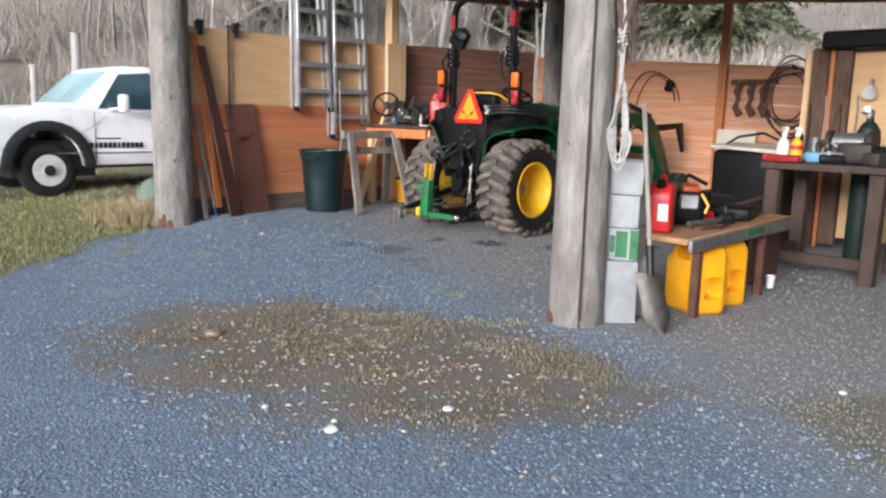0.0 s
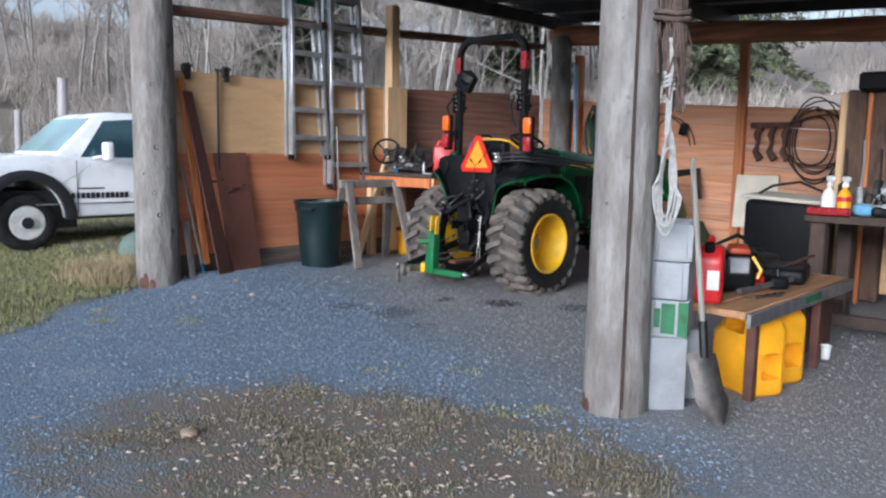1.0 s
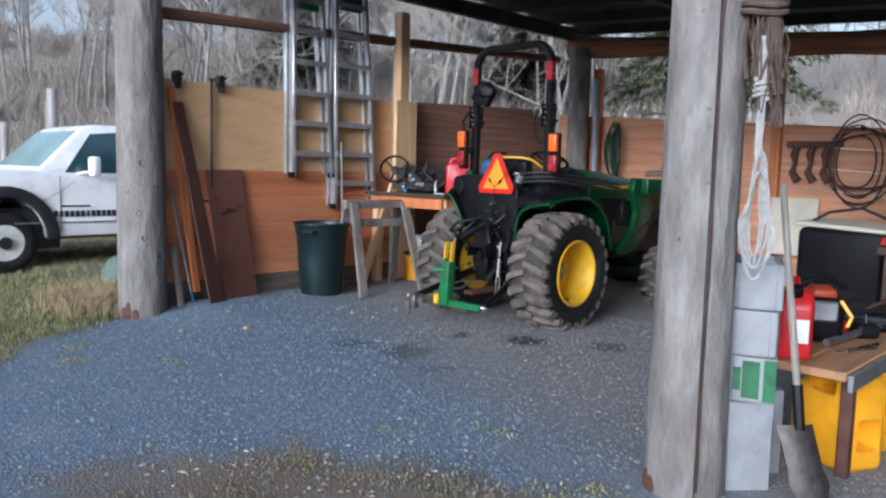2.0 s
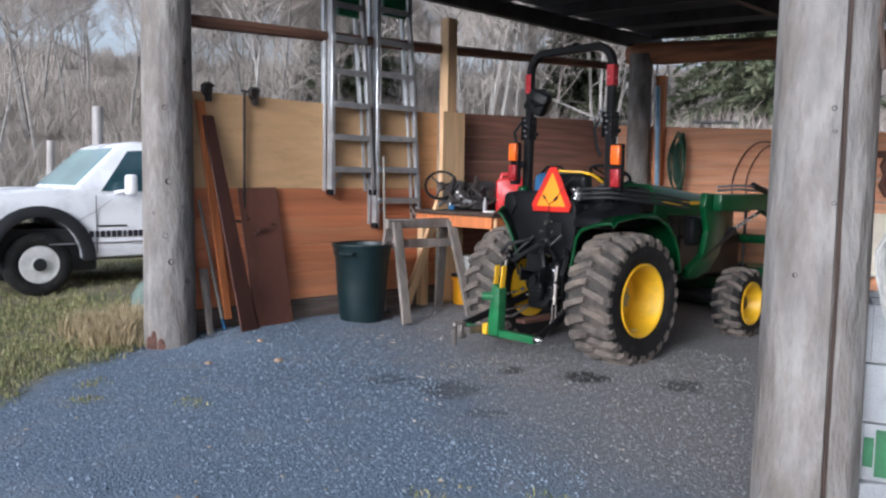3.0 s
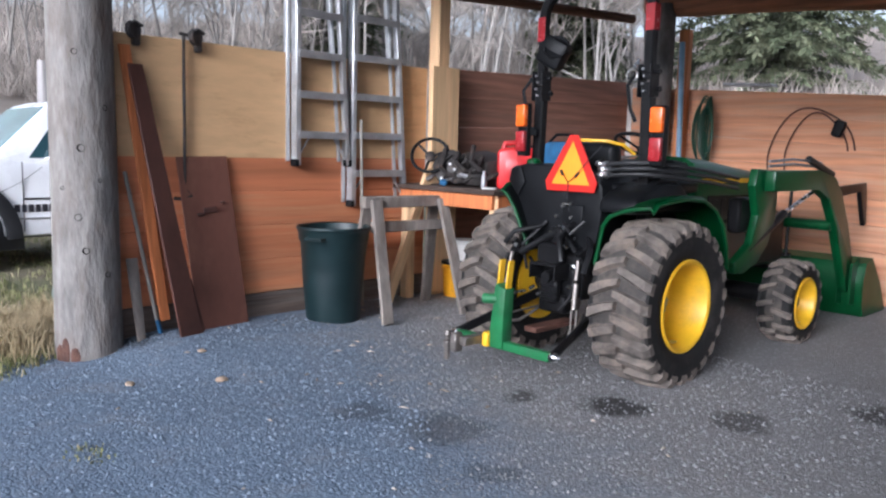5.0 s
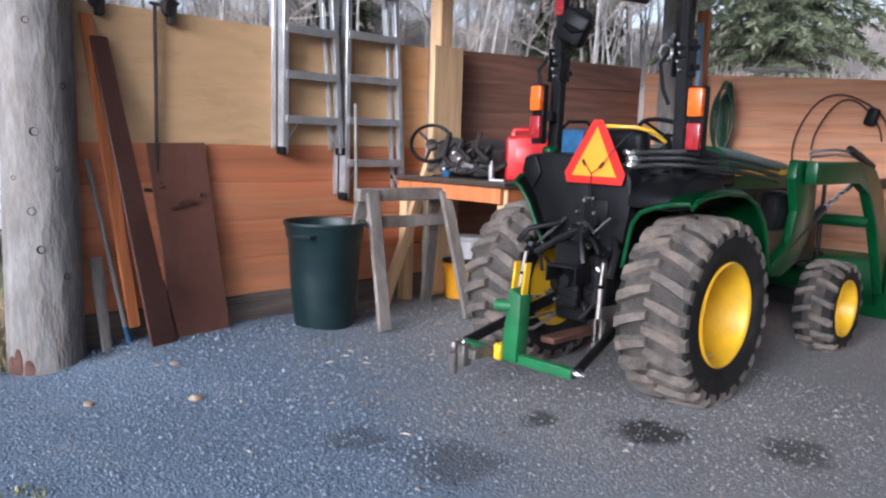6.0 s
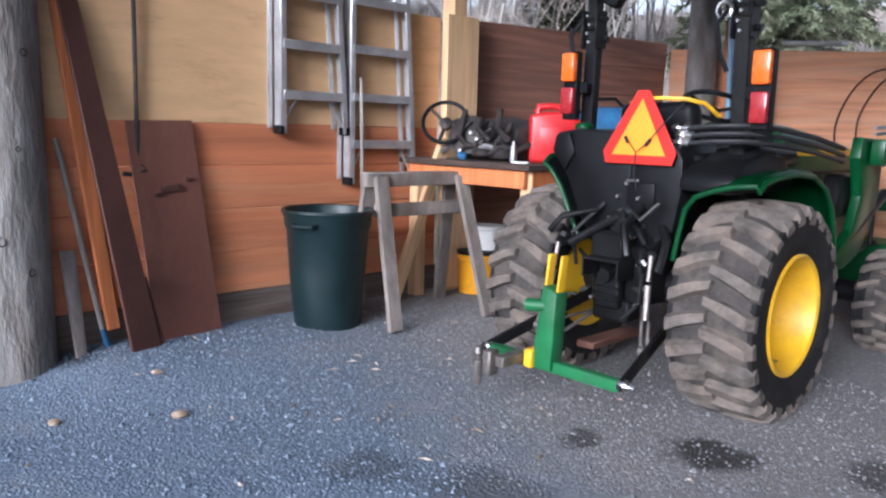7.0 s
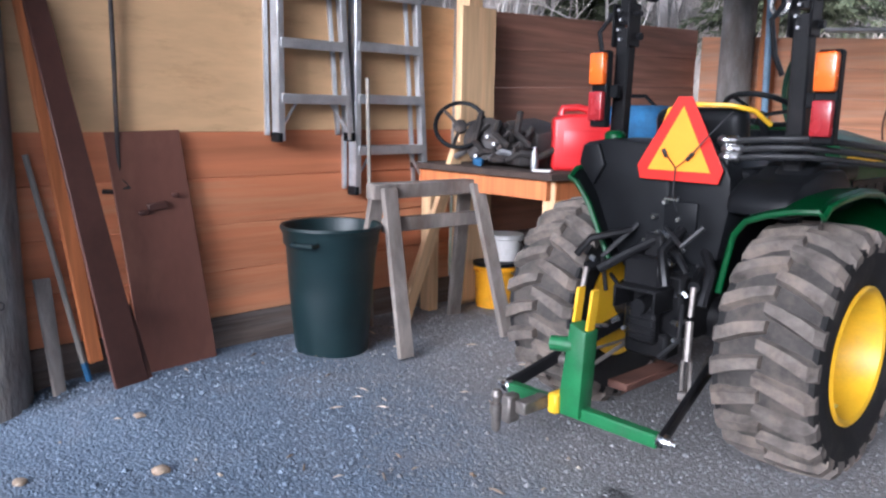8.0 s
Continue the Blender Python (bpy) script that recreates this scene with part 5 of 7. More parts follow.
def bar_clamp(y, full):
    C = thing("bar_clamp", "dark iron clamp hanging over the plywood edge", "clamp", "clamps on the plywood")
    bm = B()
    lathe(bm, [(0.02, -0.02), (0.05, -0.022), (0.058, -0.012), (0.048, 0), (0.058, 0.012), (0.05, 0.022), (0.02, 0.02)], 16, pose(-0.09, y, 2.12, 0, 90, 25))
    box(bm, (-0.10, y + 0.02, 2.08), (0.05, 0.05, 0.12), bev=0.01)
    tube(bm, [(-0.09, y - 0.05, 2.14), (-0.06, y, 2.17), (-0.09, y + 0.06, 2.15)], 0.012, 6)
    part("head", bm, M_IRON, C)
    if full:
        bm = B()
        yb = y - 0.085
        tube(bm, [(-0.095, yb, 2.13), (-0.10, yb, 1.6), (-0.10, yb - 0.005, 1.10), (-0.095, yb + 0.01, 1.06), (-0.09, yb + 0.04, 1.03), (-0.09, yb - 0.04, 1.01), (-0.09, yb - 0.09, 1.015)], 0.012, 8)
        part("bar", bm, M_IRON, C)
        bm = B()
        tube(bm, [(-0.095, yb - 0.03, 2.135), (-0.095, yb + 0.10, 2.125)], 0.011, 8)
        part("hook", bm, M_IRON, C)
    return C


bar_clamp(0.42, False)
bar_clamp(0.85, True)


def trash_can(c):
    T = thing("trash_can", "dark green plastic trash can without a lid", "trash can", m=pose(*c, 0, 0, 25))
    bm = B()
    seg = 48
    prof = [(0.198, 0.0), (0.205, 0.02), (0.232, 0.35), (0.252, 0.62), (0.266, 0.64), (0.268, 0.69), (0.275, 0.705), (0.285, 0.725), (0.278, 0.74), (0.262, 0.735), (0.25, 0.66), (0.22, 0.3), (0.19, 0.03), (0.0001, 0.025)]
    lathe(bm, prof, seg)
    for v in bm.verts:
        r = math.hypot(v.co.x, v.co.y)
        if 0.03 < v.co.z < 0.6 and r > 0.2:
            a = math.atan2(v.co.y, v.co.x)
            f = 1 + 0.018 * (1 if math.cos(a * 8) > 0.35 else 0)
            v.co.x *= f
            v.co.y *= f
    part("body", bm, M_GREENPL, T)
    for s in (-1, 1):
        bm = B()
        tube(bm, [(-0.07, s * 0.262, 0.66), (-0.065, s * 0.30, 0.655), (0.065, s * 0.30, 0.655), (0.07, s * 0.262, 0.66)], 0.014, 8)
        part("handle", bm, M_GREENPL, T)
    return T


trash_can((0.235, 1.79, 0.062))


def sawhorse():
    S = thing("sawhorse", "old grey timber sawhorse standing on dirt", "sawhorse")
    a, b, h = Vector((0.34, 1.98, 0)), Vector((0.42, 2.86, 0)), 0.98
    d = (b - a).normalized()
    n = Vector((d.y, -d.x, 0))
    rot = Matrix((d, n, Vector((0, 0, 1)))).transposed()
    mid = (a + b) / 2
    part("top_beam", box(B(), mid + Vector((0, 0, h)), ((b - a).length, 0.09, 0.09), rot.to_3x3(), bev=0.008), M_OLDWOOD, S)
    part("cross_rail", box(B(), mid + Vector((0, 0, h - 0.19)) + n * 0.055, ((b - a).length - 0.10, 0.035, 0.085), rot.to_3x3(), bev=0.006), M_OLDWOOD, S)
    for k in (0.07, 0.80):
        for s in (-1, 1):
            p = a + d * ((b - a).length * k + 0.03)
            foot = p + n * (s * 0.27) + d * (0.10 if k > 0.5 else -0.02) + Vector((0, 0, 0.065))
            head = p + n * (s * 0.055) + Vector((0, 0, h + 0.02))
            ax = (head - foot).normalized()
            bm = B()
            box(bm, (0, 0, 0), (0.095, 0.038, (head - foot).length), bev=0.005)
            q = Matrix((d, ax.cross(d).normalized(), ax)).transposed()
            place(bm, Matrix.Translation((head + foot) / 2) @ q.to_4x4())
            part("leg", bm, M_OLDWOOD, S)
    return S


sawhorse()
stake = thing("thin_stake", "thin grey stake standing by the ladder", "stake")
rod("shaft", (0.05, 2.22, 0.09), (0.0, 2.22, 1.62), 0.012, M_HANDLE, stake)
bm = B()
box(bm, (0, 0, 0), (0.045, 0.09, 1.22), bev=0.004)
single("pine_offcut", bm, M_PINE, "pale pine offcut leaning behind the sawhorse", "board", m=pose(0.14, 2.63, 0.66, -19, 4, 0))


def parts_table():
    T = thing("parts_table", "rough orange wooden table with a dark top", "table")
    x0, x1, y0, y1, z = -0.10, 1.05, 2.70, 4.40, 1.10
    part("tabletop", box(B(), ((x0 + x1) / 2, (y0 + y1) / 2, z - 0.02), (x1 - x0 + 0.06, y1 - y0 + 0.06, 0.04), bev=0.005), M_DARKWOOD, T, "dark oily table top")
    part("apron", box(B(), ((x0 + x1) / 2, y0 + 0.02, z - 0.10), (x1 - x0 - 0.06, 0.04, 0.11), bev=0.004), M_ORANGE, T, "orange apron board")
    part("apron", box(B(), (x1 - 0.02, (y0 + y1) / 2, z - 0.10), (0.04, y1 - y0 - 0.1, 0.11), bev=0.004), M_ORANGE, T, "orange apron board")
    for x, y in ((x0 + 0.05, y0 + 0.09), (x1 - 0.05, y0 + 0.09), (x0 + 0.05, y1 - 0.09), (x1 - 0.05, y1 - 0.09)):
        part("leg", box(B(), (x, y, (z - 0.04 + 0.03) / 2), (0.09, 0.09, z - 0.06), bev=0.006), M_PINE, T, "pale pine leg")
    return T


parts_table()
TZ = 1.10
wheel_ring = [(0.155 * math.cos(2 * math.pi * k / 28), 0.155 * math.sin(2 * math.pi * k / 28), 0) for k in range(29)]
sw = thing("steering_wheel", "old black steering wheel lying among engine parts", "steering wheel", m=pose(0.27, 2.74, TZ + 0.25, 62, 10, 35))
part("rim", tube(B(), wheel_ring, 0.014, 8, caps=False), M_BLACK, sw)
bm = B()
for k in range(3):
    tube(bm, [(0, 0, -0.03), (0.15 * math.cos(k * 2.09 + 0.5), 0.15 * math.sin(k * 2.09 + 0.5), 0)], 0.012, 6)
lathe(bm, [(0.04, -0.05), (0.045, -0.01), (0.03, 0.0), (0.0001, 0.0)], 14)
part("spokes", bm, M_IRON, sw)
eng = thing("engine_part", "black oily engine part on the table", "engine")
random.seed(5)
bm = B()
box(bm, (0.48, 3.00, TZ + 0.09), (0.40, 0.28, 0.16), Euler((0, 0, 0.3)).to_matrix(), bev=0.03, seg=2)
box(bm, (0.36, 3.0, TZ + 0.17), (0.20, 0.22, 0.12), Euler((0.1, 0.2, 0.5)).to_matrix(), bev=0.02)
for k in range(5):
    tube(bm, [(0.30 + 0.1 * k, 2.86, TZ + 0.16), (0.32 + 0.1 * k, 2.82, TZ + 0.22 + 0.02 * (k % 2))], 0.02, 8)
box(bm, (0.62, 3.06, TZ + 0.14), (0.42, 0.30, 0.26), Euler((0.1, 0.15, -0.2)).to_matrix(), bev=0.05, seg=2)
lathe(bm, [(0.12, -0.05), (0.14, -0.02), (0.14, 0.03), (0.06, 0.06), (0.0001, 0.06)], 18, pose(0.40, 2.84, TZ + 0.16, 70, 0, 20))
part("block", bm, M_IRON, eng)
for k in range(9):
    p = Vector((0.34 + 0.06 * k, 2.80 + 0.03 * math.sin(k * 2.1), TZ + 0.10 + 0.05 * math.sin(k * 1.7)))
    part("pipe", tube(B(), [p, p + Vector((0.05 * math.cos(k * 2.0), -0.06, 0.07)), p + Vector((0.10 * math.cos(k * 2.0), 0.02, 0.16 + 0.03 * math.sin(k)))], 0.014 + 0.004 * (k % 3), 7), M_IRON, eng)
for k in range(3):
    p = Vector((0.42 + 0.075 * k, 2.745 + 0.02 * (k % 2), TZ + 0.06 + 0.04 * ((k * 3) % 4)))
    part("bolt", tube(B(), [p, p + Vector((0.01, -0.022, 0.006))], 0.011, 6), M_STEEL, eng)
for k in range(4):
    bm = B()
    p = Vector((0.20 + 0.15 * k, 2.78, TZ + 0.05))
    tube(bm, [p, p + Vector((0.12, -0.02, 0.05)), p + Vector((0.2, 0.05, 0.03)), p + Vector((0.24, 0.16, 0.08))], 0.02, 8)
    part("pipe", bm, M_IRON if k % 2 else M_STEEL, eng)
bm = B()
box(bm, (0.70, 2.86, TZ + 0.07), (0.20, 0.16, 0.11), Euler((0, 0, -0.4)).to_matrix(), bev=0.03, seg=2)
lathe(bm, [(0.07, 0), (0.075, 0.02), (0.05, 0.05), (0.0001, 0.06)], 14, pose(0.58, 2.80, TZ + 0.04))
single("gearbox_cover", bm, M_IRON, "dark cast cover among the engine parts", "engine part")
bm = B()
lathe(bm, [(0.022, 0), (0.024, 0.01), (0.024, 0.10), (0.012, 0.12), (0.012, 0.14), (0.0001, 0.14)], 12, pose(0.84, 2.80, TZ))
single("spray_tin", bm, M_STEEL, "small metal tin on the table", "tin")
bm = B()
box(bm, (0.44, 2.74, TZ + 0.03), (0.07, 0.05, 0.05), Euler((0.3, 0.2, 0.4)).to_matrix(), bev=0.02, seg=2)
single("blue_rag", bm, M_BLUE, "small crumpled blue rag among engine parts", "rag")
bm = B()
box(bm, (0.92, 2.78, TZ + 0.006), (0.11, 0.07, 0.012), Euler((0, 0, 0.4)).to_matrix(), bev=0.004)
single("paper_scrap", bm, M_WHITEPL, "white paper scrap on the table", "paper")


def jerry_can(name, label, m, mt, w=0.19, d=0.32, h=0.37, spout=True):
    J = thing(name, label, "fuel can", "fuel cans", m=m)
    bm = B()
    prism(bm, [(-d / 2, 0), (d / 2, 0), (d / 2, h * 0.72), (d / 2 - 0.06, h * 0.88), (d / 2 - 0.09, h * 0.90), (-d / 2 + 0.10, h * 0.90), (-d / 2, h * 0.84)], "x", -w / 2, w / 2)
    bmesh.ops.bevel(bm, geom=list(bm.edges), offset=0.028, segments=3, affect="EDGES", profile=0.5)
    for s in (-1, 1):
        box(bm, (s * (w / 2 - 0.006), 0, h * 0.42), (0.02, d * 0.62, h * 0.46), bev=0.009, seg=2)
    part("body", bm, mt, J)
    bm = B()
    tube(bm, [(0, -d / 2 + 0.05, h * 0.86), (0, -d / 2 + 0.06, h * 0.98), (0, -0.02, h * 1.0), (0, d / 2 - 0.14, h * 0.97), (0, d / 2 - 0.11, h * 0.88)], [0.026, 0.024, 0.022, 0.022, 0.024], 10)
    part("handle", bm, mt, J)
    if spout:
        bm = B()
        lathe(bm, [(0.032, 0), (0.032, 0.045), (0.027, 0.05), (0.0001, 0.05)], 16, pose(0, d / 2 - 0.055, h * 0.84, -25, 0, 0))
        part("cap", bm, M_BLACK, J, "black screw cap")
    return J


jerry_can("fuel_can", "red plastic fuel can on the parts table", pose(0.95, 3.08, TZ + 0.0, 0, 0, -47), M_RED, d=0.34, h=0.37)


def pail(name, label, m, mt, r0, r1, h, lid=None):
    P = thing(name, label, "bucket", "pails under the table", m=m)
    bm = B()
    lathe(bm, [(r0, 0), (r0 + 0.004, 0.01), (r1 - 0.004, h * 0.82), (r1 + 0.008, h * 0.84), (r1 + 0.008, h * 0.88), (r1, h * 0.9), (r1 + 0.006, h), (r1 - 0.006, h), (r0 - 0.008, 0.02), (0.0001, 0.02)], 28)
    part("body", bm, mt, P)
    if lid:
        part("lid", lathe(B(), [(r1 + 0.012, h - 0.015), (r1 + 0.012, h + 0.012), (r1 - 0.02, h + 0.015), (0.0001, h + 0.008)], 28), lid, P)
    part("bail", tube(B(), [((r1 + 0.01) * math.cos(a), (r1 + 0.01) * math.sin(a), h * 0.86 - 0.10 * math.sin(a)) for a in (math.pi * k / 10 for k in range(11))], 0.004, 6), M_STEEL, P)
    return P


pail("yellow_bucket", "yellow plastic bucket with a dark lid under the table", pose(0.14, 3.24, 0.055), M_YELLOWPL, 0.125, 0.145, 0.34, M_BLACK)
pail("white_pail", "white plastic pail standing on the yellow bucket", pose(0.16, 3.31, 0.412), M_WHITEPL, 0.105, 0.12, 0.17, M_WHITEPL)
bm = B()
box(bm, (-0.05, 3.9, 0.30), (0.12, 0.9, 0.5), bev=0.02)
single("dark_crate", bm, M_DARKWOOD, "dark wooden crate in the shade under the table", "crate")
bag = thing("tool_bag", "blue cloth tool bag lying on the parts table", "bag")
part("body", box(B(), (0.72, 4.05, TZ + 0.20), (0.46, 0.36, 0.40), bev=0.09, seg=4), M_BLUE, bag)
part("strap", tube(B(), [(0.56, 3.95, TZ + 0.39), (0.64, 3.95, TZ + 0.46), (0.80, 3.98, TZ + 0.46), (0.88, 4.0, TZ + 0.38)], 0.014, 6), M_BLACK, bag)

# ---- in the back corner and on the back wall ----
bp = thing("blue_pole", "pale blue metal pole leaning in the corner", "pole")
part("shaft", tube(B(), [(0.74, 6.02, 0.02), (0.62, 6.08, 2.62)], 0.03, 10), mat("pale_blue_paint", (0.22, 0.36, 0.50), 0.5, var=0.2, scale=6, bump=0.08), bp)
M_GREENHOSE = mat("dark_green_hose", (0.008, 0.05, 0.026), 0.5, var=0.3, scale=20, grain=120, bump=0.1)
hose = thing("garden_hose", "coiled green garden hose hanging on the back wall", "hose")
for k in range(9):
    w = 0.022 + 0.011 * k
    pts = [(0.92 + w * math.cos(a), 6.24 - 0.02 * k + 0.012 * math.sin(3 * a + k), 1.66 + (0.26 + 0.03 * ((k * 4) % 5)) * math.sin(a)) for a in (2 * math.pi * j / 24 for j in range(25))]
    part("coil", tube(B(), pts, 0.011, 6, caps=False), M_GREENHOSE, hose)
cable = thing("cable_loop", "black cable looped on the back wall with a plug", "cable")
for k, (rx, rz) in enumerate(((0.42, 0.52), (0.30, 0.46))):
    pts = [(1.98 + 0.06 * k + rx * math.cos(a), 6.27 - 0.015 * k, 1.38 + rz * math.sin(a) + 0.02 * math.sin(4 * a + k)) for a in (math.pi * (1.08 - 1.02 * j / 20) for j in range(21))]
    part("loop", tube(B(), pts, 0.008, 6), M_RUST, cable)
part("plug", box(B(), (2.24, 6.24, 1.70), (0.10, 0.08, 0.16), Euler((0, 0.3, 0)).to_matrix(), bev=0.025, seg=2), M_BLACK, cable, "black plug")
bm = B()
box(bm, (1.30, 6.30, 2.155), (0.52, 0.16, 0.03), Euler((0, 0.062, 0)).to_matrix(), bev=0.004)
single("metal_strip", bm, M_STEEL, "dull metal sheet lying on the back wall", "metal sheet")
bm = B()
box(bm, (3.27, 6.18, 0.80), (0.52, 0.02, 0.66), Euler((-0.10, 0, 0)).to_matrix(), bev=0.004)
single("pale_board", bm, M_CARD, "pale board leaning on the back wall", "board")
rack = thing("wall_rack", "dark wooden hook rack on the back wall", "rack")
part("rail", box(B(), (3.42, 6.27, 1.74), (0.60, 0.05, 0.07), bev=0.006), M_RUST, rack)
for xk in (3.25, 3.42, 3.58):
    bm = B()
    tube(bm, [(xk, 6.24, 1.72), (xk - 0.03, 6.22, 1.62), (xk - 0.01, 6.22, 1.52), (xk - 0.04, 6.22, 1.42), (xk + 0.03, 6.22, 1.32)], [0.035, 0.045, 0.025, 0.04, 0.05], 8)
    part("peg", bm, M_RUST, rack)
har = thing("cable_coil", "dark cable hung in wide loops on the back wall", "cable")
for k in range(6):
    rx, rz = 0.20 + 0.045 * k, 0.30 + 0.05 * ((k * 2) % 5)
    pts = [(3.86 + 0.02 * k + rx * math.cos(a), 6.27 - 0.012 * k, 1.55 + rz * math.sin(a) + 0.015 * math.sin(3 * a + k)) for a in (2 * math.pi * j / 26 for j in range(27))]
    part("loop", tube(B(), pts, 0.009, 6, caps=False), M_RUST if k % 2 else M_HOSE, har)
part("hook", tube(B(), [(3.92, 6.30, 1.90), (3.92, 6.20, 1.90), (3.92, 6.18, 1.94)], 0.014, 6), M_IRON, har)

# ---- beside the cracked pole ----
blocks_at = Vector((5.125, 0.46, 0))
def block(z, upright, label, rz):
    C = thing("concrete_block", label, "concrete block", "stacked blocks")
    w, d, h = (0.20, 0.40, 0.20) if not upright else (0.20, 0.20, 0.40)
    bm = B()
    if not upright:
        # shell with two cores through the height
        t = 0.032
        for s in (-1, 1):
            box(bm, (s * (w / 2 - t / 2), 0, h / 2), (t, d, h - 0.006), bev=0.005)
        for y in (-d / 2 + t / 2, 0, d / 2 - t / 2):
            box(bm, (0, y, h / 2), (w - 2 * t + 0.004, t, h - 0.008), bev=0.0)
    else:
        t = 0.032
        for s in (-1, 1):
            box(bm, (s * (w / 2 - t / 2), 0, h / 2), (t, d, h - 0.006), bev=0.005)
        for z0 in (t / 2 + 0.003, h / 2, h - t / 2 - 0.003):
            box(bm, (0, 0, z0), (w - 2 * t + 0.004, d, t), bev=0.0)
    part("body", bm, M_BLOCK, C)
    C.matrix_basis = pose(blocks_at.x, blocks_at.y - (0.1 if upright else 0.0), z, 0, 0, rz)
    return C


block(0.0, True, "grey hollow concrete block standing on end", -42)
base2 = block(0.0, True, "grey hollow concrete block on end, behind another", -42)
base2.matrix_basis = pose(blocks_at.x - 0.04, blocks_at.y + 0.13, 0.0, 0, 0, -42)
g = block(0.40, False, "grey concrete block with a green paint patch, stacked", 20)
for px, pw, ph in ((0.0, 0.07, 0.16), (0.075, 0.05, 0.18), (-0.055, 0.03, 0.10)):
    part("paint_patch", box(B(), (px, -0.2015, 0.10), (pw, 0.004, ph), bev=0.0), M_GPAINT, g, "green paint")
block(0.60, False, "plain grey concrete block in the stack", 18)
block(0.80, False, "plain grey concrete block topping the stack", 22)

shovel = thing("shovel", "long shovel with grey handle leaning on the blocks", "shovel")
rod("handle", (5.385, 0.27, 0.50), (5.25, 0.335, 1.33), 0.015, M_HANDLE, shovel, "grey wooden handle")
rod("socket", (5.41, 0.255, 0.34), (5.383, 0.271, 0.52), 0.023, M_BLACKPAINT, shovel, "black steel socket")
bm = B()
rows = []
for j in range(7):
    f = j / 6
    w = 0.080 * (1 - 0.1 * f) if f < 0.6 else 0.080 * (1.15 - 0.95 * ((f - 0.6) / 0.4) ** 1.6 * 0.8)
    c = Vector((5.41, 0.255, 0.36)).lerp(Vector((5.53, 0.235, 0.02)), f)
    rows.append([c + Vector((0.62, 0.78, 0)) * (k * w / 3) + Vector((0.85, -0.45, 0.2)) * (-0.03 * (k / 3) ** 2) for k in range(-3, 4)])
vs = [[bm.verts.new(p) for p in r] for r in rows]
for a, b in zip(vs, vs[1:]):
    for k in range(6):
        bm.faces.new((a[k], a[k + 1], b[k + 1], b[k]))
bmesh.ops.solidify(bm, geom=bm.faces, thickness=0.006)
part("blade", bm, M_TOWSTEEL, shovel, "dark steel blade")

rope = thing("white_rope", "coiled white rope hanging from a nail on the pole", "rope")
for k in range(5):
    w = 0.020 + 0.010 * k
    pts = [(5.235 + w * math.cos(a) * (1 if math.sin(a) < 0 else 0.5) + 0.006 * k, 0.10 - 0.008 * k + 0.5 * w * math.cos(a), 1.25 - 0.015 * k + (0.25 - 0.03 * ((k * 2) % 3)) * math.sin(a)) for a in (2 * math.pi * j / 26 for j in range(27))]
    part("coil", tube(B(), pts, 0.006, 6, caps=False), M_ROPE, rope)
part("wrap", tube(B(), [(5.235 + 0.025 * math.cos(k * 1.2), 0.08 + 0.02 * math.sin(k * 1.2), 1.66 + 0.004 * k) for k in range(20)], 0.009, 6), M_ROPE, rope)
for k in range(3):
    part("strand", tube(B(), [(5.225 + 0.012 * k, 0.085 - 0.006 * k, 1.44), (5.23 + 0.010 * k, 0.08, 1.66), (5.222 + 0.010 * k, 0.085, 1.90)], 0.006, 6), M_ROPE, rope)
twine = thing("twine_bundle", "bundle of dark brown twine hanging from the pole", "twine")
random.seed(8)
for k in range(44):
    x, y = 5.21 + random.uniform(-0.05, 0.06), 0.13 + random.uniform(-0.05, 0.05)
    z0, z1 = 2.10 + random.uniform(-0.04, 0.08), 1.62 + random.uniform(-0.08, 0.14)
    pts = [(x, y, z0), (x + random.uniform(-0.02, 0.02), y, (z0 + z1) / 2 + 0.08), (x + random.uniform(-0.02, 0.04), y - 0.01, (z0 + z1) / 2 - 0.05), (x + random.uniform(-0.01, 0.06), y - 0.02, z1)]
    part("strand", tube(B(), pts, random.uniform(0.003, 0.008), 5), M_TWINE, twine)
for k in range(2):
    part("knot", tube(B(), [(5.205 + 0.085 * math.cos(a), 0.13 + 0.07 * math.sin(a), 1.99 + 0.03 * k + 0.01 * math.sin(2 * a)) for a in (2 * math.pi * j / 18 for j in range(19))], 0.012, 6, caps=False), M_TWINE, twine)


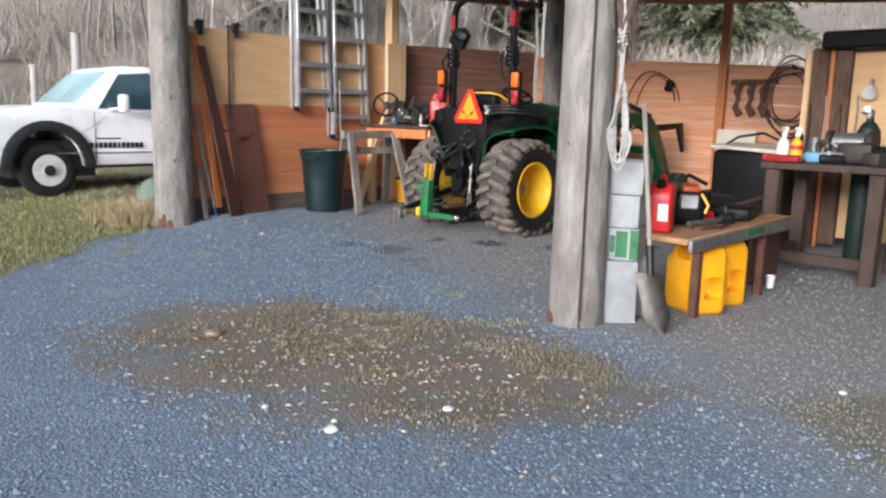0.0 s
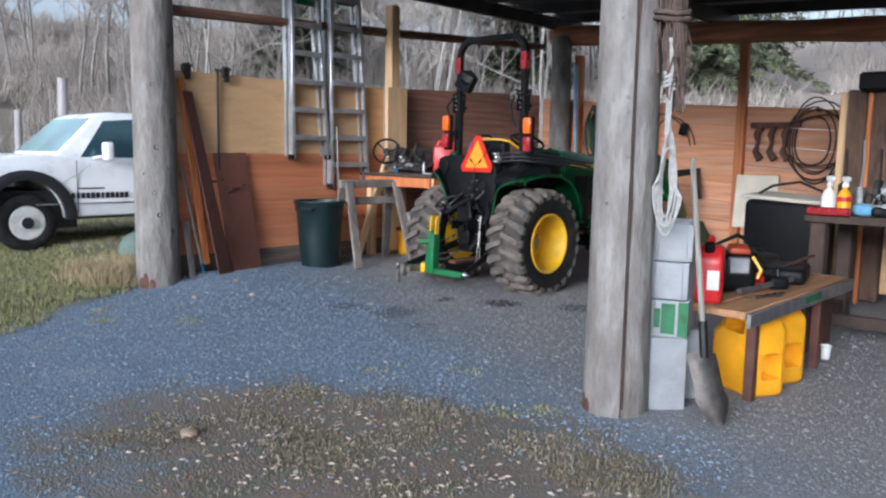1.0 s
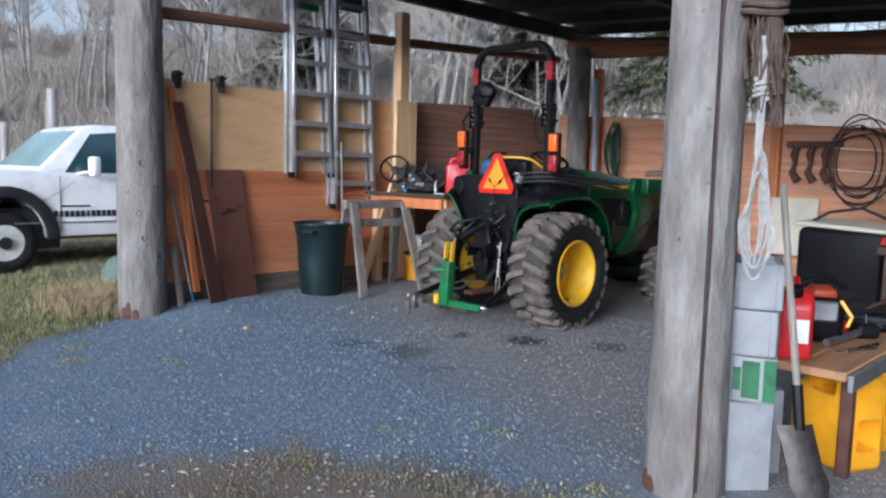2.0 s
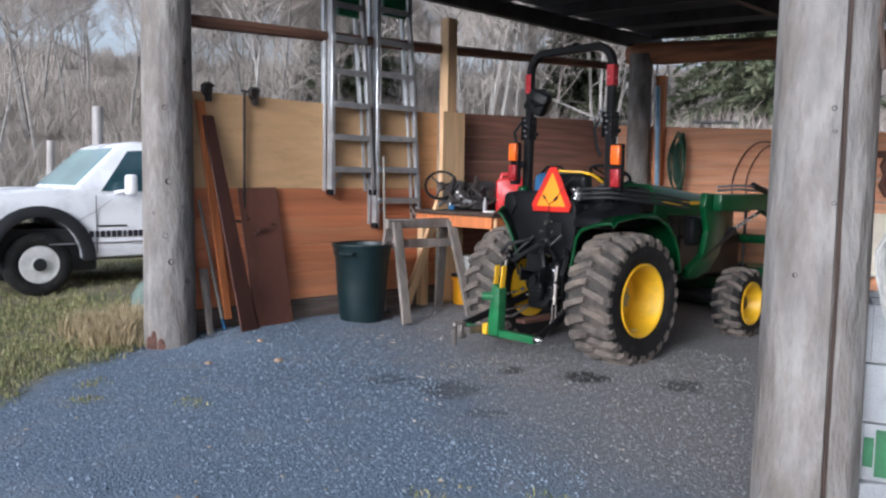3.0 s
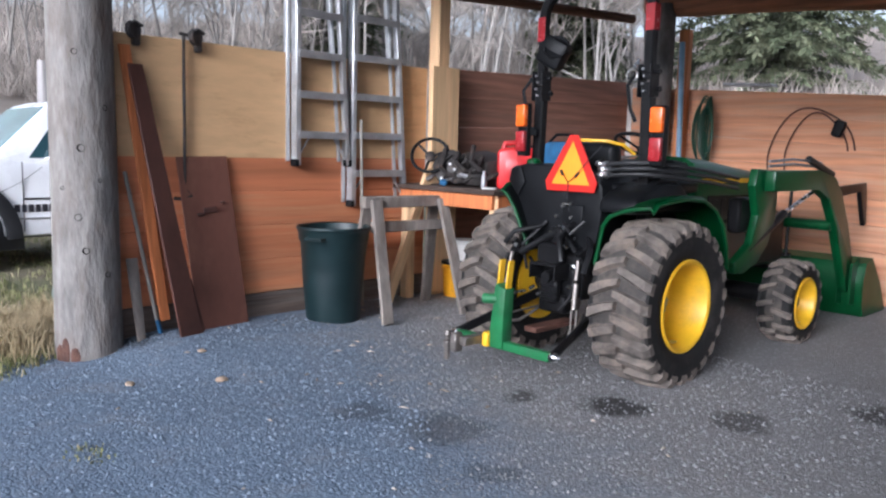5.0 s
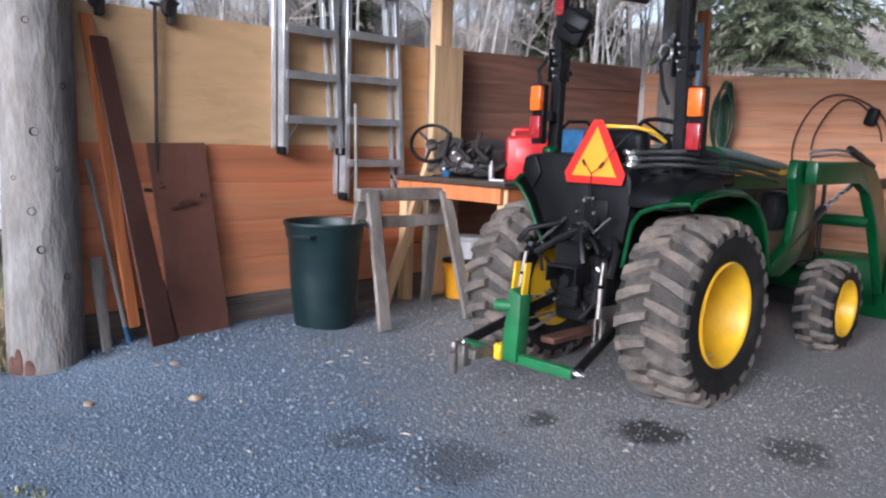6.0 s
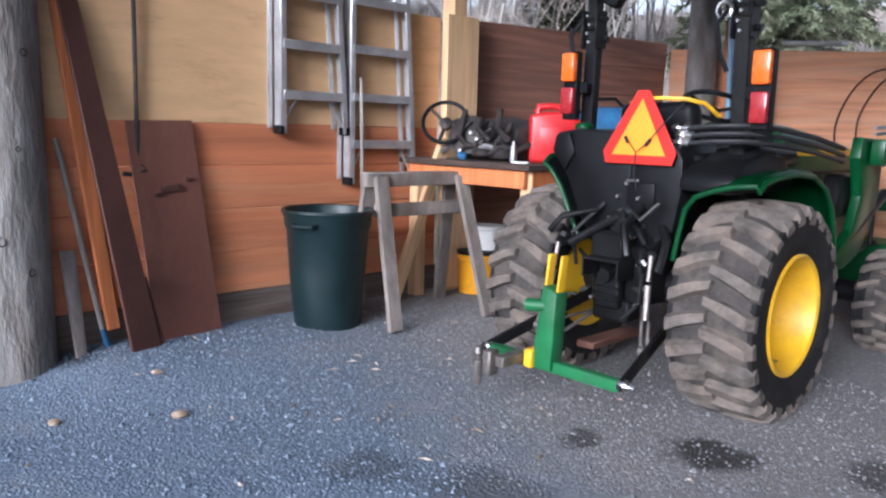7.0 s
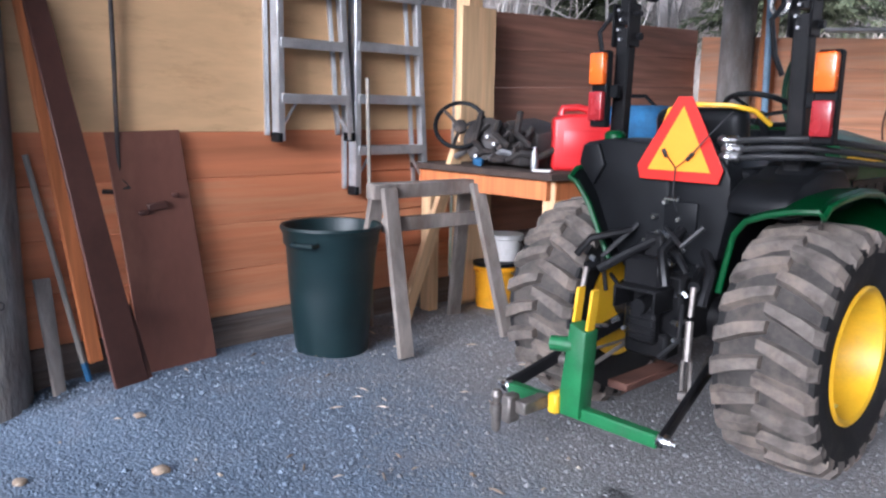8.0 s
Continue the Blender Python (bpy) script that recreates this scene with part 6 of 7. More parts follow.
def low_table():
    T = thing("low_table", "low worn wooden table with brown steel legs", "table")
    x0, x1, y0, y1, z = 4.86, 5.50, 0.52, 2.25, 0.545
    for k in range(3):
        w = (x1 - x0) / 3
        bm = B()
        box(bm, (x0 + w * (k + 0.5), (y0 + y1) / 2, z - 0.02), (w - 0.004, y1 - y0 - 0.02 * (k % 2), 0.04), bev=0.005)
        part("plank", bm, mat("worn_table_plank", (0.36, 0.19, 0.09), 0.7, var=0.35, scale=1.6, grain=6, bump=0.25, stretch=GRAIN_Y, dirt=(0.18, 0.11, 0.07), dirt_amount=0.3, rnd=0.4) if "worn_table_plank" not in bpy.data.materials else bpy.data.materials["worn_table_plank"], T)
    part("edge_rail", box(B(), (x1 + 0.014, (y0 + y1) / 2, z - 0.045), (0.025, y1 - y0, 0.075), bev=0.004), M_STEEL, T, "grey steel edge rail")
    part("paint_smear", box(B(), (x1 + 0.0275, 1.45, z - 0.035), (0.004, 0.28, 0.04), bev=0.0), M_GPAINT, T, "green paint smear")
    for x, y in ((x1 - 0.06, y0 + 0.26), (x1 - 0.04, y1 - 0.5), (x0 + 0.06, y0 + 0.26), (x0 + 0.06, y1 - 0.3)):
        part("leg", box(B(), (x, y, 0.25), (0.055, 0.055, 0.50), bev=0.006), M_RUST, T, "brown painted leg")
    part("side_panel", box(B(), (x1 - 0.10, y1 - 0.30, 0.29), (0.02, 0.55, 0.40), bev=0.004), M_DKBROWN, T, "dark brown panel")
    return T


low_table()
jerry_can("fuel_can", "red plastic fuel can with white label on the low table", pose(5.20, 0.72, 0.545, 0, 0, 202) @ Matrix.Scale(0.88, 4), M_RED, w=0.17, d=0.32, h=0.39)
for i, (x, y, rz) in enumerate(((5.34, 0.98, 62), (5.33, 1.32, 66))):
    Y = thing("diesel_can", "large yellow plastic fuel can standing under the low table", "fuel can", "yellow cans", m=pose(x, y, 0.0, 0, 0, rz))
    w, d, h = 0.25, 0.36, 0.46
    bm = B()
    prism(bm, [(-d / 2, 0), (d / 2, 0), (d / 2, h * 0.74), (d / 2 - 0.07, h * 0.86), (d / 2 - 0.11, h), (-d / 2 + 0.07, h), (-d / 2, h * 0.88)], "x", -w / 2, w / 2)
    bmesh.ops.bevel(bm, geom=[e for e in bm.edges if e.calc_face_angle(0) > 0.3], offset=0.045, segments=4, affect="EDGES", profile=0.5)
    body = part("body", bm, M_YELLOWPL, Y)
    cut = B()
    box(cut, (0.012, -d / 2, h * 0.40), (0.135, 0.24, 0.15), bev=0.02, seg=2)
    box(cut, (0, -0.03, h * 0.86), (w + 0.1, d * 0.44, 0.075), bev=0.02, seg=2)
    carve(body, cut)
    part("cap", lathe(B(), [(0.03, 0), (0.03, 0.04), (0.0001, 0.045)], 14, pose(0, d / 2 - 0.05, h * 0.84, -30, 0, 0)), M_BLACK, Y, "black screw cap")
TT = 0.545
saw = thing("chainsaw", "black and orange motor saw on the low table", "chainsaw", m=pose(5.14, 1.16, TT, 0, 0, 35))
part("engine_case", box(B(), (0, 0, 0.12), (0.22, 0.34, 0.22), bev=0.05, seg=3), M_BLACK, saw)
part("cover", box(B(), (0.02, -0.06, 0.25), (0.12, 0.12, 0.05), Euler((0.2, 0, 0)).to_matrix(), bev=0.02, seg=2), mat("orange_plastic", (0.38, 0.06, 0.02), 0.45), saw, "orange cover")
part("handle", tube(B(), [(-0.11, -0.1, 0.10), (-0.12, -0.1, 0.28), (0, -0.1, 0.34), (0.12, -0.08, 0.28)], 0.014, 8), M_BLACK, saw)
part("strap", tube(B(), [(0.08, -0.16, 0.22), (0.12, -0.20, 0.15), (0.10, -0.20, 0.10)], 0.010, 6), M_YELLOWPL, saw, "yellow strap")
part("cylinder_fins", box(B(), (0.0, -0.18, 0.17), (0.12, 0.04, 0.10), bev=0.01), M_STEEL, saw)
bm = B()
box(bm, (5.20, 1.78, TT + 0.05), (0.34, 0.46, 0.10), Euler((0, 0, 0.25)).to_matrix(), bev=0.03, seg=3)
single("black_case", bm, M_BLACK, "flat black plastic case on the low table", "case")
for k, (a, b, r, mt) in enumerate((((5.28, 0.95, TT + 0.03), (5.36, 1.72, TT + 0.04), 0.018, M_STEEL), ((5.14, 1.2, TT + 0.02), (5.30, 2.1, TT + 0.14), 0.012, M_RUST), ((5.38, 0.92, TT + 0.012), (5.44, 1.2, TT + 0.012), 0.010, M_CHROME), ((5.34, 0.90, TT + 0.012), (5.46, 1.1, TT + 0.012), 0.008, M_CHROME))):
    single("steel_rod", tube(B(), [a, b], r, 8), mt, "steel rod lying on the low table", "rod", "rods on the table")
bm = B()
box(bm, (5.16, 1.45, TT + 0.035), (0.22, 0.12, 0.07), Euler((0, 0, -0.3)).to_matrix(), bev=0.03, seg=2)
single("red_cloth", bm, M_RED, "red cloth bundle among tools", "cloth")
part("label", box(B(), (-0.03, 0.162, 0.15), (0.07, 0.006, 0.12), bev=0.0), M_WHITEPL, [o for o in bpy.data.objects if o.name.startswith("fuel_can")][-1], "white printed label")
random.seed(14)
for k, (x, y, s, rz, mt, nm, lb, ct) in enumerate(((5.02, 1.50, (0.26, 0.22, 0.20), 0.4, M_BLACK, "tool_case", "black tool case among clutter on the low table", "tool case"), (4.98, 1.90, (0.20, 0.34, 0.14), -0.2, M_IRON, "oily_casing", "oily dark casing on the low table", "engine part"), (5.30, 1.42, (0.12, 0.20, 0.08), 0.7, M_BLACK, "battery_pack", "small black battery pack on the low table", "battery"), (5.05, 0.92, (0.14, 0.12, 0.24), 0.2, M_BLACK, "oil_jug", "black oil jug beside the red can", "jug"))):
    th = thing(nm, lb, ct, m=pose(x, y, TT, 0, 0, math.degrees(rz)))
    part("body", box(B(), (0, 0, s[2] / 2), s, bev=0.025, seg=3), mt, th)
    part("handle", tube(B(), [(0, -s[1] * 0.3, s[2] - 0.01), (0, -s[1] * 0.25, s[2] + 0.035), (0, s[1] * 0.25, s[2] + 0.035), (0, s[1] * 0.3, s[2] - 0.01)], 0.009, 6), M_HOSE, th)
tub = thing("black_tub", "big black plastic tub with lid ajar", "tub", m=pose(4.62, 3.55, 0.0))
part("body", box(B(), (0, 0, 0.50), (0.62, 0.50, 0.96), bev=0.05, seg=3), M_BLACK, tub)
part("lid", box(B(), (0, 0, 1.0), (0.66, 0.54, 0.035), Euler((0.03, 0.05, 0)).to_matrix(), bev=0.012), M_CARD, tub, "pale lid")
part("handle", tube(B(), [(-0.25, -0.1, 1.02), (-0.12, -0.12, 1.10), (0.10, -0.10, 1.14), (0.30, -0.05, 1.05)], 0.012, 6), M_HOSE, tub)


def workbench():
    W = thing("workbench", "dark heavy timber workbench crowded with tools", "workbench")
    z = 0.93
    part("top", box(B(), (5.52, 3.02, z - 0.03), (0.95, 0.80, 0.06), bev=0.008), M_DARKWOOD, W)
    for x, y in ((5.14, 2.70), (5.92, 2.70), (5.14, 3.36), (5.92, 3.36)):
        part("leg", box(B(), (x, y, (z - 0.06) / 2), (0.11, 0.11, z - 0.06), bev=0.01), M_DARKWOOD, W)
    part("stretcher", box(B(), (5.52, 2.70, 0.16), (0.78, 0.06, 0.09), bev=0.006), M_DARKWOOD, W)
    part("stretcher", box(B(), (5.14, 3.03, 0.16), (0.06, 0.66, 0.09), bev=0.006), M_DARKWOOD, W)
    return W


workbench()
BZ = 0.93
for x, y, cols, nm, lb in ((5.16, 2.78, (M_WHITEPL, M_WHITEPL), "spray_bottle", "white plastic spray bottle on the workbench"), (5.28, 2.74, (M_YELLOWPL, M_WHITEPL), "spray_bottle", "yellow spray bottle with white trigger on the workbench")):
    S = thing(nm, lb, "spray bottle", "bottles on the bench", m=pose(x, y, BZ, 0, 0, 40))
    part("bottle", lathe(B(), [(0.045, 0), (0.05, 0.01), (0.05, 0.13), (0.035, 0.17), (0.017, 0.19), (0.017, 0.21)], 18), cols[0], S)
    bm = B()
    lathe(bm, [(0.02, 0.205), (0.02, 0.225), (0.014, 0.23), (0.014, 0.25)], 12)
    box(bm, (0, -0.015, 0.265), (0.03, 0.10, 0.035), bev=0.008)
    tube(bm, [(0, -0.04, 0.25), (0, -0.05, 0.21)], 0.006, 6)
    part("trigger", bm, cols[1], S)
    if cols[0] is M_YELLOWPL:
        part("label_band", lathe(B(), [(0.0508, 0.10), (0.0512, 0.105), (0.0512, 0.13), (0.0508, 0.135)], 18), M_RED, S, "red label band")
bm = B()
box(bm, (5.22, 2.74, BZ + 0.0), (0.30, 0.05, 0.06), bev=0.012)
single("red_box", bm, M_REDLENS, "dark red tool tray at the bench edge", "tray", m=pose(0, -0.14, 0.03))
bm = B()
box(bm, (5.42, 2.76, BZ + 0.045), (0.16, 0.14, 0.09), Euler((0, 0, 0.5)).to_matrix(), bev=0.04, seg=3)
single("blue_rag", bm, mat("light_blue_cloth", (0.16, 0.36, 0.55), 0.85, var=0.25, scale=14, bump=0.4), "crumpled light blue rag on the workbench", "rag")
vise = thing("bench_vise", "black iron vise bolted to the workbench", "vise")
part("body", box(B(), (5.72, 2.80, BZ + 0.09), (0.26, 0.20, 0.16), bev=0.03, seg=2), M_IRON, vise)
part("screw", tube(B(), [(5.60, 2.66, BZ + 0.09), (5.60, 2.52, BZ + 0.09)], 0.016, 8), M_STEEL, vise)
part("tommy_bar", tube(B(), [(5.50, 2.53, BZ + 0.09), (5.70, 2.53, BZ + 0.09)], 0.008, 8), M_STEEL, vise)
wire = thing("wire_tangle", "tangle of pale wire on the workbench", "wire")
random.seed(4)
for k in range(6):
    c = Vector((5.50 + 0.03 * k, 2.92, BZ + 0.10))
    part("loop", tube(B(), [c + Vector((0.13 * math.cos(a + k), 0.09 * math.sin(a), 0.06 * math.sin(2 * a + k))) for a in (2 * math.pi * j / 18 for j in range(19))], 0.006, 5, caps=False), M_ROPE if k % 2 else M_HOSE, wire)
grinder = thing("bench_grinder", "grey bench grinder at the back of the bench", "grinder")
part("motor", tube(B(), [(5.42, 3.22, BZ + 0.16), (5.66, 3.22, BZ + 0.16)], 0.08, 16), M_STEEL, grinder)
for x in (5.38, 5.70):
    part("wheel_guard", tube(B(), [(x - 0.02, 3.22, BZ + 0.16), (x + 0.02, 3.22, BZ + 0.16)], 0.10, 18), M_IRON, grinder)
part("foot", box(B(), (5.54, 3.22, BZ + 0.04), (0.16, 0.14, 0.08), bev=0.01), M_IRON, grinder)
random.seed(21)
for k in range(9):
    x, y = 5.12 + 0.095 * k, 3.05 + 0.12 * (k % 3)
    r, h = random.uniform(0.03, 0.06), random.uniform(0.10, 0.26)
    tin = thing("paint_tin", "grimy tin standing at the back of the workbench", "tin", "tins on the bench", m=pose(x, y + 0.18, BZ))
    part("can", lathe(B(), [(r, 0), (r * 1.03, 0.006), (r, 0.012), (r, h - 0.012), (r * 1.04, h - 0.004), (r * 0.9, h), (0.0001, h - 0.006)], 16), (M_IRON, M_STEEL, M_RUST, M_BOTTLE)[k % 4], tin)
    part("lid", lathe(B(), [(r * 0.7, h - 0.004), (r * 0.68, h + 0.012), (0.0001, h + 0.012)], 14), M_STEEL if k % 2 else M_BLACK, tin)
for k, (x, y, s, rz) in enumerate(((5.58, 2.70, (0.20, 0.07, 0.07), 0.4), (5.74, 2.98, (0.16, 0.20, 0.13), 0.1), (5.88, 2.78, (0.14, 0.22, 0.10), -0.3))):
    dr = thing("power_drill" if k == 0 else "tool_box", ("black power drill lying on the bench", "dark steel tool box on the bench", "dark steel tool box at the bench end")[k], "drill" if k == 0 else "tool box", m=pose(x, y, BZ, 0, 0, math.degrees(rz)))
    part("body", box(B(), (0, 0, s[2] / 2 + 0.002), s, bev=0.018, seg=2), M_BLACK if k == 0 else M_IRON, dr)
    part("grip", box(B(), (0.03, 0.07, 0.03), (0.05, 0.12, 0.05), bev=0.012) if k == 0 else tube(B(), [(-0.05, 0, s[2]), (-0.04, 0, s[2] + 0.04), (0.04, 0, s[2] + 0.04), (0.05, 0, s[2])], 0.008, 6), M_BLACK, dr)
for k in range(4):
    hk = thing("hanging_tool", "dark hand tool hanging on the partition slabs", "tool", "tools on the partition", m=pose(4.84 + 0.14 * k, 4.235, 1.25 + 0.08 * (k % 2)))
    part("shaft", tube(B(), [(0, 0, -0.28), (0.01, 0, 0.0), (0, 0, 0.18)], 0.012, 6), M_HANDLE if k % 2 else M_IRON, hk)
    part("head", box(B(), (0, -0.01, -0.28), (0.10, 0.03, 0.07), bev=0.012), M_IRON, hk)
lampc = thing("clip_lamp", "small white clip lamp on the partition", "lamp", m=pose(5.36, 4.22, 1.55))
part("shade", lathe(B(), [(0.02, 0.06), (0.045, 0.03), (0.07, -0.04), (0.066, -0.04), (0.04, 0.02), (0.0001, 0.05)], 18, pose(0, 0, 0, 60, 0, 20)), M_WHITEPL, lampc, "white enamel shade")
part("clip", box(B(), (0, 0.03, 0.07), (0.03, 0.05, 0.08), bev=0.008), M_STEEL, lampc)
cyl = thing("gas_cylinder", "dark green gas cylinder standing beside the workbench", "gas cylinder", m=pose(5.57, 3.58, 0.0))
part("bottle", lathe(B(), [(0.09, 0), (0.097, 0.02), (0.097, 1.12), (0.088, 1.19), (0.055, 1.25), (0.03, 1.27), (0.03, 1.30)], 28), M_BOTTLE, cyl)
part("valve", box(B(), (0, 0, 1.33), (0.05, 0.09, 0.08), bev=0.015), M_STEEL, cyl, "steel valve")
part("regulator", lathe(B(), [(0.035, 0), (0.038, 0.02), (0.0001, 0.025)], 14, pose(-0.03, -0.03, 1.36, 90, 0, 0)), M_CHROME, cyl, "bright gauge")
M_SLAB = mat("sooty_brown_slab", (0.09, 0.052, 0.035), 0.85, var=0.5, scale=2, grain=8, bump=0.5, stretch=(5, 5, 1), dirt=(0.24, 0.12, 0.06), dirt_amount=0.22, size=0.008)
pw = thing("wall_partition", "partition of dark vertical slabs and tan plywood", "wall", kind="structure")
random.seed(31)
xk = 4.74
for k in range(4):
    w = (0.07, 0.16, 0.05, 0.16)[k]
    bm = B()
    box(bm, (xk + w / 2, 4.28, 1.0), (w - 0.006, 0.05 + 0.02 * (k % 2), 1.88 + 0.04 * (k % 3)), bev=0.01)
    part("slab", bm, (M_PINE, M_SLAB, M_CEDAR_POST, M_SLAB)[k], pw)
    xk += w
part("plywood_sheet", box(B(), (6.0, 4.34, 1.03), (1.7, 0.018, 1.80), bev=0.002), M_PLY, pw, "tan plywood sheet")
part("post", box(B(), (6.9, 4.30, 1.45), (0.10, 0.10, 2.9), bev=0.006), M_DARKWOOD, pw)
bm = B()
box(bm, (5.62, 4.33, 2.02), (1.4, 0.42, 0.16), bev=0.02)
single("black_case", bm, M_BLACK, "long black case lying on the partition", "case")
cup = single("paper_cup", lathe(B(), [(0.025, 0), (0.035, 0.09), (0.037, 0.092), (0.03, 0.085), (0.0001, 0.01)], 14, pose(5.47, 1.95, 0.03)), M_WHITEPL, "small white cup on the gravel under the table", "cup")
# nails, chips and a hook on the two near poles
def pole_marks(c, shape, items):
    cam_dir = Vector((5.4, -2.2, 0)) - Vector((c[0], c[1], 0))
    for da, z, s, kind in items:
        a = math.atan2(cam_dir.y, cam_dir.x) + radians(da)
        rr = pole_radius(a, z, *shape) + 0.001
        p = Vector((c[0] + rr * math.cos(a), c[1] + rr * math.sin(a), z))
        yield a, p, s, kind


M_HOLE = mat("dark_knot", (0.022, 0.018, 0.016), 0.95, var=0.3, spec=0.1)
for post, c, shape, items in ((post_l, POST_L, (0.205, 0.185, 3.35, 3), [(0, 1.35, 0.026, "k"), (3, 0.71, 0.024, "k"), (-8, 0.92, 0.024, "k"), (-6, 1.93, 0.02, "k"), (42, 2.30, 0.022, "k"), (45, 1.6, 0.02, "k"), (40, 0.55, 0.02, "k"), (-35, 1.1, 0.014, "k"), (30, 1.15, 0.014, "k")]), (post_r, POST_R, (0.168, 0.150, 3.25, 5), [(20, 1.62, 0.008, "k"), (22, 1.55, 0.006, "k"), (-10, 1.1, 0.008, "k"), (25, 1.33, 0.007, "k"), (5, 2.0, 0.007, "k")])):
    for a, p, s, kind in pole_marks(c, shape, items):
        bm = B()
        lathe(bm, [(s, -0.03), (s * 0.95, 0.002), (s * 0.7, -0.002), (0.0001, -0.006)], 12, Matrix.Translation(p) @ Euler((0, radians(90), a)).to_matrix().to_4x4())
        part("knot", bm, M_HOLE, post)

M_ROT = mat("rotten_red_wood", (0.10, 0.048, 0.034), 0.95, var=0.4, scale=20, grain=90, bump=0.6)
for post, c, shape, spans in ((post_l, POST_L, (0.205, 0.185, 3.35, 3), ((-38, 0.10), (-20, 0.06), (-52, 0.07))), (post_r, POST_R, (0.168, 0.150, 3.25, 5), ((-40, 0.05), (-55, 0.06)))):
    for da, hgt in spans:
        a = math.atan2(-2.2 - c[1], 5.4 - c[0]) + radians(da)
        bm = B()
        bmesh.ops.create_icosphere(bm, subdivisions=2, radius=1.0)
        for v in bm.verts:
            v.co *= 1 + 0.3 * noise.noise(v.co * 2 + Vector((da, 0, 0)))
        rr = pole_radius(a, hgt * 0.5, *shape)
        place(bm, Matrix.Translation((c[0] + rr * math.cos(a), c[1] + rr * math.sin(a), hgt * 0.55)) @ Euler((0, 0, a)).to_matrix().to_4x4() @ Matrix.Diagonal((0.008, 0.032, hgt, 1)))
        part("rotten_chip", bm, M_ROT, post, "red-brown rotten wood")

# ---- trees, hillside, fence ----
M_BARK = mat("grey_bark", (0.23, 0.215, 0.20), 0.95, var=0.3, scale=3, grain=20, bump=0.3)
M_TWIG = mat("bare_twigs", (0.31, 0.275, 0.245), 0.95, var=0.3, scale=0.8, grain=5, bump=0.0)
M_NEEDLE = mat("spruce_needles", (0.085, 0.105, 0.058), 0.85, var=0.5, scale=0.9, grain=6, bump=0.0, dirt=(0.20, 0.205, 0.125), dirt_amount=0.35)


def branch_mesh(seed, hgt):
    """Verts and faces of a bare tree: trunk and limbs in one list, fine twigs in another."""
    rng = random.Random(seed)
    limbs, twigs = [], []

    def grow(p, d, ln, r, depth):
        pts, q = [p], p
        n = 4 if depth < 2 else 3
        for i in range(n):
            d = (d + Vector((rng.uniform(-1, 1), rng.uniform(-1, 1), rng.uniform(-0.5, 0.8))) * (0.13 + 0.06 * depth)).normalized()
            q = q + d * (ln / n)
            pts.append(q)
        (limbs if depth < 2 else twigs).append((pts, r, depth))
        if depth >= 4:
            return
        kids = (7, 6, 5, 4)[depth]
        for k in range(kids):
            f = rng.uniform(0.35 if depth == 0 else 0.2, 1.0)
            j = min(n - 1, int(f * n))
            base = pts[j].lerp(pts[j + 1], f * n - j)
            side = Vector((rng.uniform(-1, 1), rng.uniform(-1, 1), rng.uniform(-0.1, 0.9))).normalized()
            grow(base, (d * 0.55 + side * 0.9).normalized(), ln * rng.uniform(0.42, 0.62), r * 0.45, depth + 1)

    grow(Vector((0, 0, -0.3)), Vector((0, 0, 1)), hgt * 0.72, hgt * 0.009, 0)
    out = []
    for group, seg in ((limbs, 5), (twigs, 3)):
        V, F = [], []
        for pts, r, depth in group:
            start = len(V)
            for i, p in enumerate(pts):
                d = (pts[min(i + 1, len(pts) - 1)] - pts[max(i - 1, 0)]).normalized()
                s = d.orthogonal().normalized()
                t = d.cross(s)
                rad = max(0.006, r * (1 - 0.75 * i / (len(pts) - 1)))
                for k in range(seg):
                    a = 2 * math.pi * k / seg
                    V.append(p + (s * math.cos(a) + t * math.sin(a)) * rad)
            for i in range(len(pts) - 1):
                for k in range(seg):
                    F.append((start + i * seg + k, start + i * seg + (k + 1) % seg, start + (i + 1) * seg + (k + 1) % seg, start + (i + 1) * seg + k))
        me = bpy.data.meshes.new("branches")
        me.from_pydata(V, [], F)
        me.materials.append(M_BARK if seg == 5 else M_TWIG)
        out.append(me)
    return out


def bare_tree(seed, hgt):
    a, b = branch_mesh(seed, hgt)
    T = thing("bare_tree", "leafless grey deciduous tree on the hillside", "tree", "bare trees")
    for nm, me in (("trunk", a), ("crown", b)):
        o = new(nm, me)
        o.parent = T
    return T


kinds = [bare_tree(40 + k, h) for k, h in enumerate((9.0, 11.0, 8.0, 12.5))]
rng = random.Random(77)
spots = []
for k in range(330):
    ang = radians(rng.uniform(92, 178))
    r = rng.choice((rng.uniform(27, 45), rng.uniform(40, 75), rng.uniform(60, 115)))
    x, y = 4 + r * math.cos(ang), -1 + r * math.sin(ang)
    side_angle = math.degrees(math.atan2(y + 1.8, x - 5.3))
    if (-10 < x < 12 and y < 14) or (103 < side_angle < 121 and r < 62):
        continue
    spots.append((x, y))
for k, (x, y) in enumerate(spots):
    m = pose(x, y, height(x, y), 0, 0, rng.uniform(0, 360)) @ Matrix.Scale(rng.uniform(0.7, 1.15), 4)
    if k < 4:
        kinds[k].matrix_basis = m
    else:
        src = kinds[k % 4]
        c = copy_thing(src, m)
        c.scale = m.to_scale()


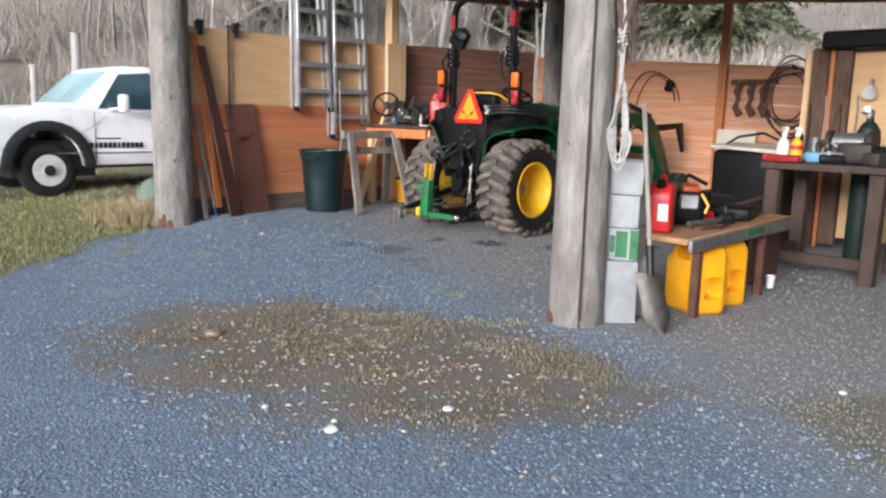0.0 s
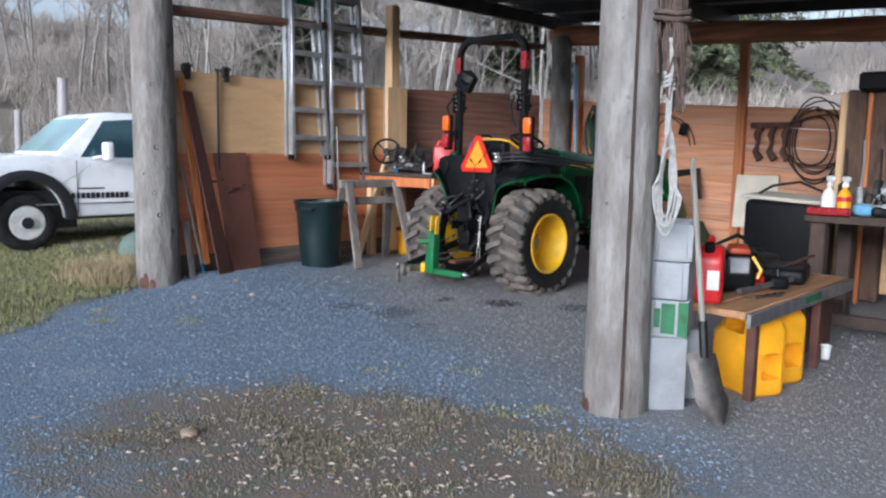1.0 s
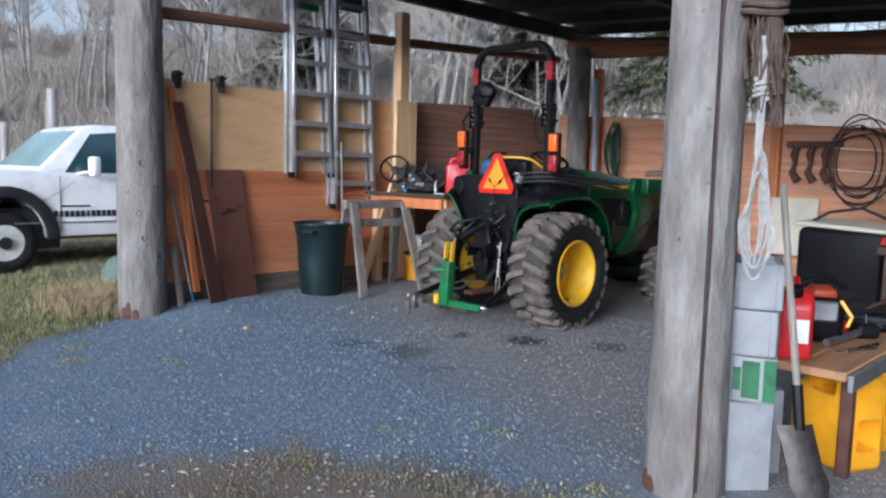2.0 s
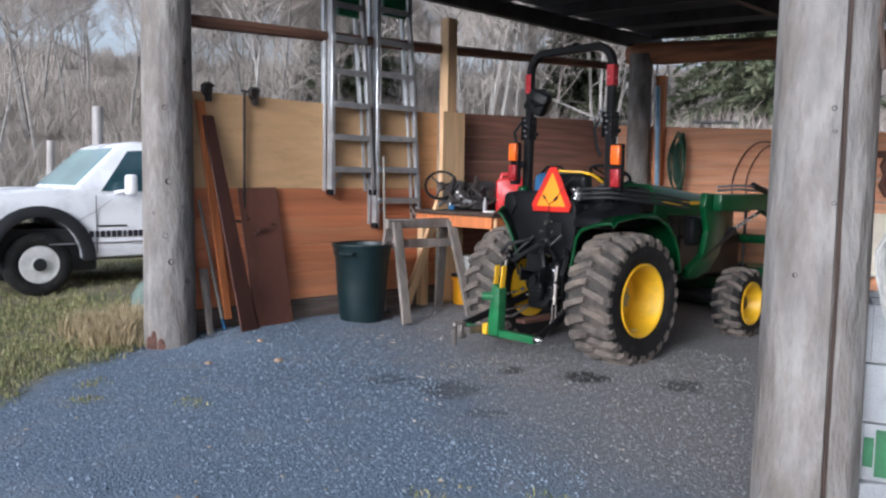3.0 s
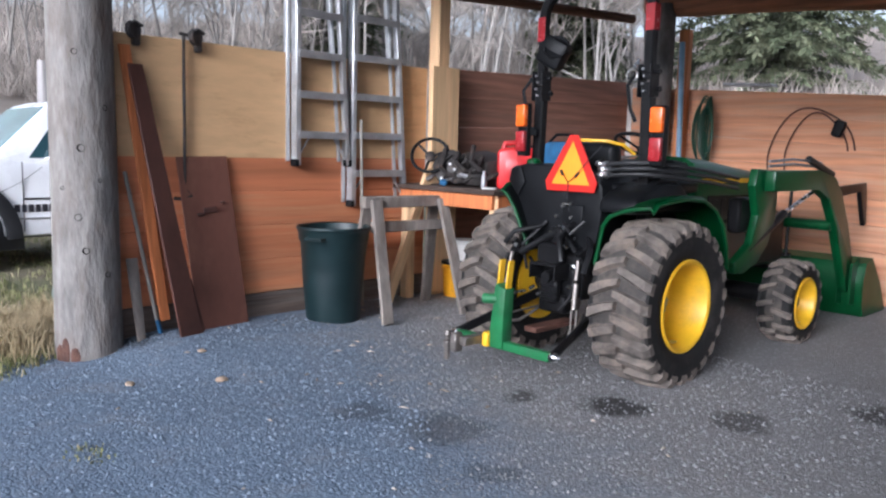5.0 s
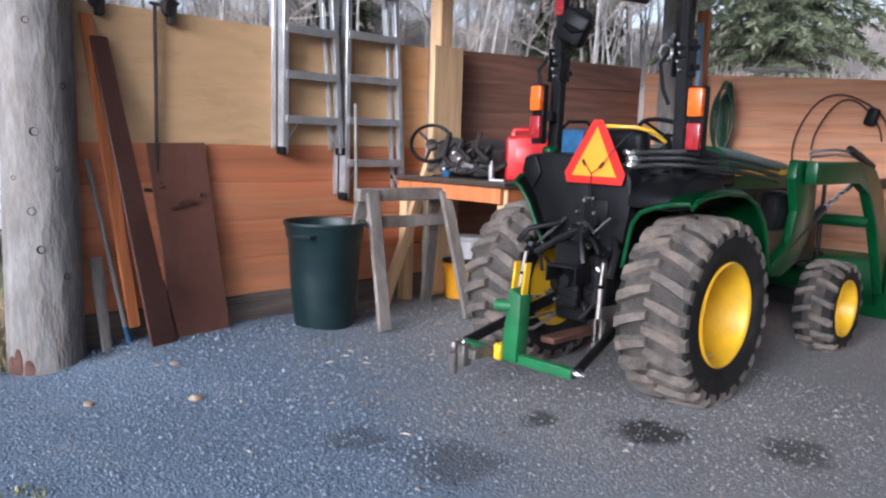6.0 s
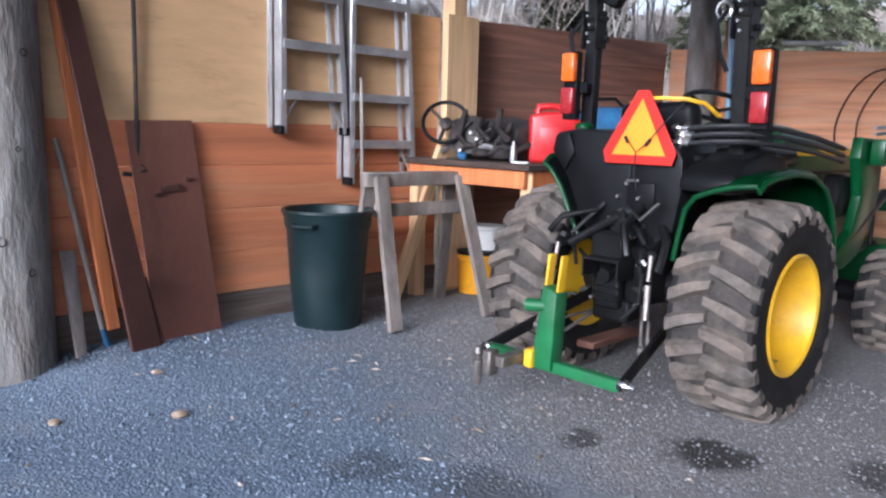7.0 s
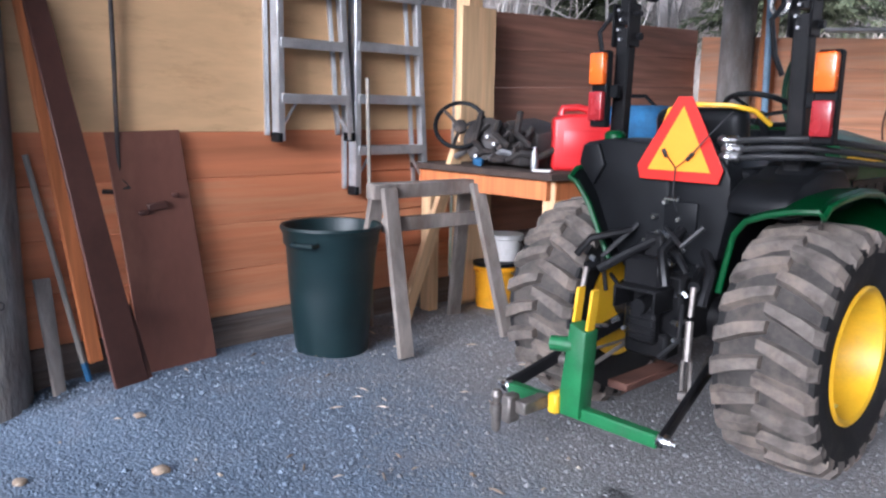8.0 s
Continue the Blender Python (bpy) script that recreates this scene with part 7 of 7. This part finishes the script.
def brush(n=1500):
    """Low leafless thicket along the foot of the slope."""
    rng = random.Random(5)
    V, F = [], []
    for k in range(n):
        ang = radians(rng.uniform(95, 178))
        r = rng.uniform(19, 90)
        if ang < 2.2 and k % 3:
            continue
        x, y = 4 + r * math.cos(ang), -1 + r * math.sin(ang)
        if y < 9 and x > -9:
            continue
        z = height(x, y)
        for j in range(26):
            p = Vector((x + rng.uniform(-0.7, 0.7), y + rng.uniform(-0.7, 0.7), z - 0.05))
            d = Vector((rng.uniform(-0.5, 0.5), rng.uniform(-0.5, 0.5), 1))
            ln = rng.uniform(0.5, 1.7)
            w = rng.uniform(0.008, 0.02) * (1 + r / 60)
            s = Vector((rng.uniform(-1, 1), rng.uniform(-1, 1), 0)).normalized() * w
            t = s.cross(Vector((0, 0, 1)))
            b = len(V)
            q = p + d * ln * 0.5
            e = q + (d + Vector((rng.uniform(-0.6, 0.6), rng.uniform(-0.6, 0.6), 0))) * ln * 0.5
            V += [p + s, p - s + t, p - t - s, q + s * 0.7, q - s * 0.7 + t * 0.7, q - t * 0.7 - s * 0.7, e]
            for i in range(3):
                F += [(b + i, b + (i + 1) % 3, b + 3 + (i + 1) % 3, b + 3 + i), (b + 3 + i, b + 3 + (i + 1) % 3, b + 6)]
    me = bpy.data.meshes.new("thicket")
    me.from_pydata(V, [], F)
    me.materials.append(M_TWIG)
    tagged(new("thicket", me), "leafless grey brush along the hillside", "brush", kind="stuff")


brush()


def spruce(x, y, hgt, wid, seed, label, n=430):
    rng = random.Random(seed)
    z0 = height(x, y)
    S = thing("spruce_tree", label, "tree", "evergreens", m=pose(x, y, z0))
    part("trunk", tube(B(), [(0, 0, -0.3), (0.05, 0, hgt * 0.5), (0, 0, hgt * 0.98)], [hgt * 0.02, hgt * 0.012, 0.02], 8), M_BARK, S)
    V, F = [], []
    for k in range(n):
        f = (k / n) ** 0.85
        zz = hgt * (0.02 + 0.96 * f)
        reach = wid * 0.5 * (1 - f) ** 0.75 * rng.uniform(0.6, 1.1) + 0.25
        a = k * 2.39996 + rng.uniform(-0.3, 0.3)
        out = Vector((math.cos(a), math.sin(a), 0))
        side = Vector((-math.sin(a), math.cos(a), 0))
        droop = rng.uniform(0.25, 0.55)
        m = max(8, int(reach * 9))
        for j in range(m):
            u = (j + rng.random()) / m
            c = out * (reach * u) + Vector((0, 0, zz + reach * (0.22 * u - droop * u * u)))
            for q in range(5):
                ln = rng.uniform(0.22, 0.5) * (0.5 + reach / wid * 1.3)
                d = (out * rng.uniform(0.1, 1.0) + side * rng.uniform(-1.1, 1.1) + Vector((0, 0, rng.uniform(-0.95, 0.15)))).normalized()
                w = d.cross(Vector((rng.uniform(-1, 1), rng.uniform(-1, 1), 1))).normalized() * ln * rng.uniform(0.10, 0.2)
                p = c + Vector((rng.uniform(-0.15, 0.15), rng.uniform(-0.15, 0.15), rng.uniform(-0.1, 0.1)))
                b = len(V)
                V += [p, p + d * ln * 0.45 + w, p + d * ln, p + d * ln * 0.45 - w]
                F.append((b, b + 1, b + 2, b + 3))
    me = bpy.data.meshes.new("crown")
    me.from_pydata(V, [], F)
    me.materials.append(M_NEEDLE)
    o = new("crown", me)
    o.parent = S


spruce(-11.5, 36.0, 19.0, 11.0, 3, "large drooping green spruce behind the shed", 520)
spruce(-21.0, 33.0, 15.0, 6.0, 4, "slim dark spruce among bare trees")
spruce(-36.0, 27.0, 17.0, 7.0, 6, "dark spruce on the slope among bare trees")
spruce(-41.0, 31.0, 18.0, 6.5, 7, "dark spruce on the slope among bare trees")
spruce(-55.0, 46.0, 22.0, 7.0, 8, "tall distant spruce on the ridge")


M_POSTGREY = mat("grey_fence_wood", (0.36, 0.34, 0.33), 0.9, var=0.3, scale=3, grain=12, bump=0.3, stretch=GRAIN_Z)
for k, (x, y, top, r) in enumerate(((-8.3, 2.25, 2.62, 0.10), (-8.6, 1.55, 2.0, 0.07), (-8.9, 0.75, 1.85, 0.06), (-9.2, 3.6, 1.9, 0.06), (-8.4, -1.4, 1.8, 0.06), (-8.0, -3.6, 1.8, 0.06))):
    single("fence_post", tube(B(), [(x, y, -0.2), (x + 0.02, y, top * 0.5), (x + 0.03, y + 0.02, top)], [r, r * 0.95, r * 0.9], 10), M_POSTGREY, "grey weathered wooden fence post in rough grass", "fence post", "fence posts")
for z in (0.7, 1.15, 1.6):
    single("fence_wire", tube(B(), [(-8.0, -9, z), (-8.0, -3.6, z), (-8.4, -1.4, z), (-8.9, 0.75, z), (-8.3, 2.25, z), (-9.2, 3.6, z), (-10, 9, z)], 0.004, 4), M_STEEL, "thin steel fence wire between posts", "wire", "fence wires")
tarp = thing("green_tarp", "crumpled grey-green tarp lying behind the pole", "tarp")
bm = B()
bmesh.ops.create_icosphere(bm, subdivisions=4, radius=0.5)
for v in bm.verts:
    v.co *= 1 + 0.35 * noise.noise(v.co * 2.3) + 0.12 * noise.noise(v.co * 7)
    v.co.z = max(-0.02, v.co.z * 1.25)
part("sheet", bm, mat("grey_green_tarp", (0.10, 0.135, 0.115), 0.75, var=0.3, scale=5, bump=0.3), tarp)
tarp.matrix_basis = pose(-1.2, 0.60, 0.0, 0, 0, 30) @ Matrix.Scale(0.72, 4)

# ---- gravel, grass, straw ----
def island_mat(name, a, b, rough=0.9):
    m = bpy.data.materials.new(name)
    m.use_nodes = True
    N, L = m.node_tree.nodes, m.node_tree.links
    g = N.new("ShaderNodeNewGeometry")
    r = N.new("ShaderNodeValToRGB")
    r.color_ramp.elements[0].color, r.color_ramp.elements[1].color = (*a, 1), (*b, 1)
    L.new(g.outputs["Random Per Island"], r.inputs[0])
    L.new(r.outputs[0], N["Principled BSDF"].inputs["Base Color"])
    N["Principled BSDF"].inputs["Roughness"].default_value = rough
    return m, r.color_ramp


def stuff(name, V, F, mt, label, category):
    me = bpy.data.meshes.new(name)
    me.from_pydata(V, [], F)
    me.materials.append(mt)
    return tagged(new(name, me), label, category, kind="stuff")


def stones(n, seed, inner, dark, pale, label):
    rng = random.Random(seed)
    V, F = [], []
    while n > 0:
        x, y = rng.uniform(-0.3, 7.6), rng.uniform(-3.2, 3.4)
        if x + y < -0.4 or (x < 1.5 and y > 3) or (x * 0.42 + y + 0.9 * noise.noise((x, y, 5)) > 1.9) != inner:
            continue
        a1, a2 = ((y + 1.3) * 0.35 + (x - 4.5)) / 1.6, ((y + 1.3) - 0.35 * (x - 4.5)) / 0.95
        if a1 * a1 + a2 * a2 < 0.9 + 0.5 * noise.noise((x * 2, y * 2, 1)) and rng.random() < 0.85:
            continue
        n -= 1
        s = rng.uniform(0.004, 0.010) * (1.8 if rng.random() < 0.05 else 1)
        z = height(x, y) + s * 0.25
        a = rng.uniform(0, 6.28)
        ca, sa = math.cos(a), math.sin(a)
        e = rng.uniform(0.6, 1.0)
        b = len(V)
        for dx, dy, dz in ((1, 0, 0), (0, e, 0.1), (-1, 0.1, 0), (0, -e, -0.1), (rng.uniform(-0.3, 0.3), 0.1, 0.7), (0, 0, -0.7)):
            V.append((x + s * (dx * ca - dy * sa), y + s * (dx * sa + dy * ca), z + s * dz))
        F += [(b, b + 1, b + 4), (b + 1, b + 2, b + 4), (b + 2, b + 3, b + 4), (b + 3, b, b + 4), (b + 1, b, b + 5), (b + 2, b + 1, b + 5), (b + 3, b + 2, b + 5), (b, b + 3, b + 5)]
    mt, ramp = island_mat("crushed_stone", dark, pale, 0.9)
    stuff("gravel", V, F, mt, label, "gravel")


def blades(name, n, seed, spot, hmin, hmax, wid, mt, label):
    rng = random.Random(seed)
    V, F = [], []
    while n > 0:
        p = spot(rng)
        if p is None:
            continue
        x, y, sc = p
        for k in range(7):
            n -= 1
            px, py = x + rng.gauss(0, 0.025), y + rng.gauss(0, 0.025)
            z = height(px, py) - 0.005
            h = rng.uniform(hmin, hmax) * sc
            a = rng.uniform(0, 6.28)
            lean = rng.uniform(0.1, 1.0) * h
            dx, dy = math.cos(a) * lean, math.sin(a) * lean
            wx, wy = -math.sin(a) * wid, math.cos(a) * wid
            b = len(V)
            V += [(px + wx, py + wy, z), (px - wx, py - wy, z), (px + dx * 0.4 - wx * 0.7, py + dy * 0.4 - wy * 0.7, z + h * 0.6), (px + dx * 0.4 + wx * 0.7, py + dy * 0.4 + wy * 0.7, z + h * 0.6), (px + dx, py + dy, z + h * (0.95 - 0.3 * lean / h))]
            F += [(b, b + 1, b + 2, b + 3), (b + 3, b + 2, b + 4)]
    stuff(name, V, F, mt, label, "grass")


def lawn_spot(rng):
    x, y = rng.uniform(-8, 2.6), rng.uniform(-5, 2.5)
    if rng.random() < 0.55:
        x, y = rng.uniform(-3, 2.2), rng.uniform(-3.2, 0.3)
    edge = -(x + y) + 0.5 * noise.noise((x * 1.1, y * 1.1, 2))
    if not (edge > 0.45 or x < -0.42) or (y > 0.3 and x > -0.42):
        return None
    return x, y, 0.8 + 0.7 * noise.noise((x * 0.8, y * 0.8, 7))


def isle_spot(rng):
    x, y = rng.uniform(2.6, 6.6), rng.uniform(-2.9, 0.2)
    a1 = ((y + 1.3) * 0.35 + (x - 4.5)) / 1.6
    a2 = ((y + 1.3) - 0.35 * (x - 4.5)) / 0.95
    d = a1 * a1 + a2 * a2 + 0.9 * noise.noise((x * 1.7, y * 1.7, 3))
    green = math.exp(-((x - 5.7) / 0.5) ** 2 - ((y + 0.65) / 0.22) ** 2) + math.exp(-((x - 4.1) / 0.4) ** 2 - ((y + 0.5) / 0.2) ** 2)
    clump = noise.noise((x * 2.6, y * 2.6, 6)) + 0.5 * noise.noise((x * 7, y * 7, 8)) + green
    if rng.random() > 1.15 - d or clump < 0.0 + 0.3 * rng.random():
        return None
    return x, y, 0.6 + 0.5 * rng.random() + 0.5 * green


def isle2_spot(rng):
    x, y = rng.uniform(6.2, 9.0), rng.uniform(-1.2, 0.7)
    d = ((x - 7.6) / 1.25) ** 2 + ((y + 0.3) / 0.75) ** 2 + 0.9 * noise.noise((x * 1.7, y * 1.7, 3))
    return None if rng.random() > 1.0 - d else (x, y, 0.6 + 0.4 * rng.random())


def tuft_spot(rng):
    a, r = rng.uniform(0, 6.28), abs(rng.gauss(0, 0.16))
    c = rng.choice(((-0.52, -0.12), (-0.75, -0.02), (-0.42, -0.30), (-1.1, 0.1), (-0.95, -0.25)))
    return c[0] + r * math.cos(a), c[1] + r * math.sin(a), 1.0


def sprig_spot(rng):
    c = rng.choice(((3.95, 0.1), (3.55, -0.3), (4.75, -0.2), (1.1, -1.0), (1.6, -0.5), (4.6, -0.35), (0.7, -0.8)))
    return c[0] + rng.gauss(0, 0.05), c[1] + rng.gauss(0, 0.05), 0.6


m_lawn, rp = island_mat("lawn_blades", (0.12, 0.14, 0.045), (0.44, 0.37, 0.22))
e = rp.elements.new(0.45)
e.color = (0.21, 0.225, 0.085, 1)
m_dry, _ = island_mat("dry_blades", (0.30, 0.23, 0.12), (0.52, 0.42, 0.26))
m_isle, rp = island_mat("worn_grass_blades", (0.09, 0.10, 0.04), (0.38, 0.33, 0.23))
e = rp.elements.new(0.5)
e.color = (0.20, 0.155, 0.11, 1)
# outer stones carry the skylight's blue in their colour, inner ones don't
stones(15000, 1, False, (0.125, 0.165, 0.22), (0.24, 0.295, 0.365), "loose crushed grey stone tinted with the sky's blue")
stones(13000, 9, True, (0.12, 0.123, 0.13), (0.25, 0.255, 0.265), "loose grey stone on packed dirt")
blades("lawn_grass", 52000, 2, lawn_spot, 0.03, 0.11, 0.004, m_lawn, "rough green and straw-coloured winter grass")
blades("dry_grass", 3600, 3, tuft_spot, 0.10, 0.30, 0.004, m_dry, "tall dry straw-coloured grass tuft at the pole")
blades("worn_grass", 19000, 4, isle_spot, 0.008, 0.032, 0.003, m_isle, "thin worn grass patch in the gravel")
blades("worn_grass", 6000, 5, isle2_spot, 0.008, 0.03, 0.003, m_isle, "thin worn grass at the yard's edge")
blades("weed_sprigs", 500, 6, sprig_spot, 0.02, 0.06, 0.005, m_lawn, "small green weeds sprouting from gravel")


def litter():
    """Straw, twigs and leaf scraps on the yard."""
    rng = random.Random(12)
    V, F = [], []
    for k in range(620):
        if k < 30:
            x, y, ln = rng.uniform(0.1, 2.2), rng.uniform(0.9, 2.6), rng.uniform(0.02, 0.08)
        elif k < 560:
            x, y, ln = 4.5 + rng.gauss(0, 0.75), -1.3 + rng.gauss(0, 0.45), rng.uniform(0.012, 0.04)
        else:
            x, y, ln = rng.uniform(0.0, 6.0), rng.uniform(-2.5, 2.5), rng.uniform(0.012, 0.04)
        if x < 0.5 and y < 0:
            continue
        a = rng.uniform(0, 6.28)
        w = rng.uniform(0.002, 0.005) if k < 30 else rng.uniform(0.003, 0.009)
        dx, dy = math.cos(a) * ln / 2, math.sin(a) * ln / 2
        wx, wy = -math.sin(a) * w, math.cos(a) * w
        z = max(height(x - dx, y - dy), height(x + dx, y + dy), height(x, y)) + 0.006
        b = len(V)
        V += [(x - dx - wx, y - dy - wy, z), (x + dx - wx, y + dy - wy, z), (x + dx + wx, y + dy + wy, z), (x - dx + wx, y - dy + wy, z), (x, y, z + 0.008)]
        F += [(b, b + 1, b + 4), (b + 1, b + 2, b + 4), (b + 2, b + 3, b + 4), (b + 3, b, b + 4), (b + 3, b + 2, b + 1, b)]
    mt, _ = island_mat("straw_scraps", (0.16, 0.11, 0.07), (0.52, 0.45, 0.36))
    stuff("straw_litter", V, F, mt, "straw, twigs and leaf scraps on the yard", "litter")


litter()
M_LEAF = mat("tan_dry_leaf", (0.36, 0.27, 0.19), 0.8, var=0.25, scale=30, bump=0.2)
M_PALE = mat("pale_stone", (0.70, 0.69, 0.66), 0.8, var=0.1, scale=30, bump=0.2)
for x, y, r, mt, nm, lb in ((0.95, 0.48, 0.035, M_LEAF, "dry_leaf", "curled tan leaf lying on the gravel"), (0.69, 0.04, 0.028, M_LEAF, "dry_leaf", "curled tan leaf lying on the gravel"), (0.51, 0.57, 0.026, M_LEAF, "dry_leaf", "curled tan leaf lying on the gravel"), (3.80, -1.68, 0.045, M_LEAF, "dry_leaf", "curled tan leaf lying on the gravel"), (5.29, -2.0, 0.028, M_PALE, "pale_stone", "white stone lying in the worn grass"), (5.22, -1.93, 0.014, M_PALE, "pale_stone", "white stone lying in the worn grass"), (5.46, -1.5, 0.024, M_PALE, "pale_stone", "white stone lying in the worn grass"), (6.57, 0.02, 0.018, M_PALE, "pale_stone", "white stone lying on the gravel"), (4.9, -2.05, 0.015, M_PALE, "pale_stone", "white stone lying in the worn grass")):
    bm = B()
    bmesh.ops.create_icosphere(bm, subdivisions=2, radius=r)
    for v in bm.verts:
        v.co *= 1 + 0.4 * noise.noise(v.co / r * 1.3 + Vector((x * 9, y * 9, 0)))
        v.co.z *= 0.45
    single(nm, bm, mt, lb, "leaf" if mt is M_LEAF else "stone", m=pose(x, y, height(x, y) + r * 0.3))
